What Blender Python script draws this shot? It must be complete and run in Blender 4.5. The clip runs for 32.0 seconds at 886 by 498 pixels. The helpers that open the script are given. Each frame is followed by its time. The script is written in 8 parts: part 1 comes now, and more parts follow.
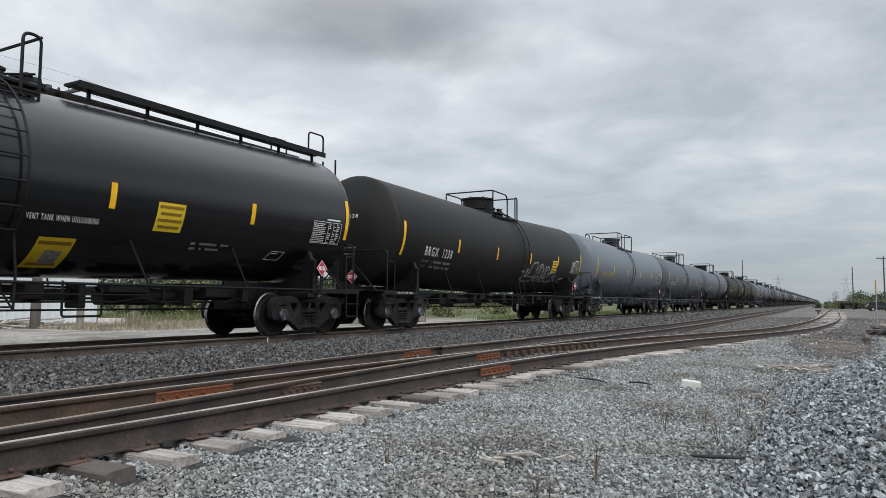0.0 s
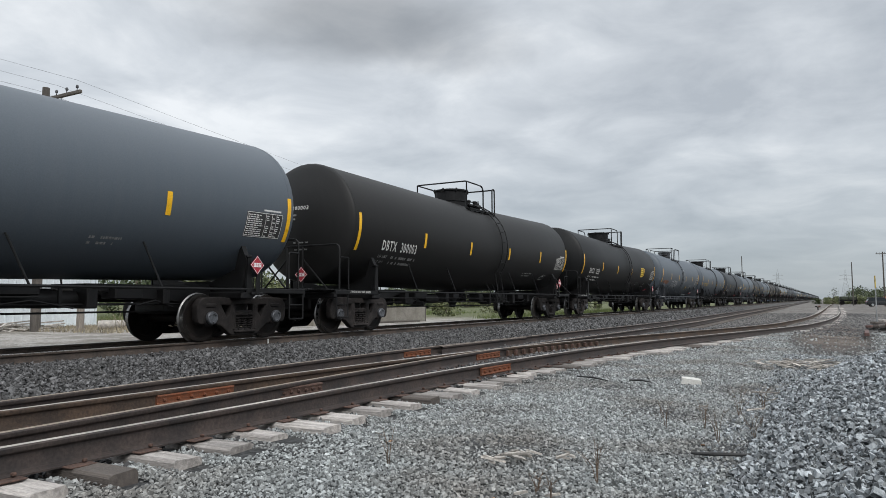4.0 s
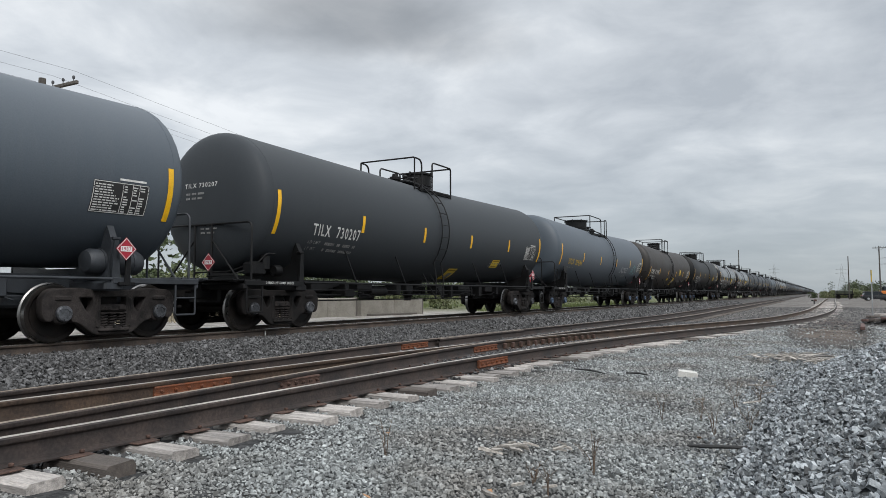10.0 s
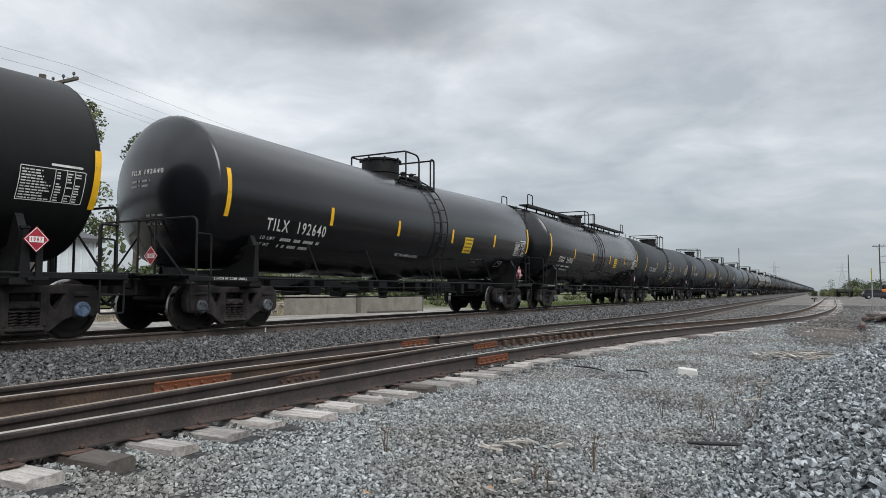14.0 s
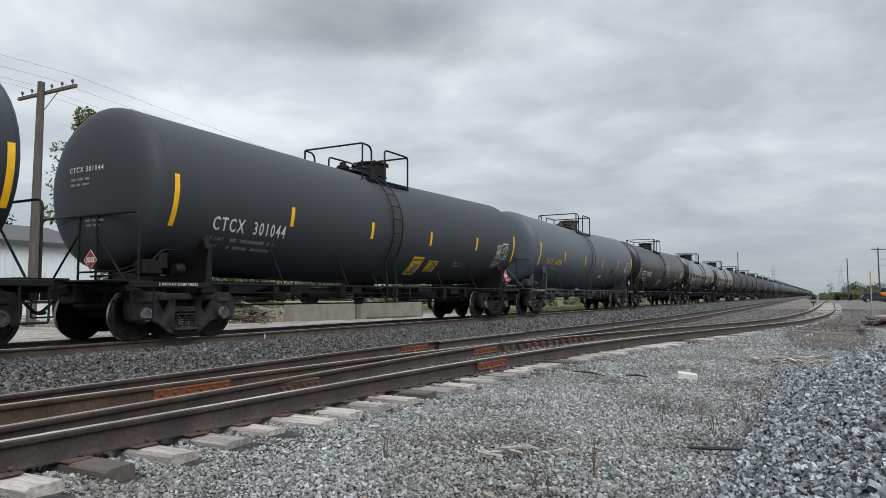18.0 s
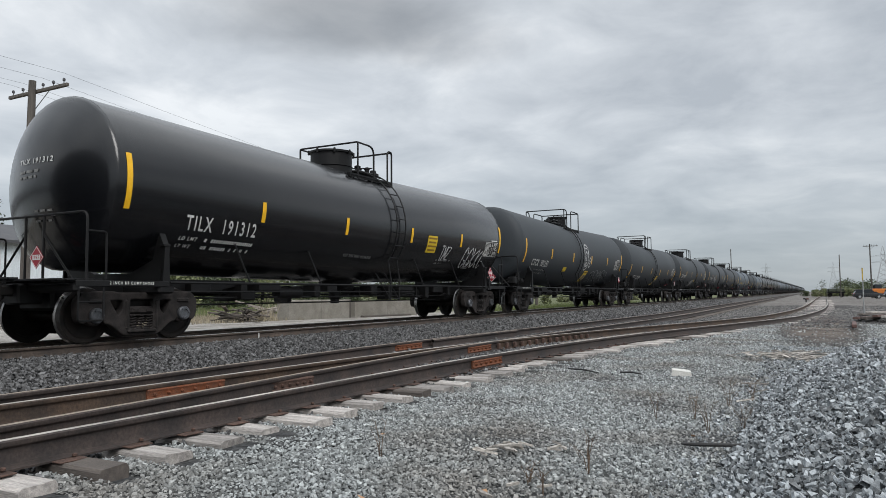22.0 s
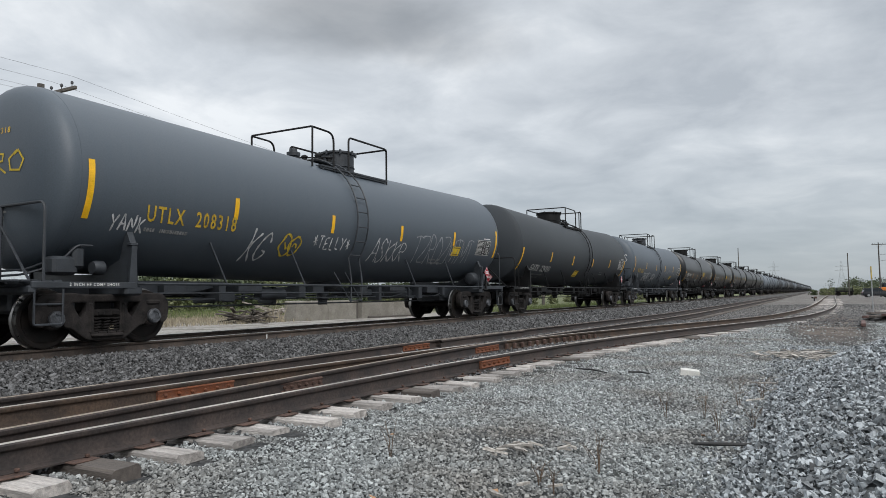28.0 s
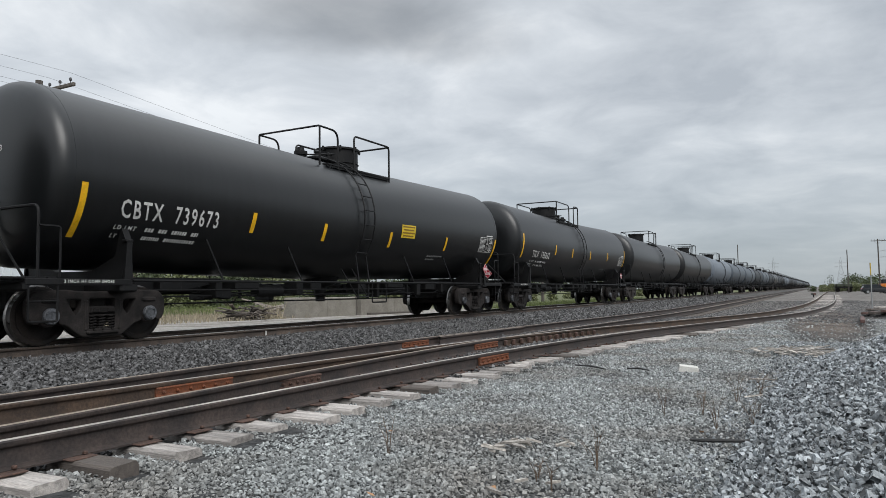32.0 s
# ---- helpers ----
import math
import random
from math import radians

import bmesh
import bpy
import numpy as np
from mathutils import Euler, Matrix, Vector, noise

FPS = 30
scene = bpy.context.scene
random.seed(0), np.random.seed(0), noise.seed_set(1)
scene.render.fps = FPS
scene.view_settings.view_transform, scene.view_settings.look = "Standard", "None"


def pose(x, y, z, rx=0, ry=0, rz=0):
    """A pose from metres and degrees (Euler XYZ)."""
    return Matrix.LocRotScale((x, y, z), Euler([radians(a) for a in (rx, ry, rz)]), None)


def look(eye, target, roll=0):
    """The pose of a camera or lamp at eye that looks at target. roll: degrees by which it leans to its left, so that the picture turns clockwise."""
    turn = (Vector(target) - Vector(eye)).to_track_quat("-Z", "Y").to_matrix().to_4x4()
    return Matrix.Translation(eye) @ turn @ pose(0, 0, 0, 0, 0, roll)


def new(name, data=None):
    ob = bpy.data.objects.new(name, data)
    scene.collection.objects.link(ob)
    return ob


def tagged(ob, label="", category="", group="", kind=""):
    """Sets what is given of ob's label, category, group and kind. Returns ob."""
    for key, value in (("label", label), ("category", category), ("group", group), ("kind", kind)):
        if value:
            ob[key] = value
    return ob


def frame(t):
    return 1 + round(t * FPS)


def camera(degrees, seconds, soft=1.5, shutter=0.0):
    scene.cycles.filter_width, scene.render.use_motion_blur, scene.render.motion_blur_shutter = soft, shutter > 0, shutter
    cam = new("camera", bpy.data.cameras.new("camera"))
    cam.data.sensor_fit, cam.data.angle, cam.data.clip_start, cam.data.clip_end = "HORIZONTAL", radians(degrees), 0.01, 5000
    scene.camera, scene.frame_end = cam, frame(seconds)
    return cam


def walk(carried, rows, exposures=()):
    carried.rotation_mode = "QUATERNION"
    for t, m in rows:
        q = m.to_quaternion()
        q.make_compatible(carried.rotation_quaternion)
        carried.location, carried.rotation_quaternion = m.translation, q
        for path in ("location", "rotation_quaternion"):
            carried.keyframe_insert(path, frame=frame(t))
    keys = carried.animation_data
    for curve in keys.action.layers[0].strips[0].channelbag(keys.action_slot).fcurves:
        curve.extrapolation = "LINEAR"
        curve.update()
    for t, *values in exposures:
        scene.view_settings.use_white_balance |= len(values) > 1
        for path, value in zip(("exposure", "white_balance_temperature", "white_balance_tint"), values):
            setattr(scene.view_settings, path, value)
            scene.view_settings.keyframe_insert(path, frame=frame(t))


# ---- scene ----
# ---------------------------------------------------------------- camera
EYE = Vector((0.0, 0.0, 1.02))
CAM_ROWS = [  # seconds, turn to the left of the track, tilt, lean, drift in x, y, z
    (0.0, 28.907, 4.730, -0.474, -0.001, 0.009, 0.000),
    (0.5, 28.743, 4.771, -0.504, -0.000, 0.008, 0.002),
    (1.0, 28.598, 4.800, -0.458, 0.004, 0.002, 0.005),
    (1.5, 28.470, 4.892, -0.441, 0.002, -0.001, 0.004),
    (2.0, 28.466, 4.977, -0.296, 0.009, 0.002, 0.002),
    (2.5, 28.444, 5.010, -0.112, 0.009, -0.009, 0.005),
    (3.0, 28.561, 5.005, 0.029, 0.012, -0.015, 0.001),
    (3.5, 28.721, 4.813, 0.049, 0.007, -0.007, 0.009),
    (5.5, 28.994, 4.545, 0.056, 0.002, 0.002, 0.006),
    (6.0, 28.873, 4.638, -0.016, 0.003, -0.000, 0.003),
    (6.5, 28.782, 4.731, 0.031, 0.006, -0.003, -0.002),
    (7.0, 28.726, 4.722, 0.020, 0.007, -0.011, 0.000),
    (7.5, 28.729, 4.604, 0.039, 0.007, -0.009, 0.004),
    (8.0, 28.774, 4.508, 0.119, 0.006, -0.005, -0.003),
    (8.5, 28.788, 4.250, 0.025, 0.002, -0.003, 0.005),
    (9.0, 28.789, 4.149, -0.000, 0.000, 0.000, -0.000),
    (9.5, 28.735, 4.108, -0.060, -0.001, 0.001, -0.003),
    (10.0, 28.643, 4.060, -0.142, -0.001, -0.001, 0.005),
    (10.5, 28.581, 4.122, -0.153, 0.001, -0.008, 0.006),
    (11.0, 28.604, 4.209, -0.138, 0.005, -0.008, -0.001),
    (11.5, 28.683, 4.189, -0.092, 0.006, -0.007, 0.001),
    (12.0, 28.744, 4.137, -0.129, -0.001, -0.010, 0.005),
    (12.5, 28.798, 4.069, -0.125, -0.002, -0.007, 0.004),
    (13.0, 28.798, 3.998, -0.125, 0.001, -0.002, 0.004),
    (13.5, 28.740, 3.898, -0.192, -0.005, 0.003, 0.003),
    (14.0, 28.663, 3.846, -0.268, -0.003, 0.004, -0.001),
    (14.5, 28.624, 3.773, -0.315, -0.001, -0.001, 0.001),
    (16.5, 28.518, 3.851, -0.147, -0.007, 0.005, -0.002),
    (17.0, 28.533, 3.936, -0.148, -0.005, 0.002, 0.003),
    (17.5, 28.520, 4.134, -0.051, -0.003, -0.002, 0.002),
    (18.0, 28.584, 4.287, 0.010, -0.001, -0.001, 0.002),
    (18.5, 28.731, 4.354, 0.030, 0.003, -0.003, 0.002),
    (19.0, 28.844, 4.302, -0.002, -0.005, 0.007, 0.003),
    (19.5, 28.955, 4.160, -0.107, -0.009, 0.015, 0.002),
    (20.0, 28.904, 4.039, -0.186, -0.019, 0.017, -0.002),
    (20.5, 28.792, 3.945, -0.115, -0.017, 0.021, -0.002),
    (21.0, 28.623, 3.946, 0.024, -0.013, 0.023, -0.003),
    (21.5, 28.375, 3.985, 0.103, -0.017, 0.020, 0.004),
    (22.0, 28.093, 4.138, 0.261, -0.003, 0.002, 0.001),
    (22.5, 27.819, 4.230, 0.343, -0.002, -0.008, 0.000),
    (23.0, 27.637, 4.331, 0.374, -0.014, -0.031, -0.005),
    (23.5, 27.757, 4.498, 0.297, -0.030, -0.044, -0.004),
    (24.0, 28.071, 4.693, 0.228, -0.038, -0.056, 0.000),
    (24.5, 28.508, 4.849, 0.127, -0.028, -0.049, 0.002),
    (25.0, 28.862, 4.854, 0.101, -0.024, -0.036, 0.004),
    (25.5, 28.934, 4.709, 0.123, -0.020, -0.019, 0.000),
    (27.5, 28.620, 4.137, 0.351, -0.016, -0.018, 0.004),
    (28.0, 28.602, 4.173, 0.491, -0.015, -0.018, 0.001),
    (28.5, 28.578, 4.198, 0.599, -0.016, -0.011, 0.006),
    (29.0, 28.506, 4.310, 0.654, -0.014, -0.011, 0.003),
    (29.5, 28.515, 4.345, 0.590, -0.010, -0.014, 0.001),
    (30.0, 28.521, 4.247, 0.459, -0.006, -0.021, 0.001),
    (30.5, 28.518, 4.086, 0.401, -0.010, -0.011, -0.001),
    (31.0, 28.517, 3.943, 0.400, -0.011, -0.010, -0.001),
    (31.5, 28.558, 3.899, 0.477, -0.005, -0.013, -0.000),
    (32.0, 28.569, 3.896, 0.531, -0.010, -0.005, 0.001),
]


def cam_pose(turn, tilt, lean, dx, dy, dz):
    y, p = radians(turn), radians(tilt)
    way = Vector((-math.sin(y) * math.cos(p), math.cos(y) * math.cos(p), math.sin(p)))
    eye = EYE + Vector((dx, dy, dz))
    return look(eye, eye + way, -lean)


cam = camera(65.16, 32.0, soft=0.6)
walk(cam, [(r[0], cam_pose(*r[1:])) for r in CAM_ROWS])

# ---------------------------------------------------------------- light
scene.view_settings.exposure = 0.0
world = bpy.data.worlds.new("overcast")
scene.world = world
world.use_nodes = True


def nodes_of(tree):
    tree.nodes.clear()
    return tree.nodes, tree.links


def sky():
    n, l = nodes_of(world.node_tree)
    out = n.new("ShaderNodeOutputWorld")
    co = n.new("ShaderNodeTexCoord")
    sep = n.new("ShaderNodeSeparateXYZ")
    l.new(co.outputs["Generated"], sep.inputs[0])

    def math_node(op, a, b=None):
        m = n.new("ShaderNodeMath")
        m.operation = op
        for i, v in enumerate((a, b)):
            if v is None:
                continue
            if isinstance(v, (int, float)):
                m.inputs[i].default_value = v
            else:
                l.new(v, m.inputs[i])
        return m.outputs[0]

    up = math_node("MAXIMUM", sep.outputs[2], 0.0)
    flat = math_node("ADD", up, 0.16)
    cx = math_node("DIVIDE", sep.outputs[0], flat)
    cy = math_node("DIVIDE", sep.outputs[1], flat)
    comb = n.new("ShaderNodeCombineXYZ")
    l.new(cx, comb.inputs[0])
    l.new(cy, comb.inputs[1])

    def cloud(scale, detail, rough, dist, offset):
        mp = n.new("ShaderNodeMapping")
        mp.inputs["Location"].default_value = offset
        l.new(comb.outputs[0], mp.inputs[0])
        t = n.new("ShaderNodeTexNoise")
        t.inputs["Scale"].default_value = scale
        t.inputs["Detail"].default_value = detail
        t.inputs["Roughness"].default_value = rough
        t.inputs["Distortion"].default_value = dist
        l.new(mp.outputs[0], t.inputs["Vector"])
        return t.outputs["Fac"]

    big = cloud(0.55, 3, 0.45, 0.3, (1.9, 0.7, 0.0))
    small = cloud(2.3, 8, 0.56, 0.35, (0.3, 4.1, 0.0))
    mixed = math_node("ADD", math_node("MULTIPLY", big, 0.55), math_node("MULTIPLY", small, 0.45))
    ramp = n.new("ShaderNodeValToRGB")
    e = ramp.color_ramp.elements
    e[0].position, e[0].color = 0.36, (0.44, 0.475, 0.515, 1)
    e[1].position, e[1].color = 0.60, (0.84, 0.865, 0.885, 1)
    mid = ramp.color_ramp.elements.new(0.5)
    mid.color = (0.64, 0.675, 0.71, 1)
    l.new(mixed, ramp.inputs[0])
    # the one heavy cloud that hangs over the train, with ragged edges
    warp = n.new("ShaderNodeTexNoise")
    warp.inputs["Scale"].default_value = 2.6
    warp.inputs["Detail"].default_value = 5
    l.new(comb.outputs[0], warp.inputs["Vector"])
    bend = n.new("ShaderNodeVectorMath")
    bend.operation = "MULTIPLY_ADD"
    l.new(warp.outputs["Color"], bend.inputs[0])
    bend.inputs[1].default_value = (0.42, 0.42, 0.0)
    l.new(comb.outputs[0], bend.inputs[2])
    spot = n.new("ShaderNodeMapping")
    spot.vector_type = "TEXTURE"
    spot.inputs["Location"].default_value = (-0.80, 1.58, 0.0)
    spot.inputs["Rotation"].default_value = (0, 0, radians(50))
    spot.inputs["Scale"].default_value = (0.44, 0.27, 1.0)
    l.new(bend.outputs[0], spot.inputs[0])
    reach = n.new("ShaderNodeVectorMath")
    reach.operation = "LENGTH"
    l.new(spot.outputs[0], reach.inputs[0])
    heavy = n.new("ShaderNodeMapRange")
    heavy.interpolation_type = "SMOOTHSTEP"
    heavy.inputs["From Min"].default_value = 0.25
    heavy.inputs["From Max"].default_value = 1.35
    heavy.inputs["To Min"].default_value = 0.54
    heavy.inputs["To Max"].default_value = 1.0
    l.new(reach.outputs["Value"], heavy.inputs["Value"])
    shade = n.new("ShaderNodeVectorMath")
    shade.operation = "SCALE"
    l.new(ramp.outputs[0], shade.inputs[0])
    l.new(heavy.outputs[0], shade.inputs["Scale"])
    # the far sky evens out towards the horizon
    haze = n.new("ShaderNodeMix")
    haze.data_type = "RGBA"
    low = n.new("ShaderNodeMapRange")
    low.inputs["From Min"].default_value = 0.02
    low.inputs["From Max"].default_value = 0.25
    low.inputs["To Min"].default_value = 0.85
    low.inputs["To Max"].default_value = 0.0
    l.new(sep.outputs[2], low.inputs["Value"])
    l.new(low.outputs[0], haze.inputs["Factor"])
    l.new(shade.outputs[0], haze.inputs["A"])
    haze.inputs["B"].default_value = (0.30, 0.345, 0.385, 1)
    clear = n.new("ShaderNodeTexSky")
    clear.sky_type = "NISHITA"
    clear.sun_disc = False
    clear.sun_elevation = radians(45)
    clear.sun_rotation = radians(122)
    b1 = n.new("ShaderNodeBackground")
    b1.inputs[1].default_value = 0.012
    l.new(clear.outputs[0], b1.inputs[0])
    # an overcast sky is two to three times brighter overhead than low down
    top = n.new("ShaderNodeMapRange")
    top.inputs["From Min"].default_value = 0.40
    top.inputs["From Max"].default_value = 0.95
    top.inputs["To Min"].default_value = 1.0
    top.inputs["To Max"].default_value = 2.1
    l.new(sep.outputs[2], top.inputs["Value"])
    b2 = n.new("ShaderNodeBackground")
    l.new(top.outputs[0], b2.inputs[1])
    l.new(haze.outputs["Result"], b2.inputs[0])
    add = n.new("ShaderNodeAddShader")
    l.new(b1.outputs[0], add.inputs[0])
    l.new(b2.outputs[0], add.inputs[1])
    l.new(add.outputs[0], out.inputs[0])


sky()
sun = new("sun", bpy.data.lights.new("sun", "SUN"))
sun.data.energy, sun.data.angle, sun.data.color = 2.0, radians(34), (1.0, 0.985, 0.96)
sun.matrix_world = look((10, -6.5, 12), (0, 0, 0))

# ---------------------------------------------------------------- materials
MATS = {}


def mat(name, base, rough=0.6, metal=0.0, vary=0.15, scale=6.0, fine=60.0, bump=0.2, tint=None, stretch=(1, 1, 1),
        per_object=0.0, spec=0.5, coat=0.0, rough_vary=0.1, island=0.0, depth=0.01, soil=None):
    """A surface with a base colour, blotches (scale), grain (fine), relief and, where given, a second tint."""
    if name in MATS:
        return MATS[name]
    m = bpy.data.materials.new(name)
    m.use_nodes = True
    n, l = nodes_of(m.node_tree)
    out = n.new("ShaderNodeOutputMaterial")
    p = n.new("ShaderNodeBsdfPrincipled")
    l.new(p.outputs[0], out.inputs[0])
    co = n.new("ShaderNodeTexCoord")
    mp = n.new("ShaderNodeMapping")
    mp.inputs["Scale"].default_value = stretch
    l.new(co.outputs["Object"], mp.inputs[0])
    info = n.new("ShaderNodeObjectInfo")
    shift = n.new("ShaderNodeVectorMath")
    shift.operation = "MULTIPLY_ADD"
    comb = n.new("ShaderNodeCombineXYZ")
    for i in range(3):
        l.new(info.outputs["Random"], comb.inputs[i])
    l.new(comb.outputs[0], shift.inputs[0])
    shift.inputs[1].default_value = (37.0, 53.0, 71.0)
    l.new(mp.outputs[0], shift.inputs[2])
    big = n.new("ShaderNodeTexNoise")
    big.inputs["Scale"].default_value = scale
    big.inputs["Detail"].default_value = 5
    big.inputs["Roughness"].default_value = 0.6
    l.new(shift.outputs[0], big.inputs["Vector"])
    small = n.new("ShaderNodeTexNoise")
    small.inputs["Scale"].default_value = fine
    small.inputs["Detail"].default_value = 4
    l.new(shift.outputs[0], small.inputs["Vector"])
    b = Vector(base)
    t = Vector(tint) if tint else b * (1 + vary)
    mixc = n.new("ShaderNodeMix")
    mixc.data_type = "RGBA"
    mixc.inputs["A"].default_value = (*(b * (1 - vary)), 1)
    mixc.inputs["B"].default_value = (*t, 1)
    spread = n.new("ShaderNodeMapRange")
    spread.inputs["From Min"].default_value = 0.34
    spread.inputs["From Max"].default_value = 0.66
    l.new(big.outputs["Fac"], spread.inputs["Value"])
    l.new(spread.outputs[0], mixc.inputs["Factor"])
    grain = n.new("ShaderNodeMapRange")
    grain.inputs["To Min"].default_value = 1 - vary * 0.9
    grain.inputs["To Max"].default_value = 1 + vary * 0.9
    grain.inputs["From Min"].default_value = 0.3
    grain.inputs["From Max"].default_value = 0.7
    l.new(small.outputs["Fac"], grain.inputs["Value"])
    mul = n.new("ShaderNodeVectorMath")
    mul.operation = "SCALE"
    l.new(mixc.outputs["Result"], mul.inputs[0])
    l.new(grain.outputs[0], mul.inputs["Scale"])
    col = mul.outputs[0]
    if soil:        # dirt that has worked its way between the pieces here and there
        where = n.new("ShaderNodeTexNoise")
        where.inputs["Scale"].default_value = 0.7
        where.inputs["Detail"].default_value = 6
        l.new(co.outputs["Object"], where.inputs["Vector"])
        amount = n.new("ShaderNodeMapRange")
        amount.inputs["From Min"].default_value = 0.46
        amount.inputs["From Max"].default_value = 0.66
        amount.inputs["To Max"].default_value = 0.62
        l.new(where.outputs["Fac"], amount.inputs["Value"])
        dirt = n.new("ShaderNodeMix")
        dirt.data_type = "RGBA"
        dirt.inputs["B"].default_value = (*soil, 1)
        l.new(amount.outputs[0], dirt.inputs["Factor"])
        l.new(col, dirt.inputs["A"])
        col = dirt.outputs["Result"]
    for amount, source in ((per_object, info.outputs["Random"]), (island, None)):
        if not amount:
            continue
        if source is None:
            source = n.new("ShaderNodeNewGeometry").outputs["Random Per Island"]
        r = n.new("ShaderNodeMapRange")
        r.inputs["To Min"].default_value = 1 - amount
        r.inputs["To Max"].default_value = 1 + amount
        l.new(source, r.inputs["Value"])
        s2 = n.new("ShaderNodeVectorMath")
        s2.operation = "SCALE"
        l.new(col, s2.inputs[0])
        l.new(r.outputs[0], s2.inputs["Scale"])
        col = s2.outputs[0]
    l.new(col, p.inputs["Base Color"])
    rr = n.new("ShaderNodeMapRange")
    rr.inputs["From Min"].default_value = 0.3
    rr.inputs["From Max"].default_value = 0.7
    rr.inputs["To Min"].default_value = max(0.03, rough - rough_vary)
    rr.inputs["To Max"].default_value = min(1.0, rough + rough_vary)
    l.new(big.outputs["Fac"], rr.inputs["Value"])
    l.new(rr.outputs[0], p.inputs["Roughness"])
    p.inputs["Metallic"].default_value = metal
    p.inputs["Specular IOR Level"].default_value = spec
    p.inputs["Coat Weight"].default_value = coat
    if bump:
        bp = n.new("ShaderNodeBump")
        bp.inputs["Strength"].default_value = bump
        bp.inputs["Distance"].default_value = depth
        l.new(small.outputs["Fac"], bp.inputs["Height"])
        l.new(bp.outputs[0], p.inputs["Normal"])
    MATS[name] = m
    return m


def tank_paint(name, base, rough, dust, dust_sheen_colour=(0.16, 0.145, 0.125), coat=0.0, spec=0.5, top_sheen=0.0):
    """Tank paint: faint vertical streaks, patches of dull film and, where given, a sky sheen painted on the tank's
    back.
    """
    m = bpy.data.materials.new(name)
    m.use_nodes = True
    n, l = nodes_of(m.node_tree)
    out = n.new("ShaderNodeOutputMaterial")
    p = n.new("ShaderNodeBsdfPrincipled")
    l.new(p.outputs[0], out.inputs[0])
    co = n.new("ShaderNodeTexCoord")
    info = n.new("ShaderNodeObjectInfo")
    comb = n.new("ShaderNodeCombineXYZ")
    for i in range(3):
        l.new(info.outputs["Random"], comb.inputs[i])
    off = n.new("ShaderNodeVectorMath")
    off.operation = "MULTIPLY_ADD"
    l.new(comb.outputs[0], off.inputs[0])
    off.inputs[1].default_value = (91, 57, 33)
    l.new(co.outputs["Object"], off.inputs[2])

    def tex(scale, stretch, detail=5, rough_=0.6):
        mp = n.new("ShaderNodeMapping")
        mp.inputs["Scale"].default_value = stretch
        l.new(off.outputs[0], mp.inputs[0])
        t = n.new("ShaderNodeTexNoise")
        t.inputs["Scale"].default_value = scale
        t.inputs["Detail"].default_value = detail
        t.inputs["Roughness"].default_value = rough_
        l.new(mp.outputs[0], t.inputs["Vector"])
        return t.outputs["Fac"]

    streak = tex(2.2, (1.0, 3.0, 0.25), 6)
    patch = tex(0.7, (1, 0.6, 1.3), 4)
    grain = tex(45.0, (1, 1, 1), 3)

    def rng(v, a, b, c, d):
        r = n.new("ShaderNodeMapRange")
        for k, x in zip(("From Min", "From Max", "To Min", "To Max"), (a, b, c, d)):
            r.inputs[k].default_value = x
        l.new(v, r.inputs["Value"])
        return r.outputs[0]

    def mul(a, b):
        x = n.new("ShaderNodeMath")
        x.operation = "MULTIPLY"
        l.new(a, x.inputs[0])
        l.new(b, x.inputs[1])
        return x.outputs[0]

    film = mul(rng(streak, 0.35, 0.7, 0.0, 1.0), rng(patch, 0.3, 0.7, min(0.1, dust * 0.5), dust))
    # sky sheen put into the colour: paler with height over the upper shell
    if top_sheen:
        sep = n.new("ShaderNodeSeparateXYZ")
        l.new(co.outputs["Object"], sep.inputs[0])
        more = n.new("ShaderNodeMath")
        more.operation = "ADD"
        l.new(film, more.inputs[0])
        l.new(mul(rng(sep.outputs[2], 3.0, 4.2, 0.0, top_sheen), rng(streak, 0.3, 0.7, 0.7, 1.2)), more.inputs[1])
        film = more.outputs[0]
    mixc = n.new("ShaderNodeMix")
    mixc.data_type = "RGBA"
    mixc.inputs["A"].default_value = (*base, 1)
    mixc.inputs["B"].default_value = (*dust_sheen_colour, 1)
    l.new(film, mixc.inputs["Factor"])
    sc = n.new("ShaderNodeVectorMath")
    sc.operation = "SCALE"
    l.new(mixc.outputs["Result"], sc.inputs[0])
    l.new(rng(grain, 0.3, 0.7, 0.9, 1.1), sc.inputs["Scale"])
    l.new(sc.outputs[0], p.inputs["Base Color"])
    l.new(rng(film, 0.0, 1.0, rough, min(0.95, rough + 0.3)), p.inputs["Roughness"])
    p.inputs["Specular IOR Level"].default_value = spec
    p.inputs["Coat Weight"].default_value = coat
    p.inputs["Coat Roughness"].default_value = 0.12
    bp = n.new("ShaderNodeBump")
    bp.inputs["Strength"].default_value = 0.08
    bp.inputs["Distance"].default_value = 0.004
    l.new(grain, bp.inputs["Height"])
    l.new(bp.outputs[0], p.inputs["Normal"])
    return m


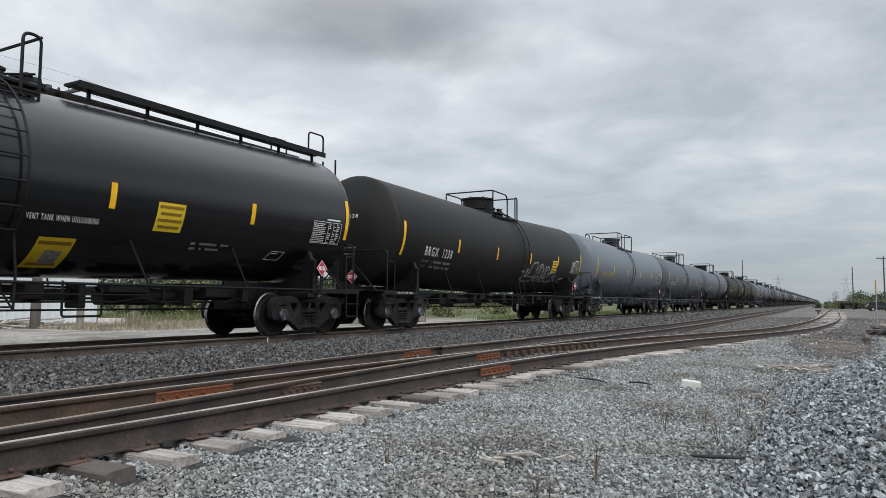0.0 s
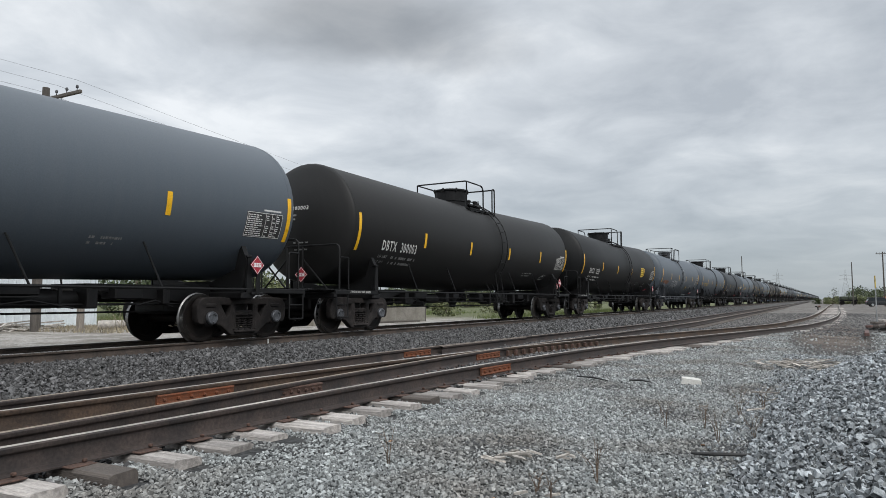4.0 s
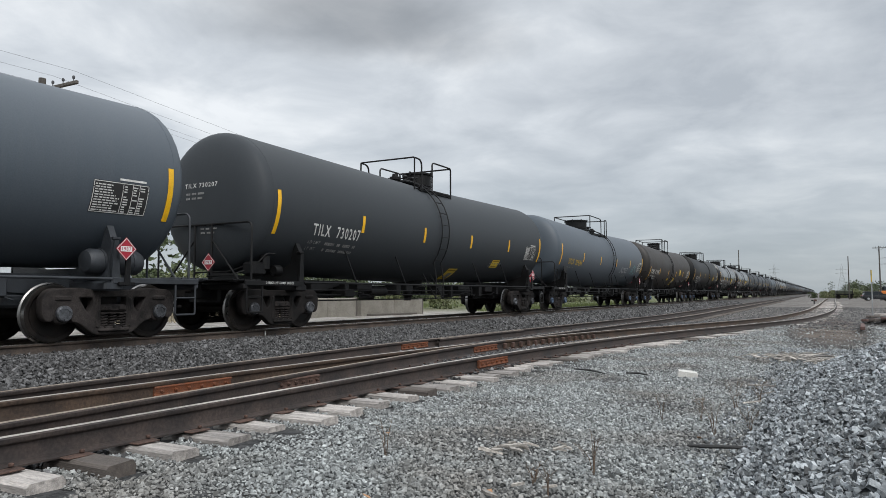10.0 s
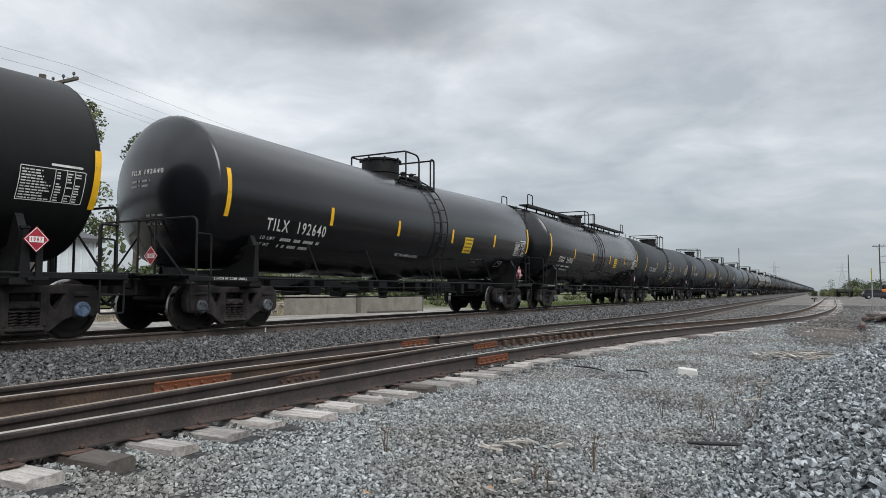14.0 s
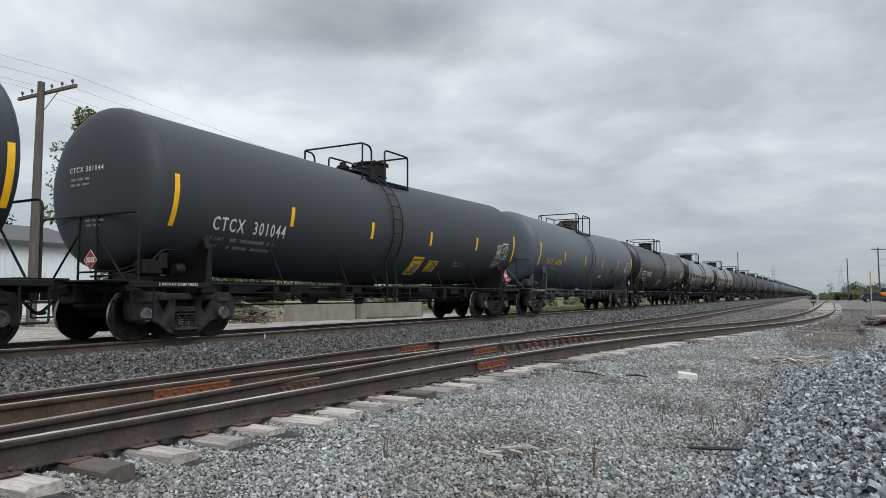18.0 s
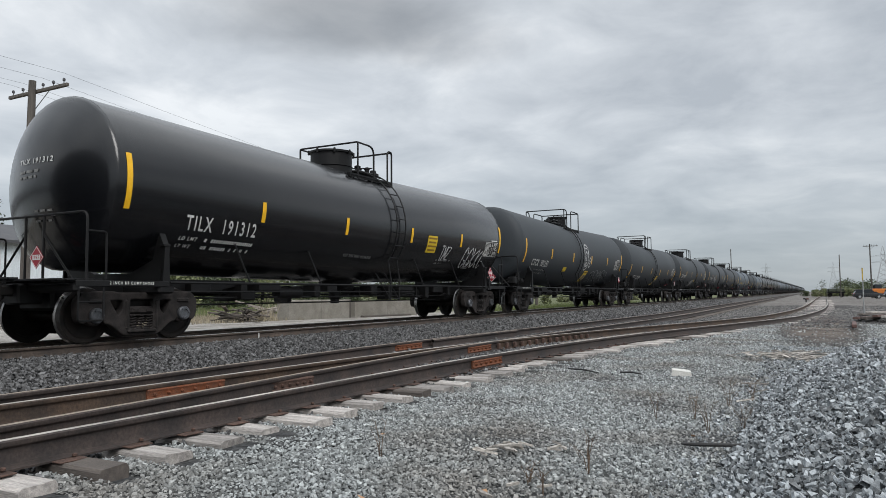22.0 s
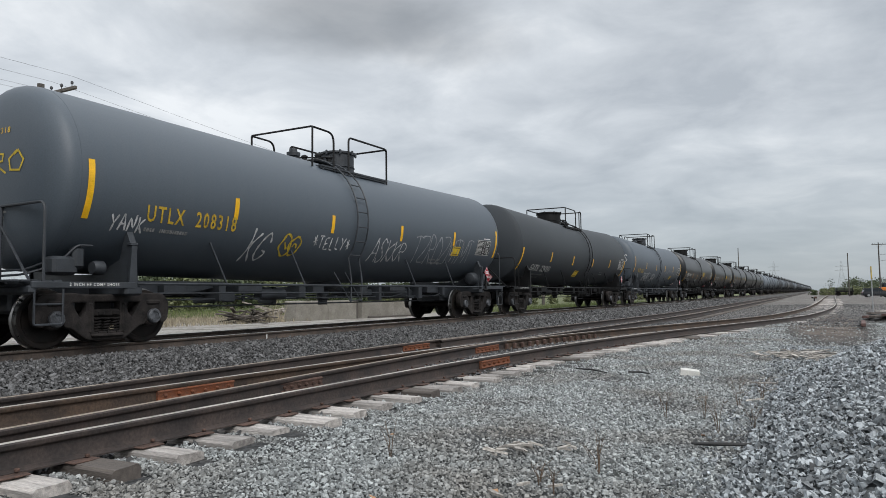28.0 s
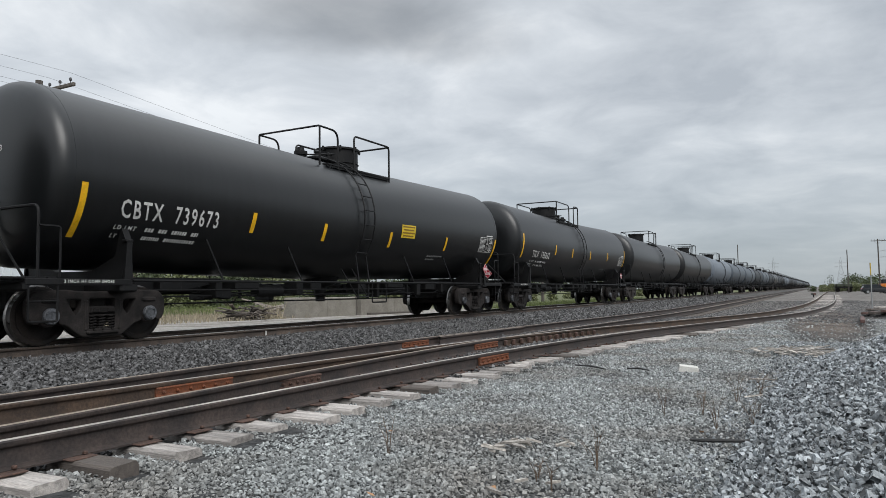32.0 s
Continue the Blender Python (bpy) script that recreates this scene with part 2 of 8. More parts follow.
PAINT = {
    "gloss_black": tank_paint("gloss_black_paint", (0.005, 0.0055, 0.0068), 0.22, 0.03, (0.10, 0.105, 0.11), coat=0.25, spec=0.45, top_sheen=0.16),
    "satin_black": tank_paint("satin_black_paint", (0.005, 0.0056, 0.0062), 0.34, 0.06, (0.066, 0.074, 0.082), spec=0.52, top_sheen=0.12),
    "black": tank_paint("matte_black_paint", (0.0065, 0.007, 0.0073), 0.48, 0.08, (0.045, 0.047, 0.048), spec=0.24),
    "sooty": tank_paint("sooty_black_paint", (0.0125, 0.0125, 0.0125), 0.52, 0.12, (0.05, 0.048, 0.046), spec=0.24),
    "slate": tank_paint("slate_paint", (0.021, 0.027, 0.036), 0.45, 0.12, (0.075, 0.083, 0.093), spec=0.35),
    "charcoal": tank_paint("charcoal_paint", (0.043, 0.0485, 0.054), 0.52, 0.16, (0.075, 0.080, 0.086), spec=0.16, top_sheen=0.04),
    "grey": tank_paint("grey_paint", (0.07, 0.086, 0.104), 0.48, 0.16, (0.12, 0.128, 0.137), spec=0.4),
    "light_grey": tank_paint("light_grey_paint", (0.125, 0.147, 0.175), 0.48, 0.16, (0.21, 0.215, 0.22), spec=0.4),
    "brown": tank_paint("brown_dusted_paint", (0.016, 0.0145, 0.013), 0.5, 0.6, (0.062, 0.043, 0.031), spec=0.45),
}
FRAME_BLACK = mat("frame_black", (0.007, 0.007, 0.0075), 0.55, spec=0.25, vary=0.35, scale=3, bump=0.15)
FRAME_GREY = mat("frame_grey", (0.028, 0.032, 0.038), 0.55, vary=0.3, scale=3, bump=0.15)
TRUCK_IRON = mat("truck_iron", (0.006, 0.0057, 0.0055), 0.72, spec=0.22, vary=0.45, scale=5, tint=(0.014, 0.012, 0.011), bump=0.4)
WHEEL_IRON = mat("wheel_iron", (0.007, 0.0062, 0.006), 0.65, 0.1, spec=0.25, vary=0.35, scale=4, tint=(0.018, 0.014, 0.012), bump=0.3)
TREAD_STEEL = mat("tread_steel", (0.24, 0.235, 0.23), 0.32, 1.0, vary=0.12, scale=8, bump=0.05)
CAP_STEEL = mat("bearing_cap_steel", (0.10, 0.105, 0.115), 0.45, 0.4, vary=0.4, scale=12, per_object=0.4)
YELLOW_TAPE = mat("yellow_reflective_tape", (0.80, 0.44, 0.012), 0.35, vary=0.12, scale=5, bump=0.05)
YELLOW_PAINT = mat("yellow_stencil_paint", (0.52, 0.34, 0.03), 0.6, vary=0.3, scale=9, bump=0.05)
WHITE_PAINT = mat("white_stencil_paint", (0.6, 0.6, 0.58), 0.6, vary=0.2, scale=9, bump=0.05)
FADED_PAINT = mat("faded_white_stencil", (0.22, 0.22, 0.215), 0.7, vary=0.4, scale=14, bump=0.05)
SIGN_YELLOW = mat("yellow_decal", (0.66, 0.46, 0.02), 0.4, vary=0.1, scale=5, bump=0.03)
INK = mat("dark_ink", (0.02, 0.02, 0.02), 0.6, vary=0.1)
INK_BROWN = mat("brown_ink", (0.22, 0.12, 0.01), 0.6, vary=0.1)
PLACARD_RED = mat("placard_red", (0.33, 0.016, 0.032), 0.45, vary=0.12, scale=9, bump=0.03)
PLACARD_WHITE = mat("placard_white", (0.72, 0.7, 0.7), 0.5, vary=0.06, scale=9, bump=0.03)
SPRAY_WHITE = mat("white_spray_paint", (0.5, 0.5, 0.5), 0.7, vary=0.3, scale=7, bump=0.03)
SPRAY_SILVER = mat("silver_spray_paint", (0.25, 0.26, 0.27), 0.6, vary=0.3, scale=7, bump=0.03)
SPRAY_YELLOW = mat("yellow_spray_paint", (0.5, 0.36, 0.03), 0.7, vary=0.3, scale=7, bump=0.03)
SPRAY_RED = mat("red_spray_paint", (0.19, 0.08, 0.045), 0.8, vary=0.4, scale=3, bump=0.03)
SPRAY_DARK = mat("dark_spray_paint", (0.05, 0.04, 0.037), 0.8, vary=0.4, scale=3, bump=0.03)
SPRAY_TEAL = mat("teal_spray_paint", (0.15, 0.3, 0.3), 0.7, vary=0.3, scale=7, bump=0.03)
RAIL_RUST = mat("rail_rust", (0.032, 0.026, 0.025), 0.7, 0.1, vary=0.35, scale=3, fine=40, tint=(0.06, 0.044, 0.038), bump=0.3)
RAIL_ORANGE = mat("rail_orange_rust", (0.045, 0.031, 0.024), 0.75, 0.1, vary=0.4, scale=2, fine=40, tint=(0.078, 0.05, 0.033), bump=0.35)
MAIN_RUST = mat("main_rail_rust", (0.06, 0.047, 0.04), 0.75, 0.1, vary=0.35, scale=3, fine=40, tint=(0.10, 0.075, 0.06), bump=0.3)
SIDING_HEAD = mat("siding_rail_head", (0.36, 0.33, 0.295), 0.5, 0.15, vary=0.35, scale=5, fine=50, tint=(0.48, 0.445, 0.40), bump=0.08, stretch=(1, 0.15, 1))
RAIL_HEAD = mat("rail_head_steel", (0.36, 0.33, 0.30), 0.3, 0.85, vary=0.25, scale=5, fine=50, bump=0.05, stretch=(1, 0.15, 1))
RAIL_DULL = mat("rail_head_rusty", (0.33, 0.26, 0.20), 0.5, 0.15, vary=0.35, scale=6, fine=50, tint=(0.3, 0.25, 0.2), bump=0.15)
BAR_RUST = mat("orange_rust", (0.27, 0.075, 0.022), 0.85, vary=0.4, scale=14, fine=90, tint=(0.12, 0.05, 0.028), bump=0.5)
PLATE_RUST = mat("plate_rust", (0.07, 0.04, 0.03), 0.85, vary=0.4, scale=14, fine=90, bump=0.5)
TIE_WOOD = mat("weathered_tie_wood", (0.33, 0.305, 0.285), 0.85, vary=0.38, scale=5, fine=60, stretch=(0.35, 5, 5), bump=0.6, per_object=0.3)
TIE_DARK = mat("creosoted_tie_wood", (0.10, 0.085, 0.075), 0.85, vary=0.3, scale=5, fine=60, stretch=(0.35, 5, 5), bump=0.6, per_object=0.3)
STONE = mat("grey_ballast_stone", (0.258, 0.272, 0.270), 0.7, vary=0.3, scale=16, fine=110, bump=0.3, island=0.56, depth=0.004, soil=(0.145, 0.125, 0.106))
TRUCK_SIDE = mat("dusty_truck_iron", (0.014, 0.0122, 0.012), 0.75, spec=0.25, vary=0.45, scale=5, tint=(0.034, 0.029, 0.0275), bump=0.4, per_object=0.45)
STONE_DARK = mat("dusty_ballast_stone", (0.092, 0.091, 0.092), 0.8, vary=0.3, scale=16, fine=110, bump=0.35, island=0.78, depth=0.004)
STONE_FRESH = mat("fresh_ballast_stone", (0.228, 0.245, 0.256), 0.62, vary=0.3, scale=16, fine=110, bump=0.35, island=0.78, depth=0.004)
WOOD_GREY = mat("grey_weathered_wood", (0.26, 0.23, 0.20), 0.85, vary=0.35, scale=4, fine=50, stretch=(4, 4, 0.4), bump=0.5, per_object=0.2)
WOOD_PALE = mat("splintered_pale_wood", (0.34, 0.315, 0.285), 0.85, vary=0.35, scale=8, fine=60, bump=0.4, per_object=0.3)
CONCRETE = mat("stained_concrete", (0.36, 0.34, 0.30), 0.85, vary=0.3, scale=1.3, fine=30, tint=(0.17, 0.155, 0.13), bump=0.3)
SIDING = mat("white_metal_siding", (0.62, 0.67, 0.70), 0.5, vary=0.08, scale=1, fine=20, bump=0.1)
ROOF = mat("dark_roofing", (0.06, 0.06, 0.065), 0.7, vary=0.2, scale=2, bump=0.3)
LEAF = mat("foliage", (0.042, 0.062, 0.024), 0.7, vary=0.35, scale=0.6, fine=8, tint=(0.07, 0.09, 0.038), bump=0, island=0.4)
LEAF_PALE = mat("spring_foliage", (0.10, 0.13, 0.045), 0.7, vary=0.35, scale=0.6, fine=8, tint=(0.17, 0.18, 0.085), bump=0, island=0.4)
BARK = mat("bark", (0.12, 0.10, 0.08), 0.9, vary=0.3, scale=8, bump=0.6)
DRY_GRASS = mat("dry_grass", (0.26, 0.225, 0.16), 0.9, vary=0.3, scale=3, bump=0, island=0.4)
GREEN_GRASS = mat("green_grass", (0.10, 0.125, 0.042), 0.9, vary=0.3, scale=3, bump=0, island=0.4)
GALV = mat("galvanised_steel", (0.35, 0.36, 0.37), 0.5, 0.6, vary=0.15, scale=8)
WIRE = mat("wire", (0.04, 0.04, 0.045), 0.6, vary=0.1)

# ---------------------------------------------------------------- mesh tools


class Geo:
    """Vertices and faces of one mesh, gathered shape by shape."""

    def __init__(self):
        self.v, self.f, self.mi, self.slot = [], [], [], 0

    def add(self, vs, fs, m=None):
        k = len(self.v)
        self.v.extend(tuple(m @ Vector(p)) if m else tuple(p) for p in vs)
        self.f.extend(tuple(i + k for i in q) for q in fs)
        self.mi.extend([self.slot] * len(fs))
        return self

    def box(self, c, s, m=None, bevel=0.0):
        hx, hy, hz = s[0] / 2, s[1] / 2, s[2] / 2
        if not bevel:
            vs = [(c[0] + a * hx, c[1] + b * hy, c[2] + d * hz) for a in (-1, 1) for b in (-1, 1) for d in (-1, 1)]
            return self.add(vs, [(0, 1, 3, 2), (4, 6, 7, 5), (0, 4, 5, 1), (2, 3, 7, 6), (0, 2, 6, 4), (1, 5, 7, 3)], m)
        bv = min(bevel, hx, hy)
        bz = min(bevel, hz)
        ring = [(-hx + bv, -hy), (hx - bv, -hy), (hx, -hy + bv), (hx, hy - bv), (hx - bv, hy), (-hx + bv, hy), (-hx, hy - bv), (-hx, -hy + bv)]
        vs, fs = [], []
        k1, k2 = (hx - bv) / hx, (hy - bv) / hy
        for z, i in ((-hz, 1), (-hz + bz, 0), (hz - bz, 0), (hz, 1)):
            for x, y in ring:
                vs.append((c[0] + x * (k1 if i else 1), c[1] + y * (k2 if i else 1), c[2] + z))
        for j in range(3):
            for i in range(8):
                fs.append((j * 8 + i, j * 8 + (i + 1) % 8, j * 8 + 8 + (i + 1) % 8, j * 8 + 8 + i))
        fs += [tuple(range(7, -1, -1)), tuple(range(24, 32))]
        return self.add(vs, fs, m)

    def tube(self, pts, r, n=6, closed=False):
        pts = [Vector(p) for p in pts]
        vs, fs, u = [], [], None
        for i, p in enumerate(pts):
            a = pts[i - 1] if (i or closed) else p
            b = pts[(i + 1) % len(pts)] if (i < len(pts) - 1 or closed) else p
            d = (b - a).normalized()
            if u is None:
                u = d.orthogonal().normalized()
            u = (u - d * u.dot(d)).normalized()
            w = d.cross(u)
            rr = r[i] if isinstance(r, (list, tuple)) else r
            for j in range(n):
                t = 2 * math.pi * j / n
                vs.append(p + (u * math.cos(t) + w * math.sin(t)) * rr)
        k = len(pts)
        for i in range(k if closed else k - 1):
            for j in range(n):
                a, b = i * n, ((i + 1) % k) * n
                fs.append((a + j, a + (j + 1) % n, b + (j + 1) % n, b + j))
        if not closed:
            fs += [tuple(range(n - 1, -1, -1)), tuple((k - 1) * n + j for j in range(n))]
        return self.add(vs, fs)

    def prism(self, poly, h0, h1, m=None):
        k = len(poly)
        vs = [(x, y, h0) for x, y in poly] + [(x, y, h1) for x, y in poly]
        fs = [tuple(range(k - 1, -1, -1)), tuple(range(k, 2 * k))]
        fs += [(i, (i + 1) % k, k + (i + 1) % k, k + i) for i in range(k)]
        return self.add(vs, fs, m)

    def lathe(self, prof, n=24, m=None, caps=True):
        vs, fs = [], []
        for r, z in prof:
            for j in range(n):
                t = 2 * math.pi * j / n
                vs.append((r * math.cos(t), r * math.sin(t), z))
        for i in range(len(prof) - 1):
            for j in range(n):
                fs.append((i * n + j, i * n + (j + 1) % n, (i + 1) * n + (j + 1) % n, (i + 1) * n + j))
        if caps:
            fs += [tuple(range(n - 1, -1, -1)), tuple((len(prof) - 1) * n + j for j in range(n))]
        return self.add(vs, fs, m)

    def mesh(self, name, mats, sharp=35):
        me = bpy.data.meshes.new(name)
        me.from_pydata(self.v, [], self.f)
        for m in (mats if isinstance(mats, (list, tuple)) else [mats]):
            me.materials.append(m)
        if self.slot:
            me.polygons.foreach_set("material_index", self.mi)
        me.polygons.foreach_set("use_smooth", [True] * len(me.polygons))
        me.set_sharp_from_angle(angle=radians(sharp))
        me.update()
        return me


def part(name, geo, material, parent, label="", at=None):
    """One mesh object under a thing or a part; geo is a Geo or a mesh to share."""
    me = geo.mesh(name, material) if isinstance(geo, Geo) else geo
    ob = new(name, me)
    if parent is not None:
        ob.parent = parent
    if at is not None:
        ob.matrix_basis = at
    if label:
        tagged(ob, label)
    return ob


def thing(name, geo, material, label, category, group="", kind="", at=None):
    me = geo.mesh(name, material) if isinstance(geo, Geo) else geo
    ob = new(name, me)
    if at is not None:
        ob.matrix_basis = at
    return tagged(ob, label, category, group, kind)


def arc(c, r, a0, a1, n, plane="xz"):
    pts = []
    for i in range(n + 1):
        a = radians(a0 + (a1 - a0) * i / n)
        p = [c[0], c[1], c[2]]
        p["xyz".index(plane[0])] += r * math.cos(a)
        p["xyz".index(plane[1])] += r * math.sin(a)
        pts.append(tuple(p))
    return pts


def bent(pts, r=0.08, n=4):
    """A path with its corners rounded, for bent pipe."""
    pts = [Vector(p) for p in pts]
    out = [pts[0]]
    for a, b, c in zip(pts, pts[1:], pts[2:]):
        u, w = (a - b), (c - b)
        k = min(r, u.length / 2, w.length / 2)
        p, q = b + u.normalized() * k, b + w.normalized() * k
        for i in range(n + 1):
            t = i / n
            out.append(p * (1 - t) ** 2 + b * 2 * t * (1 - t) + q * t ** 2)
    out.append(pts[-1])
    return out


def ease(x, a, b):
    t = np.clip((np.asarray(x, float) - a) / (b - a), 0, 1)
    return t * t * (3 - 2 * t)


def along(y, ys, xs):
    """A smooth curve through a few plan points."""
    ys, xs = np.array(ys, float), np.array(xs, float)
    s = np.gradient(xs, ys)
    y = np.clip(np.asarray(y, float), ys[0], ys[-1])
    i = np.clip(np.searchsorted(ys, y) - 1, 0, len(ys) - 2)
    h = ys[i + 1] - ys[i]
    t = (y - ys[i]) / h
    return (xs[i] * (1 + 2 * t) * (1 - t) ** 2 + h * s[i] * t * (1 - t) ** 2 + xs[i + 1] * t * t * (3 - 2 * t)
            + h * s[i + 1] * t * t * (t - 1))


# ---------------------------------------------------------------- plan
MAIN_X = -11.5                     # centre of the main track
GRADE = 0.0078                     # the main track climbs gently
GAUGE = 0.755                      # from a track's centre to the middle of a rail
SIDE_Z = 0.184                     # top of the siding's rails
RAIL_H = 0.18
A_Y = (-14, 0, 4, 8, 12, 15.2, 18.9, 23.7, 31.2, 40.5, 50, 62, 80, 118, 200, 340)
A_X = (-5.08, -5.09, -5.12, -5.14, -4.98, -4.68, -4.16, -3.30, -1.98, -0.95, -0.32, 0.08, 0.42, 0.9, 2.4, 5.2)
B_Y = (-14, 0, 2, 4, 7, 10, 15, 21, 30, 70, 400)
B_X = (-5.08, -5.42, -5.56, -5.74, -6.04, -6.30, -6.46, -6.50, -6.54, -6.6, -6.7)


def main_z(y):
    """Top of the main track's rails."""
    return 0.256 + GRADE * np.asarray(y, float)


def rise(y):
    """The far yard climbs with the main track."""
    return GRADE * np.clip(np.asarray(y, float) - 36.0, 0, None)


def track_a(y):
    return along(y, A_Y, A_X)


def track_b(y):
    return along(y, B_Y, B_X)


def heap_rise(x, y):
    """The heap of fresh ballast beside the camera, with a foot that draws back as it runs out."""
    foot = -0.55 + 0.88 * ease(y, 8.5, 17.0)
    t = np.clip((x - foot) / 1.75, 0, 1)
    return 0.78 * t * (1 - 0.25 * t) / 0.75 * ease(y, 0.6, 2.6) * (1 - ease(y, 8.5, 17.0)) * (1 - ease(x, 2.0, 3.6))


def ground_z(x, y):
    x, y = np.asarray(x, float), np.asarray(y, float)
    z = -0.07 + 0.0 * x
    bed = np.clip(main_z(y) - 0.185 + 0.07, 0.12, 0.43)
    z = z + bed * (1 - ease(np.abs(x - MAIN_X), 1.9, 3.7))       # ballast bed of the main track
    z = z + 0.22 * ease(-x, 13.4, 16.5)
    z = z + rise(y)
    z = z + heap_rise(x, y)
    z = z + 0.055 * ease(y, 21, 28) * (1 - ease(y, 60, 90)) * (1 - ease(np.abs(x - track_a(y)), 1.9, 3.6))     # the siding lies deeper in its ballast there
    z = z + 0.1 * ease(y, 125, 175) * ease(x, -9, -3) * (1 - ease(x, 6.0, 7.6))      # the bank behind the end of the siding
    return z


# ---------------------------------------------------------------- ground
def ground_material():
    m = bpy.data.materials.new("gravel_ground")
    m.use_nodes = True
    n, l = nodes_of(m.node_tree)
    out = n.new("ShaderNodeOutputMaterial")
    p = n.new("ShaderNodeBsdfPrincipled")
    l.new(p.outputs[0], out.inputs[0])
    co = n.new("ShaderNodeTexCoord")
    sep = n.new("ShaderNodeSeparateXYZ")
    l.new(co.outputs["Object"], sep.inputs[0])

    def noise_tex(scale, detail=5):
        t = n.new("ShaderNodeTexNoise")
        t.inputs["Scale"].default_value = scale
        t.inputs["Detail"].default_value = detail
        l.new(co.outputs["Object"], t.inputs["Vector"])
        return t.outputs["Fac"]

    def rng(v, a, b, c=0.0, d=1.0):
        r = n.new("ShaderNodeMapRange")
        r.interpolation_type = "SMOOTHSTEP"
        for k, x in zip(("From Min", "From Max", "To Min", "To Max"), (a, b, c, d)):
            r.inputs[k].default_value = x
        l.new(v, r.inputs["Value"])
        return r.outputs[0]

    def mixc(f, a, b):
        x = n.new("ShaderNodeMix")
        x.data_type = "RGBA"
        l.new(f, x.inputs["Factor"])
        for k, v in (("A", a), ("B", b)):
            if isinstance(v, tuple):
                x.inputs[k].default_value = (*v, 1)
            else:
                l.new(v, x.inputs[k])
        return x.outputs["Result"]

    def mth(op, a, b):
        x = n.new("ShaderNodeMath")
        x.operation = op
        for i, v in enumerate((a, b)):
            if isinstance(v, (int, float)):
                x.inputs[i].default_value = v
            else:
                l.new(v, x.inputs[i])
        return x.outputs[0]

    big, mid, fine = noise_tex(0.35), noise_tex(2.5), noise_tex(22)
    vor = n.new("ShaderNodeTexVoronoi")
    vor.inputs["Scale"].default_value = 24
    l.new(co.outputs["Object"], vor.inputs["Vector"])
    vsep = n.new("ShaderNodeSeparateColor")
    l.new(vor.outputs["Color"], vsep.inputs[0])
    # near-black base: the shade in the gaps between loose stones is painted here
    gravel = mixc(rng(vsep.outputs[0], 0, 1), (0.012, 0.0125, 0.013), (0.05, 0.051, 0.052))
    gravel = mixc(rng(mid, 0.52, 0.7, 0, 0.45), gravel, (0.10, 0.088, 0.072))
    # trodden, browner yard farther off
    yard = mixc(rng(mid, 0.3, 0.7), (0.07, 0.060, 0.052), (0.165, 0.152, 0.14))
    yard = mixc(rng(fine, 0.45, 0.7, 0, 0.7), yard, (0.20, 0.195, 0.185))
    coarse = noise_tex(0.9, 7)
    yard = mixc(rng(noise_tex(0.28, 8), 0.42, 0.6, 0, 0.7), yard, (0.21, 0.20, 0.187))
    yard = mixc(rng(coarse, 0.46, 0.6, 0, 0.75), yard, (0.07, 0.058, 0.05))
    wob = mth("ADD", sep.outputs[1], mth("MULTIPLY", big, 12.0))
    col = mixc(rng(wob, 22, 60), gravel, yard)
    # a patch of bare brown earth beside the curve of the siding
    spot = n.new("ShaderNodeVectorMath")
    spot.operation = "MULTIPLY_ADD"
    l.new(co.outputs["Object"], spot.inputs[0])
    spot.inputs[1].default_value = (0.75, 0.075, 0.0)
    spot.inputs[2].default_value = (-0.1, -2.35, 0.0)
    away = n.new("ShaderNodeVectorMath")
    away.operation = "LENGTH"
    l.new(spot.outputs[0], away.inputs[0])
    earth = mixc(rng(coarse, 0.4, 0.62), (0.055, 0.040, 0.031), (0.125, 0.10, 0.083))
    col = mixc(rng(mth("ADD", away.outputs["Value"], mth("MULTIPLY", mid, 0.6)), 1.45, 0.85), col, earth)
    # dusty dark ballast along the main track
    shoulder = mth("MULTIPLY", rng(sep.outputs[0], -7.0, -8.2), rng(sep.outputs[0], -14.0, -13.0))
    col = mixc(shoulder, col, mixc(rng(vsep.outputs[0], 0, 1), (0.03, 0.029, 0.028), (0.10, 0.096, 0.092)))
    # pale gravel and dry grass behind the main track, greener farther back
    wx = mth("ADD", sep.outputs[0], mth("MULTIPLY", mid, 2.5))
    pale = mixc(rng(fine, 0.35, 0.65), (0.25, 0.235, 0.215), (0.42, 0.40, 0.37))
    pale = mixc(rng(coarse, 0.44, 0.62, 0, 0.75), pale, (0.15, 0.132, 0.112))
    pale = mixc(rng(noise_tex(6.0, 8), 0.5, 0.66, 0, 0.7), pale, (0.12, 0.105, 0.088))
    col = mixc(rng(wx, -12.2, -13.6), col, pale)
    dry = mixc(rng(fine, 0.35, 0.65), (0.10, 0.082, 0.055), (0.20, 0.165, 0.11))
    col = mixc(rng(wx, -19, -27), col, dry)
    green = mixc(rng(mid, 0.35, 0.65), (0.06, 0.078, 0.03), (0.125, 0.13, 0.055))
    col = mixc(rng(wx, -27, -36), col, green)
    wy = mth("ADD", wx, mth("MULTIPLY", sep.outputs[1], 0.0))
    far_green = mth("MULTIPLY", rng(sep.outputs[1], 34, 50), rng(wy, -13, -16))
    col = mixc(far_green, col, green)
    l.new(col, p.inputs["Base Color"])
    p.inputs["Roughness"].default_value = 0.9
    bp = n.new("ShaderNodeBump")
    bp.inputs["Strength"].default_value = 0.9
    bp.inputs["Distance"].default_value = 0.03
    l.new(vor.outputs["Distance"], bp.inputs["Height"])
    l.new(bp.outputs[0], p.inputs["Normal"])
    return m


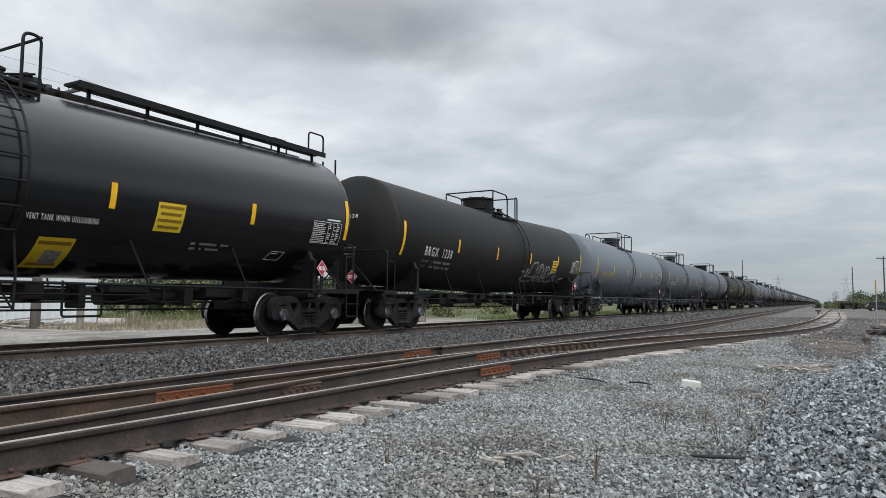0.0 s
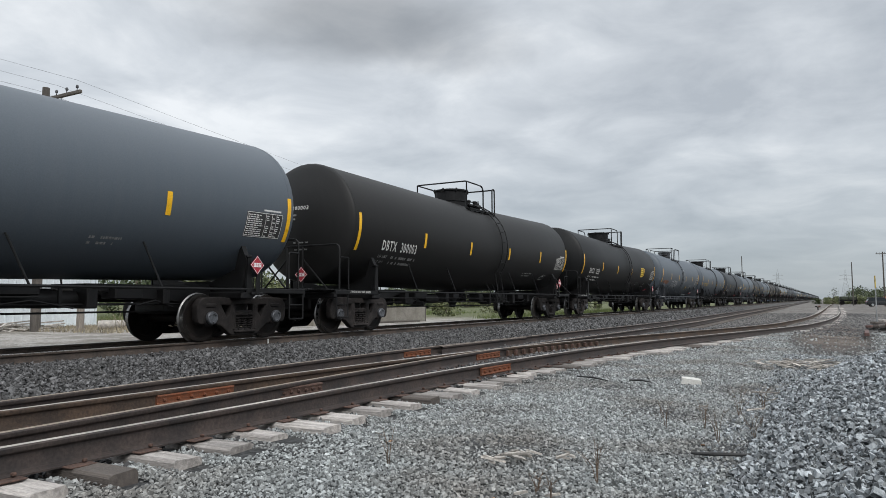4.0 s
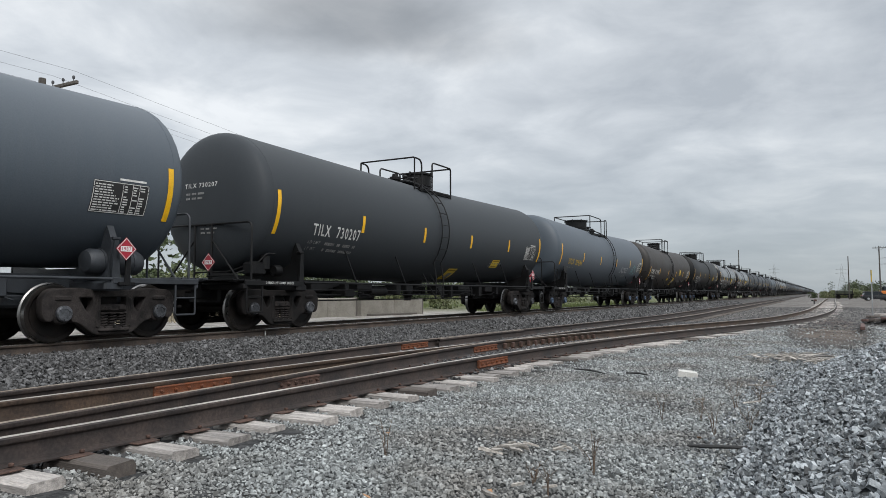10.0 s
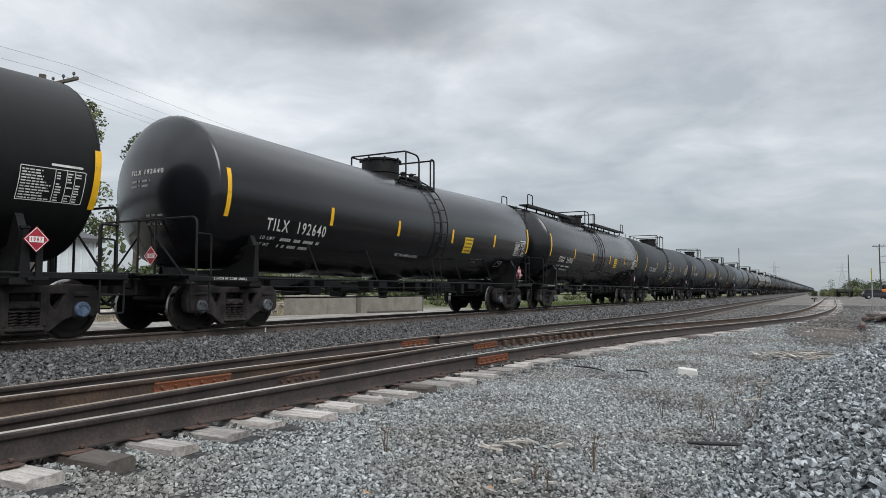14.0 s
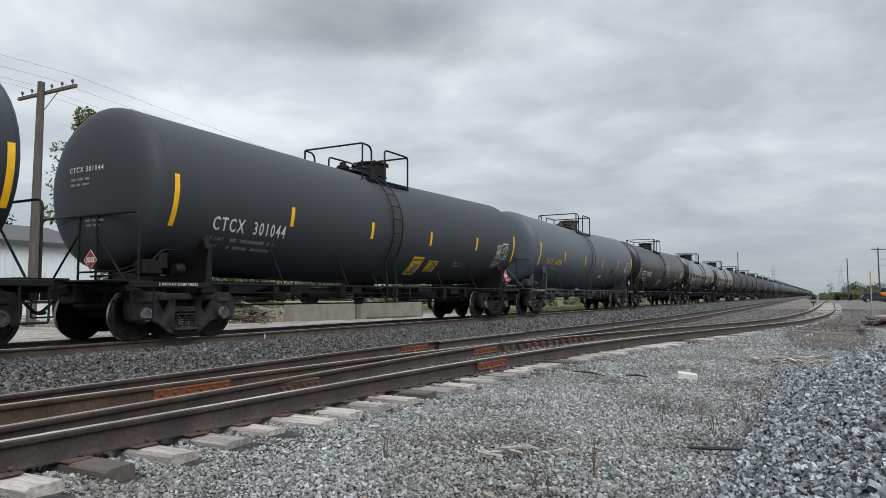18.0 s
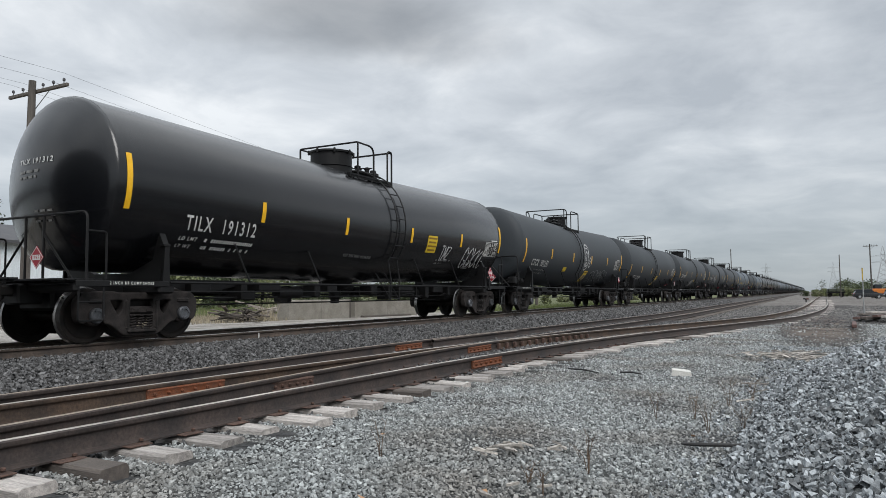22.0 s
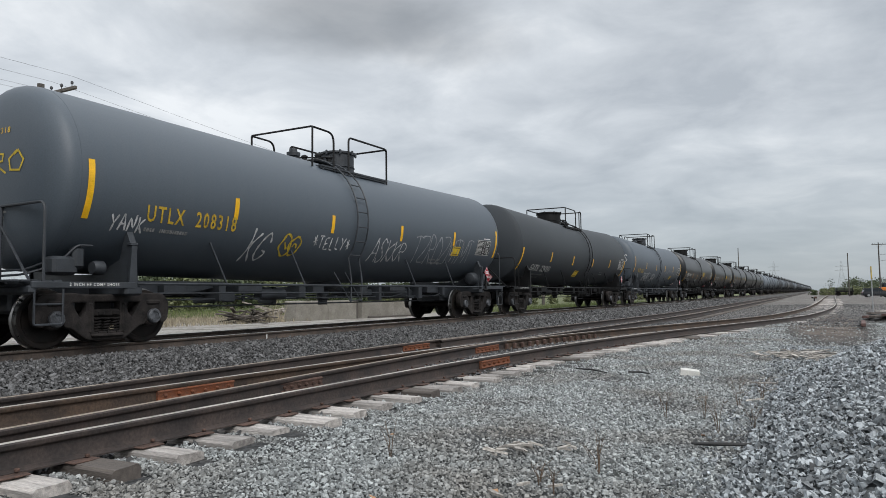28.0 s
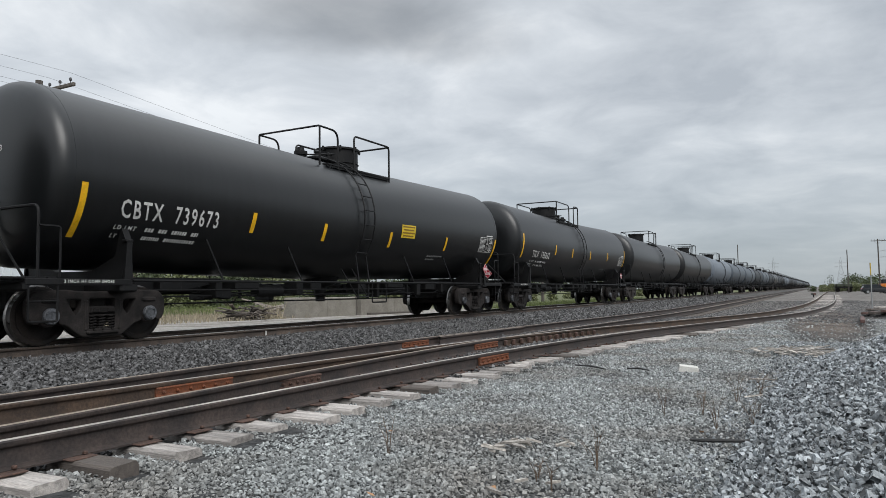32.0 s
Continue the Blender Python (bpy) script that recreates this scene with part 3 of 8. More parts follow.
def grid_sheet():
    xs = np.concatenate([[-2600, -1200, -600, -300, -150, -90, -60], np.arange(-45, -15, 1.5), np.arange(-15, -7, 0.25), np.arange(-7, -2, 0.5),
                         np.arange(-2, 3, 0.12), np.arange(3, 12, 1.0), [16, 24, 36, 60, 100, 180, 320, 700, 1500, 2600]])
    ys = np.concatenate([[-2600, -1200, -500, -200, -80, -40, -20, -10, -5], np.arange(-2, 16, 0.25), np.arange(16, 40, 1.0),
                         [44, 50, 60, 75, 90, 110, 140, 180, 240, 340, 500, 800, 1300, 2000, 3000]])
    gx, gy = np.meshgrid(xs, ys, indexing="ij")
    gz = ground_z(gx, gy)
    near = np.exp(-((gx + 2) ** 2 + (gy - 6) ** 2) / 400)
    gz = gz + near * 0.012 * (np.sin(gx * 3.1 + gy * 1.7) + np.sin(gx * 1.3 - gy * 2.9))
    vs = np.stack([gx, gy, gz], -1).reshape(-1, 3)
    a, b = len(xs), len(ys)
    fs = [(i * b + j, (i + 1) * b + j, (i + 1) * b + j + 1, i * b + j + 1) for i in range(a - 1) for j in range(b - 1)]
    g = Geo()
    g.v, g.f, g.mi = [tuple(v) for v in vs.tolist()], fs, [0] * len(fs)
    ob = new("ground", g.mesh("ground", ground_material(), 60))
    return tagged(ob, "wide flat yard ground of grey gravel, dirt and grass", "ground", kind="structure")


grid_sheet()
rng_ = np.random.default_rng(7)


def stones(name, xy, size, material, label, lift=0.25, flat=0.62, sunk=0.0, tilt=22.0):
    """Broken stones as one mesh of loose gravel: each a chip with uneven corners, slanting sides and a flat, tipped top."""
    k, n = len(xy), 4
    turn = 2 * math.pi * (np.arange(n)[None] + rng_.uniform(-0.28, 0.28, (k, n))) / n + rng_.uniform(0, 6.28, (k, 1))
    low = rng_.uniform(0.42, 0.62, (k, n))
    high = low * rng_.uniform(0.45, 0.98, (k, n))
    tip = rng_.normal(0, 0.22, (k, 2, 1))
    slope = np.cos(turn) * tip[:, 0] + np.sin(turn) * tip[:, 1]
    bottom = np.stack([np.cos(turn) * low, np.sin(turn) * low, rng_.uniform(-0.55, -0.2, (k, n))], -1)
    top = np.stack([np.cos(turn) * high, np.sin(turn) * high, 0.34 + slope], -1)
    v = np.concatenate([bottom, top], 1)
    v = v * np.stack([rng_.uniform(0.95, 1.4, k), rng_.uniform(0.65, 1.0, k), rng_.uniform(0.55, 1.2, k) * flat], -1)[:, None]
    a, b, c = rng_.uniform(0, 6.28, k), np.radians(rng_.normal(0, tilt, k)), np.radians(rng_.normal(0, tilt, k))
    one, nil = np.ones(k), np.zeros(k)
    rx = np.stack([one, nil, nil, nil, np.cos(b), -np.sin(b), nil, np.sin(b), np.cos(b)], -1).reshape(k, 3, 3)
    ry = np.stack([np.cos(c), nil, np.sin(c), nil, one, nil, -np.sin(c), nil, np.cos(c)], -1).reshape(k, 3, 3)
    rz = np.stack([np.cos(a), -np.sin(a), nil, np.sin(a), np.cos(a), nil, nil, nil, one], -1).reshape(k, 3, 3)
    v = np.einsum("kij,kvj->kvi", rx @ ry @ rz, v) * size[:, None, None]
    c = np.stack([xy[:, 0], xy[:, 1], ground_z(xy[:, 0], xy[:, 1]) + rng_.uniform(0.0, lift, k) - sunk], -1)
    v = (v + c[:, None]).reshape(-1, 3)
    faces = [[i, (i + 1) % n, n + (i + 1) % n, n + i] for i in range(n)] + [list(range(n, 2 * n))]
    flat_list = np.array([i for f in faces for i in f])
    starts = np.cumsum([0] + [len(f) for f in faces])[:-1]
    loops = (flat_list[None] + 2 * n * np.arange(k)[:, None]).ravel()
    begin = (starts[None] + len(flat_list) * np.arange(k)[:, None]).ravel()
    me = bpy.data.meshes.new(name)
    me.vertices.add(len(v))
    me.vertices.foreach_set("co", v.ravel())
    me.loops.add(len(loops))
    me.loops.foreach_set("vertex_index", loops)
    me.polygons.add(len(begin))
    me.polygons.foreach_set("loop_start", begin)
    me.materials.append(material)
    me.update(calc_edges=True)
    me.polygons.foreach_set("use_smooth", np.zeros(len(begin), bool))
    return tagged(new(name, me), label, "gravel", kind="stuff")


def scatter(x0, x1, y0, y1, count, power=1.0):
    """Places in plan, thinning out with distance."""
    u = rng_.uniform(0, 1, count) ** power
    y = y0 + (y1 - y0) * u
    return np.stack([rng_.uniform(x0, x1, count), y], -1)


def clear_of_rails(p, keep=0.10):
    ok = np.ones(len(p), bool)
    for c in (track_a(p[:, 1]), track_b(p[:, 1])):
        for s in (-GAUGE, GAUGE):
            ok &= np.abs(p[:, 0] - c - s) > keep
    return p[ok]


def in_front(p, least=3.4):
    """Leave out what lies under the camera or far to its sides."""
    deep = -0.48 * p[:, 0] + 0.877 * p[:, 1]
    return p[(deep > least) & (p[:, 0] < 0.11 * p[:, 1] + 0.1) & (p[:, 0] > -1.95 * p[:, 1])]


def clear_of_ties(p):
    beat = np.abs((p[:, 1] - 2.40) / 0.49 - np.round((p[:, 1] - 2.40) / 0.49)) * 0.49
    end = track_a(p[:, 1]) + GAUGE + 0.70
    return p[~((p[:, 0] < end) & (p[:, 0] > end - 0.85) & (beat < 0.125) & (p[:, 1] < 22))]


def laid(x0, x1, y0, y1, step, jitter=0.42):
    """Places in plan on a loose grid, so that the pieces lie side by side."""
    gx, gy = np.meshgrid(np.arange(x0, x1, step), np.arange(y0, y1, step))
    p = np.stack([gx.ravel(), gy.ravel()], -1)
    return p + rng_.uniform(-jitter, jitter, p.shape) * step


def off_the_dirt(p):
    """Leave the patch of bare earth beside the curve nearly free of stones."""
    away = np.hypot(p[:, 0] * 0.75 - 0.1, p[:, 1] * 0.075 - 2.35)
    return p[(away + rng_.normal(0, 0.12, len(p)) > 1.12) | (rng_.random(len(p)) < 0.06)]


def ballast():
    def sized(p, mean, spread=0.32):
        return mean * np.exp(rng_.normal(0, spread, len(p))).clip(0.5, 2.1)

    def loose(p):
        return clear_of_ties(clear_of_rails(p, 0.06))
    bed = loose(in_front(laid(-4.3, 0.7, 1.6, 9.0, 0.0215)))
    top = loose(in_front(laid(-4.3, 0.7, 1.6, 9.0, 0.028)))
    far = loose(laid(-5.0, 1.8, 9.0, 17.0, 0.037))
    farther = off_the_dirt(loose(laid(-5.0, 2.4, 17.0, 32.0, 0.064)))
    stones("loose_ballast", np.concatenate([bed, top]), np.concatenate([sized(bed, 0.0185), sized(top, 0.0235)]), STONE,
           "loose crushed grey ballast stones beside the siding", 0.024, 0.62, np.concatenate([np.full(len(bed), 0.016), np.full(len(top), -0.004)]), 17)
    stones("far_ballast", np.concatenate([far, farther]), np.concatenate([sized(far, 0.027), sized(farther, 0.04)]), STONE,
           "loose crushed grey ballast farther along the siding", 0.024, 0.7, 0.0, 22)

    def piled(p):
        p = in_front(p, 1.8)
        return p[heap_rise(p[:, 0], p[:, 1]) + rng_.normal(0, 0.012, len(p)) > 0.012]
    heap, crown = piled(laid(-0.8, 1.9, 1.8, 17.0, 0.0225)), piled(laid(-0.8, 1.9, 1.8, 17.0, 0.032))
    stones("ballast_heap", np.concatenate([heap, crown]), np.concatenate([sized(heap, 0.0185), sized(crown, 0.0255)]), STONE_FRESH,
           "heap of fresh coarse grey ballast stones", 0.055, 0.95, np.concatenate([np.full(len(heap), 0.01), np.full(len(crown), -0.01)]), 36)
    p = in_front(np.concatenate([laid(-10.65, -7.2, 4.2, 18.0, 0.041), laid(-10.65, -7.2, 18.0, 42.0, 0.07), laid(-10.6, -7.4, 42.0, 90.0, 0.115)]))
    stones("main_ballast", p, sized(p, 0.038) * (1 + 0.8 * ease(p[:, 1], 14, 30) + 0.9 * ease(p[:, 1], 36, 50)), STONE_DARK, "dusty dark ballast shoulder of the main track", 0.045, 0.8, 0.0, 36)
    p = clear_of_rails(in_front(laid(-7.3, -4.2, 1.5, 32.0, 0.058)))
    stones("siding_ballast", p, sized(p, 0.046), STONE_DARK, "dusty ballast between the siding rails", 0.03, 0.7, -0.055 * ease(p[:, 1], 6.0, 9.5), 30)
    p = loose(laid(-4.3, 4.0, -8.0, 7.0, 0.085))
    inside = (-0.48 * p[:, 0] + 0.877 * p[:, 1] > 3.4) & (p[:, 0] < 0.11 * p[:, 1] + 0.1)
    p = p[~inside]
    stones("yard_ballast", p, sized(p, 0.06), STONE, "loose grey ballast spread around the yard", 0.02)
    y = rng_.uniform(2.0, 12.0, 900)
    p = np.stack([track_a(y) - GAUGE + rng_.normal(0.11, 0.035, 900), y], -1)
    stones("rust_scale", p, rng_.uniform(0.012, 0.03, 900), BAR_RUST, "flakes of orange rust along the rail foot", 0.05)
    p = scatter(-13.2, -10.9, 4.0, 26.0, 6000, 1.2)
    stones("bed_ballast", p, rng_.uniform(0.03, 0.06, len(p)), STONE_DARK, "dark ballast between the main track's rails", 0.01)
    p = clear_of_rails(scatter(-6.0, 6.0, 28.0, 75.0, 16000, 1.2), 0.12)
    stones("yard_stones", p, rng_.uniform(0.03, 0.09, len(p)), STONE_DARK, "scattered dusty stones over the far yard", 0.008)


# ---------------------------------------------------------------- tracks
RAIL_PROFILE = [(-0.076, 0.0), (0.076, 0.0), (0.076, 0.012), (0.016, 0.030), (0.009, 0.05), (0.009, 0.125), (0.034, 0.140), (0.037, 0.146),
                (0.037, 0.170), (0.028, 0.180), (0.006, 0.1814), (-0.022, 0.1814), (-0.028, 0.180), (-0.037, 0.170), (-0.037, 0.146), (-0.034, 0.140), (-0.009, 0.125), (-0.009, 0.05),
                (-0.016, 0.030), (-0.076, 0.012)]


def rail_mesh(name, xs, ys, z, mats, worn=(9, 10, 11)):
    """A rail along a plan curve: foot, web and head, with the worn running surface of its own material."""
    g = Geo()
    k = len(RAIL_PROFILE)
    for x, y, h in zip(xs, ys, np.broadcast_to(z, len(ys))):
        g.v.extend((float(x + a), float(y), float(h + b)) for a, b in RAIL_PROFILE)
    for i in range(len(ys) - 1):
        for j in range(k):
            a, b = i * k, (i + 1) * k
            g.f.append((a + j, a + (j + 1) % k, b + (j + 1) % k, b + j))
            g.mi.append(1 if j in worn else 0)
    g.slot = 1
    return g.mesh(name, mats)


def spike_head():
    g = Geo()
    g.box((0, 0, 0.012), (0.03, 0.028, 0.024), bevel=0.006)
    return g.mesh("spike", PLATE_RUST)


def tie_mesh(w, h, ln, material, seed):
    r = random.Random(seed)
    g = Geo()
    n = 6
    sec = []
    for i in range(n + 1):
        x = -ln / 2 + ln * i / n
        j = [r.uniform(-0.008, 0.008) for _ in range(8)]
        sec.append([(x, -w / 2 + j[0], -h), (x, w / 2 + j[1], -h), (x, w / 2 + j[2], -0.02 + j[3]), (x, w / 2 - 0.02, j[4]), (x, 0.02, j[5] - 0.004),
                    (x, -w / 2 + 0.02, j[6]), (x, -w / 2 + j[7], -0.02)])
    vs = [p for s in sec for p in s]
    k = 7
    fs = [(i * k + j, i * k + (j + 1) % k, (i + 1) * k + (j + 1) % k, (i + 1) * k + j) for i in range(n) for j in range(k)]
    fs += [tuple(range(k - 1, -1, -1)), tuple(n * k + j for j in range(k))]
    g.add(vs, fs)
    return g.mesh("tie", material, 25)


def joint_bar(holes=6, ln=1.02):
    g = Geo()
    g.prism([(0, 0.030), (0.034, 0.024), (0.046, 0.040), (0.030, 0.060), (0.030, 0.105), (0.040, 0.122), (0.034, 0.136), (0, 0.138)], -ln / 2, ln / 2,
            Matrix(((1, 0, 0, 0), (0, 0, 1, 0), (0, 1, 0, 0), (0, 0, 0, 1))))
    for i in range(holes):
        y = -ln / 2 + ln * (i + 0.5) / holes
        g.lathe([(0.019, 0.0), (0.019, 0.020), (0.012, 0.022), (0.012, 0.036)], 6, Matrix.Translation((0.030, y, 0.083)) @ Matrix.Rotation(radians(90), 4, "Y"))
    return g.mesh("joint_bar", BAR_RUST)


def build_tracks():
    ties = [tie_mesh(0.225, 0.17, 2.6, TIE_WOOD, i) for i in range(5)]
    dark = [tie_mesh(0.225, 0.17, 2.6, TIE_DARK, 20 + i) for i in range(4)]
    plate = Geo().box((0, 0, 0.006), (0.32, 0.19, 0.012), bevel=0.004).mesh("tie_plate", PLATE_RUST)
    spike = spike_head()
    r = random.Random(3)
    # the switch: two tracks that part at a frog
    switch = tagged(new("siding_switch"), "rusty railway siding switch on weathered wooden ties", "railway track", kind="structure")
    ys = np.concatenate([np.arange(-14, 30, 0.5), np.arange(30, 90, 2.0), np.arange(90, 341, 10.0)])
    bs = np.concatenate([np.arange(-14, 30, 0.5), np.arange(30, 400, 8.0)])
    part("rail", rail_mesh("rail", track_a(ys) + GAUGE, ys, 0.004 + rise(ys), [RAIL_RUST, SIDING_HEAD]), None, switch)
    part("rail", rail_mesh("rail", track_a(ys) - GAUGE, ys, 0.004 + rise(ys), [RAIL_ORANGE, SIDING_HEAD]), None, switch)
    part("rail", rail_mesh("rail", track_b(bs) - GAUGE, bs, 0.004 + rise(bs), [RAIL_RUST, RAIL_DULL]), None, switch)
    part("rail", rail_mesh("rail", track_b(bs) + GAUGE, bs, 0.004 + rise(bs), [RAIL_RUST, RAIL_DULL]), None, switch)
    y, k = 2.40 - 0.49 * 11, 0
    while y < 125:
        ca, cb = float(track_a(y)), float(track_b(y))
        gap = ca - cb
        both = gap < 1.7
        x1 = ca + GAUGE + 0.56 + r.uniform(-0.10, 0.10) - (r.uniform(0, 0.16) if y > 8.5 else 0.0) - (0.10 if k in (11, 12) else 0.0)
        x0 = (cb if both else ca) - GAUGE - 0.5 + r.uniform(-0.08, 0.08)
        slope = math.degrees(math.atan2(float(track_a(y + 0.5)) - ca, 0.5))
        me = (dark if k == 12 or r.random() < (0.1 if y < 9 else 0.22) else ties)[r.randrange(4)]
        o = part("tie", me, None, switch, at=pose((x0 + x1) / 2, y, float(rise(y)) + r.uniform(-0.012, 0.004) - (r.uniform(0.0, 0.012) if y > 8.5 else 0.0), r.uniform(-1, 1), 0, -slope + r.uniform(-2, 2)))
        o.scale = ((x1 - x0) / 2.6, r.uniform(0.9, 1.1), 1)
        if not both:
            o = part("tie", dark[r.randrange(4)], None, switch, at=pose(cb, y, float(rise(y)) - 0.02, 0, 0, r.uniform(-1, 1)))
        if y < 16:
            rails = [ca + GAUGE, ca - GAUGE, cb + GAUGE, cb - GAUGE]
            for q, x in enumerate(rails):
                part("tie_plate", plate, None, switch, at=pose(x, y, 0.0, 0, 0, -slope))
                if y < 10 or q == 0:
                    for s in (-1, 1):
                        part("spike", spike, None, switch, at=pose(x + s * 0.088, y + s * 0.05, 0.012 + r.uniform(0, 0.012)))
        k += 1
        y = 2.40 + 0.49 * (k - 11) + r.uniform(-0.03, 0.03)
    bar = joint_bar()
    for fn, s, y in ((track_a, -1, 5.25), (track_a, 1, 9.48), (track_b, 1, 11.95), (track_b, -1, 11.87)):
        x = float(fn(y)) + s * GAUGE
        part("joint_bar", bar, None, switch, "orange rusted joint bar with bolts", at=pose(x + 0.008, y, 0.004))
    small = joint_bar(6, 0.72).copy()
    small.materials[0] = PLATE_RUST
    part("joint_bar", small, None, switch, at=pose(float(track_b(6.1)) + GAUGE + 0.008, 6.1, 0.004))
    # the frog with its guard rails
    g = Geo()
    for i in range(14):
        yy = 12.85 + i * 0.34
        for side in (-1, 1):
            g.box((float(track_a(yy)) - GAUGE + side * 0.07, yy, 0.075), (0.06, 0.09, 0.11), bevel=0.01)
    part("frog_blocks", g, PLATE_RUST, switch, "rusty frog spacer blocks")
    for fn, s in ((track_a, 1), (track_b, -1)):
        yy = np.arange(12.7, 17.6, 0.4)
        xx = fn(yy) + s * (GAUGE - 0.115) - s * 0.05 * np.clip(np.abs(yy - 15.0) - 1.9, 0, 1)
        part("guard_rail", rail_mesh("guard_rail", xx, yy, 0.0, [RAIL_RUST, RAIL_DULL]), None, switch)
    # main track
    main = tagged(new("main_track"), "main railway track on a dark ballast bed", "railway track", kind="structure")
    ym = np.array([-700, -100, -10, 0, 10, 20, 40, 80, 160, 320, 640, 1500], float)
    for s in (-1, 1):
        part("rail", rail_mesh("rail", ym * 0 + MAIN_X + s * GAUGE, ym, main_z(ym) - RAIL_H, [MAIN_RUST, RAIL_HEAD], (8, 9, 10, 11, 12)), None, main)
    y = 2.0
    while y < 45:
        part("tie", dark[r.randrange(4)], None, main, at=pose(MAIN_X + r.uniform(-0.03, 0.03), y, float(main_z(y)) - RAIL_H - 0.012, 0, 0, r.uniform(-1, 1)))
        y += 0.5
    g = Geo().box((0, 0, 0.05), (0.012, 0.03, 0.1))
    part("rail_marker", g, WHITE_PAINT, main, at=pose(MAIN_X + GAUGE + 0.05, 11.5, float(main_z(11.5)) - 0.14))


build_tracks()
ballast()


# ---------------------------------------------------------------- tank cars
PITCH = 18.15                     # from coupler to coupler
R, ZC, SAG = 1.53, 2.635, 0.016    # tank radius, height of its axis at mid-length, rise of the axis towards the ends
TAN, HEAD = 7.80, 0.48            # half the shell, depth of the heads
KNUCKLE = 2.7                     # how square the heads are
WHEEL_R = 0.46
DROP = 0.125                      # the frame hangs this much lower than its shapes are drawn


def axis_z(y):
    return ZC + SAG * abs(y)


def on_side(y, w, lift=0.006):
    """A point on the side that faces the yard: y along the car, w along the girth from the tank's mid-height."""
    a = w / R
    return ((R + lift) * math.cos(a), y, axis_z(y) + (R + lift) * math.sin(a))


def on_head(u, w, lift=0.008, end=-1):
    """A point on the tank's leading head: u across, w up from its middle."""
    q = min(0.98, (u * u + w * w) / (R * R))
    if HEAD_SHAPE["dished"]:
        y = end * (TAN + HEAD - 0.405 * q * (R / 1.485) ** 2 + lift)
    else:
        y = end * (TAN + HEAD * (1 - q ** (KNUCKLE / 2)) ** (1 / KNUCKLE) + lift)
    return (u, y, axis_z(TAN) + w)


HEAD_SHAPE = {"dished": False}


def tank_mesh(paint, dished):
    g = Geo()
    n = 40
    depth = HEAD
    if dished:      # a shallow dish with a tightly turned rim
        rings = [(-TAN - depth + 0.405 * q * q, 1.485 * q) for q in (0.03, 0.2, 0.4, 0.6, 0.8, 0.92, 1.0)]
        rings += [(-TAN - 0.054, 1.507), (-TAN - 0.030, 1.522), (-TAN, R)]
    else:
        rings = [(-TAN - depth * math.cos(a) ** (2 / KNUCKLE), R * math.sin(a) ** (2 / KNUCKLE)) for a in [radians(d) for d in (2, 8, 17, 27, 37, 47, 56, 65, 73, 80, 86)]] + [(-TAN, R)]
    rings += [(-4.0, R), (0.0, R)]
    rings += [(-y, r) for y, r in reversed(rings[:-1])]
    for y, r in rings:
        for j in range(n):
            a = 2 * math.pi * j / n
            g.v.append((r * math.cos(a), y, axis_z(y) + r * math.sin(a)))
    for i in range(len(rings) - 1):
        for j in range(n):
            g.f.append((i * n + j, (i + 1) * n + j, (i + 1) * n + (j + 1) % n, i * n + (j + 1) % n))
    g.f += [tuple(range(n)), tuple((len(rings) - 1) * n + j for j in range(n - 1, -1, -1))]
    g.mi = [0] * len(g.f)
    return g.mesh("tank", paint, 50)


YZ = Matrix(((0, 0, 1, 0), (1, 0, 0, 0), (0, 1, 0, 0), (0, 0, 0, 1)))   # plan shapes in y, z, thick along x


def rounded_loop(pts, r):
    """A closed outline with its corners rounded."""
    pts = [Vector((*p, 0)) for p in pts]
    out = []
    for i, b in enumerate(pts):
        u, w = pts[i - 1] - b, pts[(i + 1) % len(pts)] - b
        k = min(r, u.length * 0.45, w.length * 0.45)
        p, q = b + u.normalized() * k, b + w.normalized() * k
        out += [p * (1 - t) ** 2 + b * 2 * t * (1 - t) + q * t ** 2 for t in (0.0, 0.33, 0.67, 1.0)]
    return out


def cast_plate(loops, half, edge):
    """A cast plate in the y, z plane, with holes through it and rounded edges."""
    c = bpy.data.curves.new("plate", "CURVE")
    c.dimensions, c.fill_mode, c.extrude, c.bevel_depth, c.bevel_resolution = "2D", "BOTH", half - edge, edge, 1
    for pts in loops:
        sp = c.splines.new("POLY")
        sp.points.add(len(pts) - 1)
        for q, p in zip(sp.points, pts):
            q.co = (p.x, p.y, 0, 1)
        sp.use_cyclic_u = True
    o = bpy.data.objects.new("plate", c)
    scene.collection.objects.link(o)
    me = bpy.data.meshes.new_from_object(o.evaluated_get(bpy.context.evaluated_depsgraph_get()))
    bpy.data.objects.remove(o)
    vs, fs = [tuple(v.co) for v in me.vertices], [tuple(f.vertices) for f in me.polygons]
    bpy.data.meshes.remove(me)
    return vs, fs


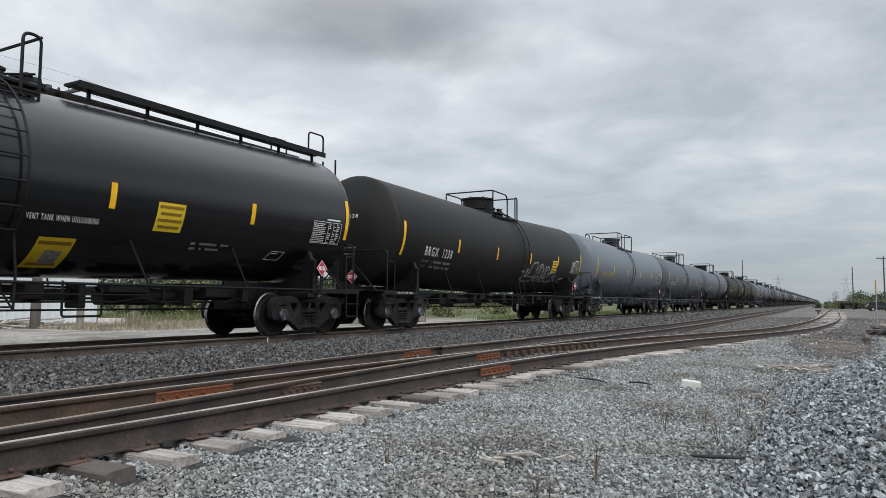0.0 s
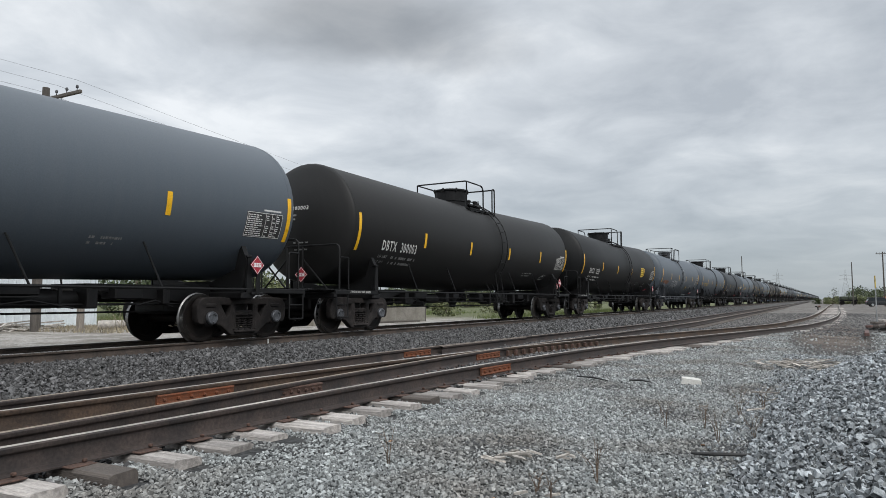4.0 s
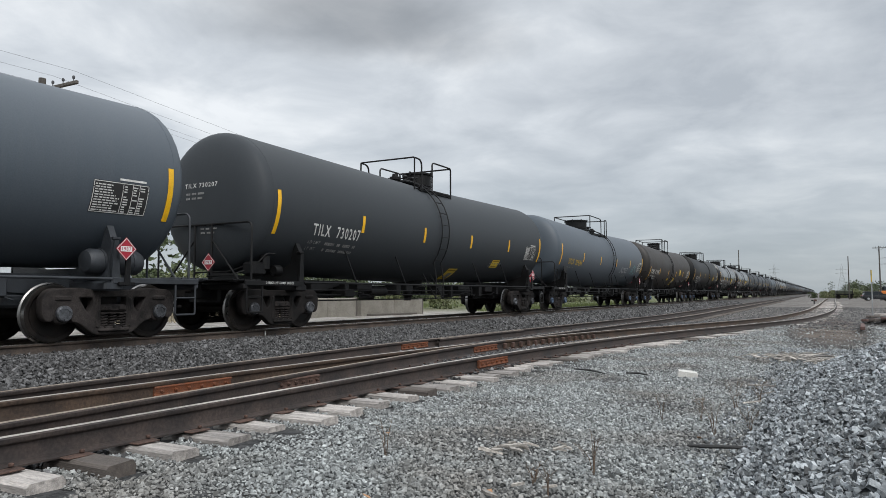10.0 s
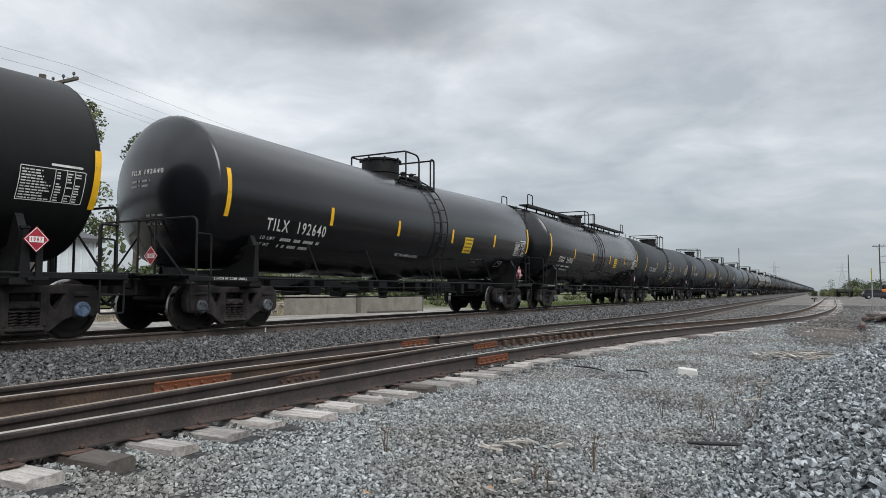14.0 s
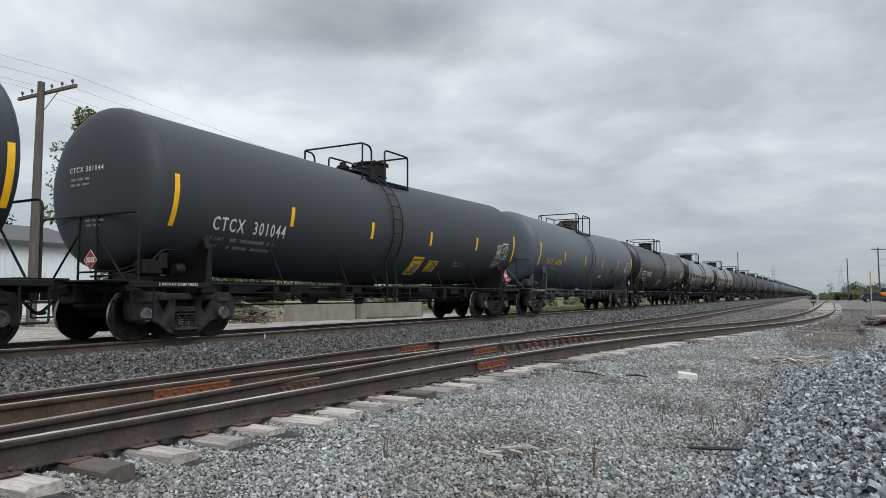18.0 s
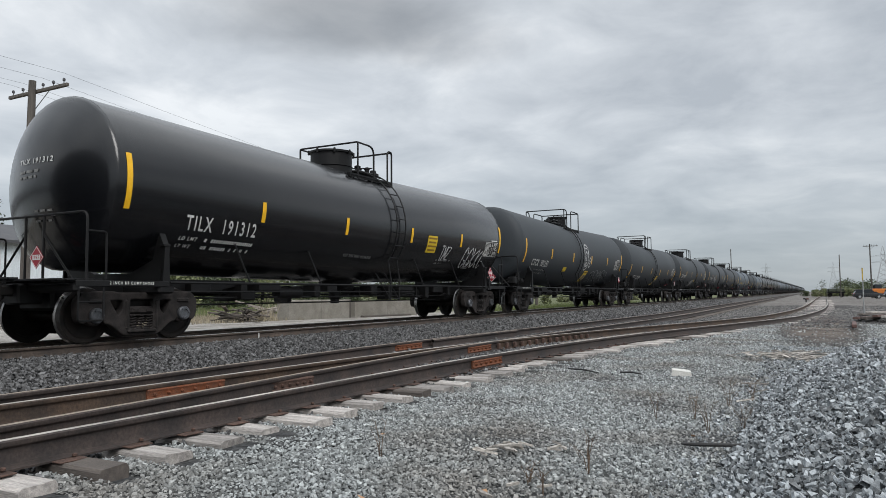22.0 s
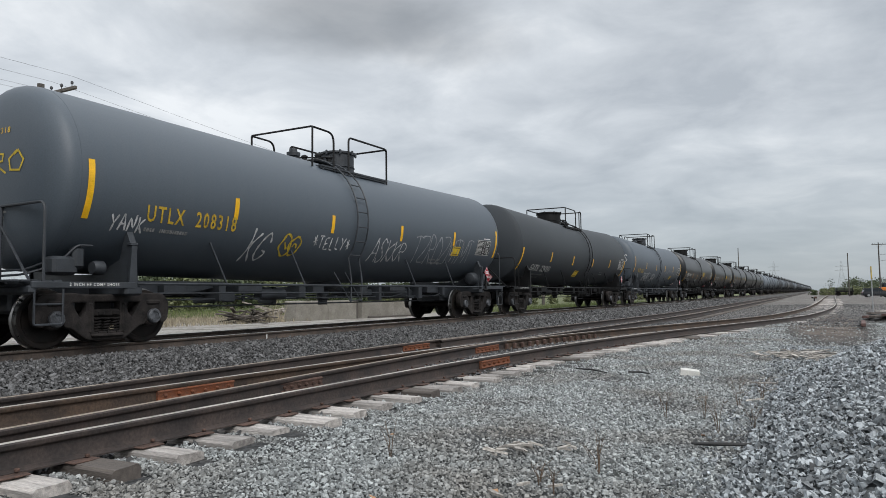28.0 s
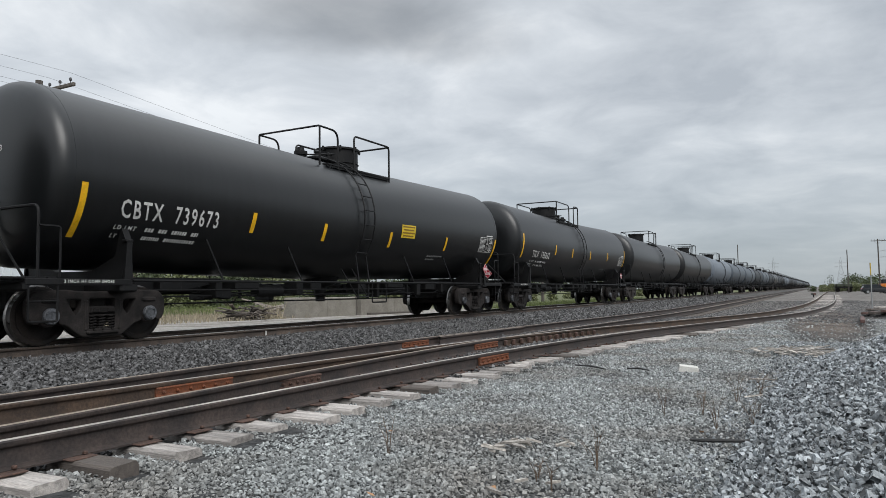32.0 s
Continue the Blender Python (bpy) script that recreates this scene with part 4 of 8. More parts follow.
def side_frame_mesh():
    """Cast truck side: level top chord, two windows, an open spring seat, pedestals over the bearings."""
    half = [(1.20, 0.46), (1.21, 0.70), (1.10, 0.83), (0.62, 0.85), (0.42, 0.82)]
    low = [(0.34, 0.12), (0.62, 0.33), (0.73, 0.34), (0.745, 0.55), (1.03, 0.55), (1.05, 0.36), (1.15, 0.36)]
    outline = [(-y, z) for y, z in low] + [(-y, z) for y, z in half] + half[::-1] + low[::-1]
    loops = [rounded_loop(outline, 0.07), rounded_loop([(-0.25, 0.22), (0.25, 0.22), (0.25, 0.74), (-0.25, 0.74)], 0.03)]
    for s in (-1, 1):
        loops.append(rounded_loop([(s * 0.66, 0.73), (s * 0.36, 0.73), (s * 0.36, 0.56), (s * 0.47, 0.42)], 0.06))
    g = Geo()
    g.add(*cast_plate(loops, 0.08, 0.022), YZ)
    for s in (-1, 1):
        g.lathe([(0.17, -0.07), (0.17, 0.05), (0.15, 0.07)], 18, Matrix.Translation((0, s * 0.89, 0.46)) @ Matrix.Rotation(radians(90), 4, "Y"))
        g.box((0.06, s * 0.89, 0.70), (0.09, 0.30, 0.10), bevel=0.03)
        g.box((0.05, s * 0.30, 0.46), (0.10, 0.07, 0.50), bevel=0.02)
    g.box((0.07, 0, 0.175), (0.12, 0.58, 0.06), bevel=0.02)
    return g.mesh("side_frame", TRUCK_SIDE, 40)


def spring_mesh():
    """Bolster end over its nest of coil springs."""
    g = Geo()
    for x, y in ((0.03, -0.165), (0.03, 0.0), (0.03, 0.165)):
        coil = []
        for i in range(37):
            a = 2 * math.pi * i / 7
            coil.append((x + 0.062 * math.cos(a), y + 0.068 * math.sin(a), 0.215 + 0.235 * i / 36))
        g.tube(coil, 0.0135, 5)
    g.box((0, 0, 0.535), (0.20, 0.47, 0.13), bevel=0.03)
    g.box((0, 0, 0.45), (0.18, 0.50, 0.03), bevel=0.01)
    for s in (-1, 1):
        g.box((0.10, s * 0.13, 0.535), (0.03, 0.12, 0.07), bevel=0.012)
    return g.mesh("spring_nest", TRUCK_SIDE)


def wheel_mesh():
    g = Geo()
    turn = Matrix.Rotation(radians(90), 4, "Y")
    g.lathe([(0.05, -0.09), (0.10, -0.09), (0.115, -0.05), (0.14, -0.03), (0.26, 0.02), (0.36, 0.015), (0.385, -0.055), (0.43, -0.06), (0.490, -0.055)], 36, turn, caps=False)
    g.lathe([(0.05, 0.09), (0.11, 0.08), (0.13, 0.03), (0.26, 0.045), (0.36, 0.04), (0.39, 0.075), (0.43, 0.075), (0.45, 0.075), (0.458, 0.07)][::-1], 36, turn, caps=False)
    g.slot = 1
    g.lathe([(0.490, -0.055), (0.492, -0.035), (0.468, -0.02), (0.458, 0.07)], 36, turn, caps=False)
    return g.mesh("wheel", [WHEEL_IRON, TREAD_STEEL], 40)


def cap_mesh(material):
    g = Geo()
    turn = Matrix.Rotation(radians(90), 4, "Y")
    g.lathe([(0.125, 0.0), (0.128, 0.05), (0.112, 0.072), (0.075, 0.074), (0.07, 0.06), (0.03, 0.06)], 20, turn)
    for i in range(3):
        a = radians(90 + 120 * i)
        g.lathe([(0.018, 0.06), (0.018, 0.092)], 6, Matrix.Translation((0, 0.092 * math.cos(a), 0.092 * math.sin(a))) @ turn)
    return g.mesh("bearing_cap", material)


def axle_mesh():
    g = Geo()
    g.lathe([(0.075, -1.06), (0.085, -0.90), (0.105, -0.80), (0.09, -0.55), (0.082, 0.0), (0.09, 0.55), (0.105, 0.80), (0.085, 0.90), (0.075, 1.06)], 14,
            Matrix.Rotation(radians(90), 4, "Y"))
    return g.mesh("axle", WHEEL_IRON)


SIDE_FRAME, SPRING, WHEEL, CAP, AXLE = side_frame_mesh(), spring_mesh(), wheel_mesh(), cap_mesh(CAP_STEEL), axle_mesh()
CAP_BLUE = cap_mesh(mat("blue_cap_paint", (0.07, 0.105, 0.165), 0.55, vary=0.35, scale=12))


def bolster_mesh(material):
    g = Geo()
    g.box((0, 0, 0.64), (1.9, 0.34, 0.20), bevel=0.03)
    g.lathe([(0.22, 0.74), (0.22, 0.86)], 16)
    for s in (-1, 1):
        g.box((0, s * 0.42, 0.42), (1.5, 0.07, 0.10), bevel=0.01)       # brake beams
        g.box((s * 0.62, s * 0.40, 0.42), (0.06, 0.10, 0.24), bevel=0.01)
        g.box((-s * 0.62, s * 0.40, 0.42), (0.06, 0.10, 0.24), bevel=0.01)
    return g.mesh("truck", material)


BOLSTER = bolster_mesh(TRUCK_IRON)


def shared(make):
    """Remember the mesh that a maker gives for each set of arguments."""
    kept = {}

    def get(*args):
        if args not in kept:
            kept[args] = make(*args)
        return kept[args]
    return get


@shared
def sill_mesh(material):
    """Stub sill under one end: a draft box that tapers off under the tank."""
    g = Geo()
    g.box((0, 7.6, 0.95), (0.42, 2.1, 0.34), bevel=0.03)
    g.box((0, 6.9, 0.90), (0.92, 2.7, 0.46), bevel=0.05)
    g.prism([(6.6, 0.84), (6.6, 1.22), (3.9, 1.22), (3.9, 1.14), (4.9, 0.98)], -0.5, 0.5, YZ)
    return g.mesh("end_sill", material)


@shared
def beam_mesh(material, y, wide, tall):
    return Geo().box((0, y, 1.02 if wide > 0.2 else 1.04), (2.84, wide, tall), bevel=0.035).mesh("cross_beam", material)


@shared
def strip_beam_mesh(material, s):
    return Geo().box((s * 1.40, 7.6, 1.11), (0.06, 1.75, 0.10), bevel=0.01).mesh("side_sill", material)


@shared
def saddle_mesh(material):
    g = Geo()
    g.prism([(-1.28, 1.05), (1.28, 1.05), (1.40, 1.75), (1.25, 2.05), (1.1, 1.55), (0.5, 1.32), (-0.5, 1.32), (-1.1, 1.55), (-1.25, 2.05), (-1.40, 1.75)],
            -0.06, 0.06, Matrix.Translation((0, 6.75, 0)) @ Matrix(((1, 0, 0, 0), (0, 0, 1, 0), (0, 1, 0, 0), (0, 0, 0, 1))))
    return g.mesh("saddle", material)


def horn_mesh(material, s):
    """Upright plate at the saddle's tip, wider at its foot."""
    g = Geo()
    g.prism([(6.69, 1.06), (6.86, 1.06), (6.81, 1.80), (6.73, 1.80)], s * 1.40 - 0.02, s * 1.40 + 0.02, YZ)
    g.box((s * 1.37, 6.77, 1.80), (0.12, 0.14, 0.05), bevel=0.01)
    return g.mesh("saddle_horn", material)


horn_mesh = shared(horn_mesh)


@shared
def deck_mesh(material):
    g = Geo()
    for x in (-1.25, 0.0, 1.25):
        g.box((x, 8.37, 1.145), (0.06, 0.75, 0.035))
    g.box((0, 8.38, 1.135), (2.75, 0.05, 0.06))
    return g.mesh("end_platform", material)


@shared
def plank_mesh(material):
    return Geo().box((0, 0, 1.17), (2.75, 0.13, 0.035), bevel=0.006).mesh("plank", material)


@shared
def end_rail_mesh(material, style):
    g = Geo()
    y, top = 8.28, 2.36 if style == "N" else 2.26
    g.tube(bent([(-1.38, y, 1.15), (-1.38, y, top), (1.38, y, top), (1.38, y, 1.15)], 0.14), 0.022)
    for s in (-1, 1):
        g.tube([(s * 0.25, y, top), (s * 0.25, y, 1.16)], 0.022)
        g.tube([(s * 0.25, y, top - 0.32), (s * 1.05, y, 1.16)], 0.02)
    return g.mesh("end_handrail", material)


@shared
def step_mesh(material, s):
    g = Geo()
    g.tube(bent([(s * 1.40, 7.98, 1.12), (s * 1.40, 7.98, 0.52), (s * 1.40, 8.42, 0.52), (s * 1.40, 8.42, 1.12)], 0.04), 0.018)
    g.tube([(s * 1.40, 7.98, 0.82), (s * 1.40, 8.42, 0.82)], 0.015)
    return g.mesh("sill_step", material)


@shared
def grab_mesh(material, s):
    g = Geo()
    g.tube(bent([(s * 1.40, 7.95, 1.18), (s * 1.40, 7.95, 1.95), (s * 1.40, 8.28, 1.95)], 0.06), 0.018)
    return g.mesh("grab_iron", material)


def coupler_mesh():
    g = Geo()
    g.box((0, 8.72, 0.88), (0.16, 0.55, 0.18), bevel=0.03)
    g.prism([(-0.16, 0.0), (0.13, 0.0), (0.16, 0.12), (0.06, 0.20), (0.02, 0.10), (-0.06, 0.10), (-0.10, 0.24), (-0.18, 0.22)], 0.72, 1.02,
            Matrix.Translation((0, 8.88, 0)))
    g.tube(bent([(0.35, 8.5, 0.85), (0.38, 8.85, 0.50), (0.30, 9.05, 0.52)], 0.2), 0.028)
    return g.mesh("coupler", TRUCK_IRON)


COUPLER = coupler_mesh()


@shared
def side_pipe_mesh(material, posts):
    """Grab pipe along the foot of the tank, on brackets that slant down from the shell."""
    g = Geo()
    for s in (-1, 1):
        g.tube([(s * 1.42, -6.7, 1.14), (s * 1.42, 6.7, 1.14)], 0.024, 8)
        for y in (-4.7, -2.4, 2.4, 4.7):
            top = on_side(y - 0.28, -0.95)
            g.tube([(s * top[0], top[1], top[2] + DROP), (s * 1.42, y, 1.14)], 0.018)
    g.tube([(0.55, -6.0, 0.86), (0.55, 6.0, 0.86)], 0.02)
    g.tube([(0.25, -6.0, 0.72), (0.25, 6.0, 0.72)], 0.018)
    for y in (-3.4, 3.4):
        g.box((0.55, y, 0.97), (0.05, 0.05, 0.34))
    g.tube([(0.3, 2.2, 0.95), (0.3, 4.1, 0.95)], 0.15, 12)
    g.box((0.2, 1.5, 0.98), (0.5, 0.3, 0.2), bevel=0.03)
    for x, z, y0, y1, rr in ((0.80, 0.98, -5.9, 2.9, 0.017), (-0.4, 0.92, -6.0, 6.0, 0.022)):
        g.tube([(x, y0, z), (x, y1, z)], rr)
    for y, wide, deep in ((-5.3, 0.5, 0.20), (-4.1, 0.18, 0.34), (-3.3, 0.7, 0.16), (-1.6, 0.22, 0.30), (-1.0, 0.4, 0.18), (0.9, 0.3, 0.26), (1.7, 0.12, 0.40), (2.6, 0.8, 0.14), (3.9, 0.2, 0.36), (4.6, 0.55, 0.20), (5.4, 0.15, 0.30)):
        g.box((0.48, y, 1.15 - deep / 2), (0.42, wide, deep), bevel=0.02)
        g.box((-0.5, -y * 0.9, 1.15 - deep * 0.55), (0.5, wide * 1.2, deep), bevel=0.02)
    for y0, y1 in ((-4.0, -2.9), (2.2, 3.6), (4.8, 5.6)):
        g.tube([(0.62, y0, 0.84), (0.62, (y0 + y1) / 2, 0.93), (0.62, y1, 0.80)], 0.016)
    g.box((0.45, -2.3, 0.86), (0.10, 1.5, 0.05))
    g.tube([(0.5, -2.9, 0.95), (0.5, -2.1, 0.95)], [0.13, 0.13], 12)
    g.box((0.62, -3.9, 0.90), (0.10, 0.34, 0.22), bevel=0.03)
    if posts:
        g.tube(bent([(0.75, 1.3, 1.2), (0.75, 1.3, 0.62), (0.75, 2.0, 0.62), (0.75, 2.0, 1.2)], 0.05), 0.02)
    return g.mesh("side_pipe", material)


@shared
def outlet_mesh(material):
    g = Geo()
    g.lathe([(0.50, 1.20), (0.42, 1.02), (0.30, 0.94), (0.16, 0.92), (0.16, 0.70), (0.12, 0.66), (0.12, 0.55)], 20)
    g.box((0.2, 0, 0.76), (0.5, 0.08, 0.05), bevel=0.01)
    g.box((0, 0.35, 0.98), (0.3, 0.7, 0.14), bevel=0.03)
    return g.mesh("bottom_outlet", material)


@shared
def ladder_mesh(material, y0, hang):
    g = Geo()
    a0, a1 = (-0.62, 1.28)
    for dy in (-0.22, 0.22):
        pts = [on_side(y0 + dy, R * (a0 + (a1 - a0) * i / 12), 0.10) for i in range(13)]
        if hang:
            low = [(1.40, y0 + dy, 0.62), (1.42, y0 + dy, 1.15)]
        else:
            low = [(1.42, y0 + dy, 1.14)]
        g.tube(low + pts, 0.02)
    for i in range(9):
        p = on_side(y0, R * (a0 + 0.05 + (a1 - a0 - 0.1) * i / 8), 0.10)
        g.tube([(p[0], y0 - 0.22, p[2]), (p[0], y0 + 0.22, p[2])], 0.016)
    for z in ((0.66, 1.0) if hang else ()):
        g.tube([(1.41, y0 - 0.22, z), (1.41, y0 + 0.22, z)], 0.014)
    if hang:
        for dy in (-0.22, 0.22):
            g.tube([(1.40, y0 + dy, 0.62), (1.15, y0 + dy - 0.35, 1.35)], 0.016)
    return g.mesh("ladder", material)


@shared
def manway_mesh(material, r):
    g = Geo()
    z = ZC + R - 0.10
    g.lathe([(r, z), (r, z + 0.16), (r + 0.03, z + 0.17), (r, z + 0.185), (r, z + 0.52), (r + 0.045, z + 0.535), (r + 0.045, z + 0.585), (r - 0.02, z + 0.60), (0.1, z + 0.63)], 28)
    for i in range(8):
        a = 2 * math.pi * i / 8
        g.box((math.cos(a) * (r + 0.05), math.sin(a) * (r + 0.05), z + 0.55), (0.05, 0.05, 0.13), bevel=0.01)
    return g.mesh("manway", material)


@shared
def valve_mesh(material):
    g = Geo()
    z = ZC + R
    g.lathe([(0.13, z - 0.05), (0.13, z + 0.10), (0.17, z + 0.11), (0.17, z + 0.20), (0.10, z + 0.22), (0.09, z + 0.30), (0.03, z + 0.31)], 16)
    return g.mesh("safety_valve", material)


@shared
def fittings_mesh(material):
    g = Geo()
    z = ZC + R
    g.box((0, 0, z + 0.06), (0.75, 0.8, 0.10), bevel=0.03)
    for x, y in ((-0.2, -0.2), (0.2, -0.15), (0.0, 0.2), (0.25, 0.25)):
        g.lathe([(0.07, z + 0.1), (0.07, z + 0.2), (0.09, z + 0.21), (0.09, z + 0.25), (0.03, z + 0.28)], 10, Matrix.Translation((x, y, 0)))
    g.tube([(-0.35, -0.3, z + 0.2), (0.4, 0.3, z + 0.24)], 0.02)
    return g.mesh("valve_plate", material)


@shared
def platform_mesh(material, y0, y1, s):
    """Grating along one side of the manway, on brackets."""
    g = Geo()
    z = ZC + 1.30
    for i in range(3):
        g.box((s * (0.66 + i * 0.14), (y0 + y1) / 2, z), (0.11, y1 - y0, 0.04))
    g.box((s * 0.96, (y0 + y1) / 2, z - 0.02), (0.03, y1 - y0, 0.09))
    for y in (y0 + 0.1, (y0 + y1) / 2, y1 - 0.1):
        g.box((s * 0.80, y, z - 0.09), (0.36, 0.05, 0.14))
    return g.mesh("platform", material)


@shared
def guard_meshes(material, y0, loop, s0, y1, ym):
    """Bent-pipe guards round the top platform: a rail across each end, a short loop at each corner, open at the ladder."""
    z0, z1, x, r = ZC + 1.22, ZC + 2.19, 0.97, 0.026
    made = []

    def pipe(name, pts, bend=0.14, thick=1.0):
        made.append(Geo().tube(bent(pts, bend, 5) if len(pts) > 2 else pts, r * thick).mesh(name, material))
    pipe("end_guard", [(-x, y0, z0), (-x, y0, z1), (x, y0, z1), (x, y0, z0)], 0.05)
    for s in (1, -1):
        pipe("corner_guard", [(s * x, y0, z1 - 0.01), (s * x, loop, z1 - 0.02), (s * x, loop, z0)], 0.24)
        pipe("side_guard", [(s * x, s0, z0), (s * x, s0, z1), (s * x, y1, z1), (s * x, y1, z0 - 0.05)], 0.12)
    pipe("end_guard", [(-x, y1, z1 - 0.01), (x, y1, z1 - 0.01)], 0)
    if ym > 0.1:
        pipe("low_guard", [(-x, loop - 0.05, z0), (-x, loop - 0.05, z1 - 0.35), (-0.35, ym - 0.65, z1 - 0.48), (0.1, ym - 0.5, z1 - 0.48)], 0.14, 0.85)
    return made


DISHED = (1, 5, 6, 9, 14, 15, 16, 17, 18, 22, 23, 25, 26, 27, 28, 30)     # cars with flat, sharply turned heads
# the top platforms: near end, end of the corner loop, start of the far loop, far end, manway, ladder
TOPS = {"N": (-1.6, -0.78, -0.16, 1.6, 0.66, -0.45), "M": (-1.2, -0.78, -0.14, 1.08, 0.62, -0.45), "short": (-1.58, -0.8, -0.16, 0.63, 0.22, -0.45),
        "long": (-1.22, -0.5, 0.19, 1.84, 0.75, -0.05), "gloss": (-0.3, 0.45, 1.14, 1.36, -0.17, 0.83), "C": (-1.0, 0.55, 1.1, 1.4, -0.6, 0.83),
        "mid": (-0.75, 0.55, 1.3, 1.5, -0.03, 0.95), "back": (-2.2, -0.43, 0.27, 0.94, -1.25, -0.03), "fore": (-1.95, -1.4, -0.7, 0.45, -0.2, -1.0),
        "wide": (-1.58, 0.48, 1.15, 1.55, -0.9, 0.83), "walk": (-1.1, -0.45, 0.36, 0.64, -0.5, -0.05)}
TOP_OF = {8: "wide", 12: "wide", 4: "wide", 20: "M", 0: "walk", 16: "walk", 17: "fore", 31: "short", 33: "long", 32: "back", 34: "back"}
for _k in (11, 13, 18, 19, 21, 24, 25):
    TOP_OF[_k] = "M"
for _k in (15, 22, 23):
    TOP_OF[_k] = "gloss"
for _k in (1, 5, 6, 14, 26, 27):
    TOP_OF[_k] = "mid"


@shared
def seam_mesh(material):
    """Weld bead where shell and head meet."""
    g = Geo()
    pts = [(R * math.cos(2 * math.pi * i / 40), 0.0, ZC + R * math.sin(2 * math.pi * i / 40)) for i in range(40)]
    g.tube(pts, 0.004, 5, True)
    return g.mesh("head_seam", material)


def patch_mesh(name, y0, y1, w0, w1, material, skew=0.0, lift=0.006):
    """A flat mark that follows the tank's curve."""
    g = Geo()
    n = max(2, int(abs(w1 - w0) / 0.09))
    for i in range(n + 1):
        w = w0 + (w1 - w0) * i / n
        d = skew * (i / n)
        g.v += [on_side(y0 + d, w, lift), on_side(y1 + d, w, lift)]
    g.f = [(2 * i, 2 * i + 1, 2 * i + 3, 2 * i + 2) for i in range(n)]
    g.mi = [0] * n
    return g.mesh(name, material)


@shared
def strip_mesh(low, high):
    return patch_mesh("reflective_strip", -0.055, 0.055, low, high, YELLOW_TAPE)


@shared
def letters(text):
    """Outline of a word in the built-in font, one unit wide, as flat vertices and faces."""
    c = bpy.data.curves.new("word", "FONT")
    c.body, c.resolution_u, c.offset, c.space_character = text, 2, 0.016, 1.26
    o = bpy.data.objects.new("word", c)
    scene.collection.objects.link(o)
    me = bpy.data.meshes.new_from_object(o.evaluated_get(bpy.context.evaluated_depsgraph_get()))
    bpy.data.objects.remove(o)
    bm = bmesh.new()
    bm.from_mesh(me)
    xs = [v.co.x for v in bm.verts]
    zs = [v.co.y for v in bm.verts]
    w, h0, h1 = max(xs) - min(xs), min(zs), max(zs)
    for v in bm.verts:
        v.co = ((v.co.x - min(xs)) / w, (v.co.y - h0) / (h1 - h0), 0)
    for i in range(1, 5):
        bmesh.ops.bisect_plane(bm, geom=bm.verts[:] + bm.edges[:] + bm.faces[:], plane_co=(0, i / 5, 0), plane_no=(0, 1, 0))
    bm.verts.index_update()
    vs = [(v.co.x, v.co.y) for v in bm.verts]
    fs = [tuple(v.index for v in f.verts) for f in bm.faces]
    bm.free()
    bpy.data.meshes.remove(me)
    return vs, fs


def word(car, text, y0, width, w0, height, material, slant=-0.14, name="lettering", label=""):
    vs, fs = letters(text)
    g = Geo()
    g.v = [on_side(y0 + x * width + slant * z * height, w0 + z * height) for x, z in vs]
    g.f, g.mi = fs, [0] * len(fs)
    return part(name, g, material, car, label)


def head_word(car, text, u0, width, w0, height, material):
    vs, fs = letters(text)
    g = Geo()
    g.v = [on_head(u0 + x * width, w0 + z * height) for x, z in vs]
    g.f, g.mi = fs, [0] * len(fs)
    return part("end_lettering", g, material, car)


def bars(car, y0, rows, w0, height, gap, material, seed, name="data_print", slant=0.0):
    """Lines of stencilled data too small to read."""
    r = random.Random(seed)
    g = Geo()
    for i, width in enumerate(rows):
        y, w = y0, w0 - i * (height + gap)
        end = y0 + width
        while y < end:
            ln = min(r.uniform(0.025, 0.06), end - y)
            k = len(g.v)
            g.v += [on_side(y, w), on_side(y + ln, w), on_side(y + ln + slant * height, w + height), on_side(y + slant * height, w + height)]
            g.f.append((k, k + 1, k + 2, k + 3))
            g.mi.append(0)
            y += ln + (0.012 if r.random() < 0.8 else 0.11)
    return tagged(part(name, g, material, car), kind="stuff")


def head_bars(car, u0, rows, w0, height, gap, material, seed):
    r = random.Random(seed)
    g = Geo()
    for i, width in enumerate(rows):
        u, w = u0, w0 - i * (height + gap)
        while u < u0 + width:
            ln = min(r.uniform(0.06, 0.2), u0 + width - u)
            k = len(g.v)
            g.v += [on_head(u, w), on_head(u + ln, w), on_head(u + ln, w + height), on_head(u, w + height)]
            g.f.append((k, k + 1, k + 2, k + 3))
            g.mi.append(0)
            u += ln + 0.05
    return tagged(part("end_data_print", g, material, car), kind="stuff")


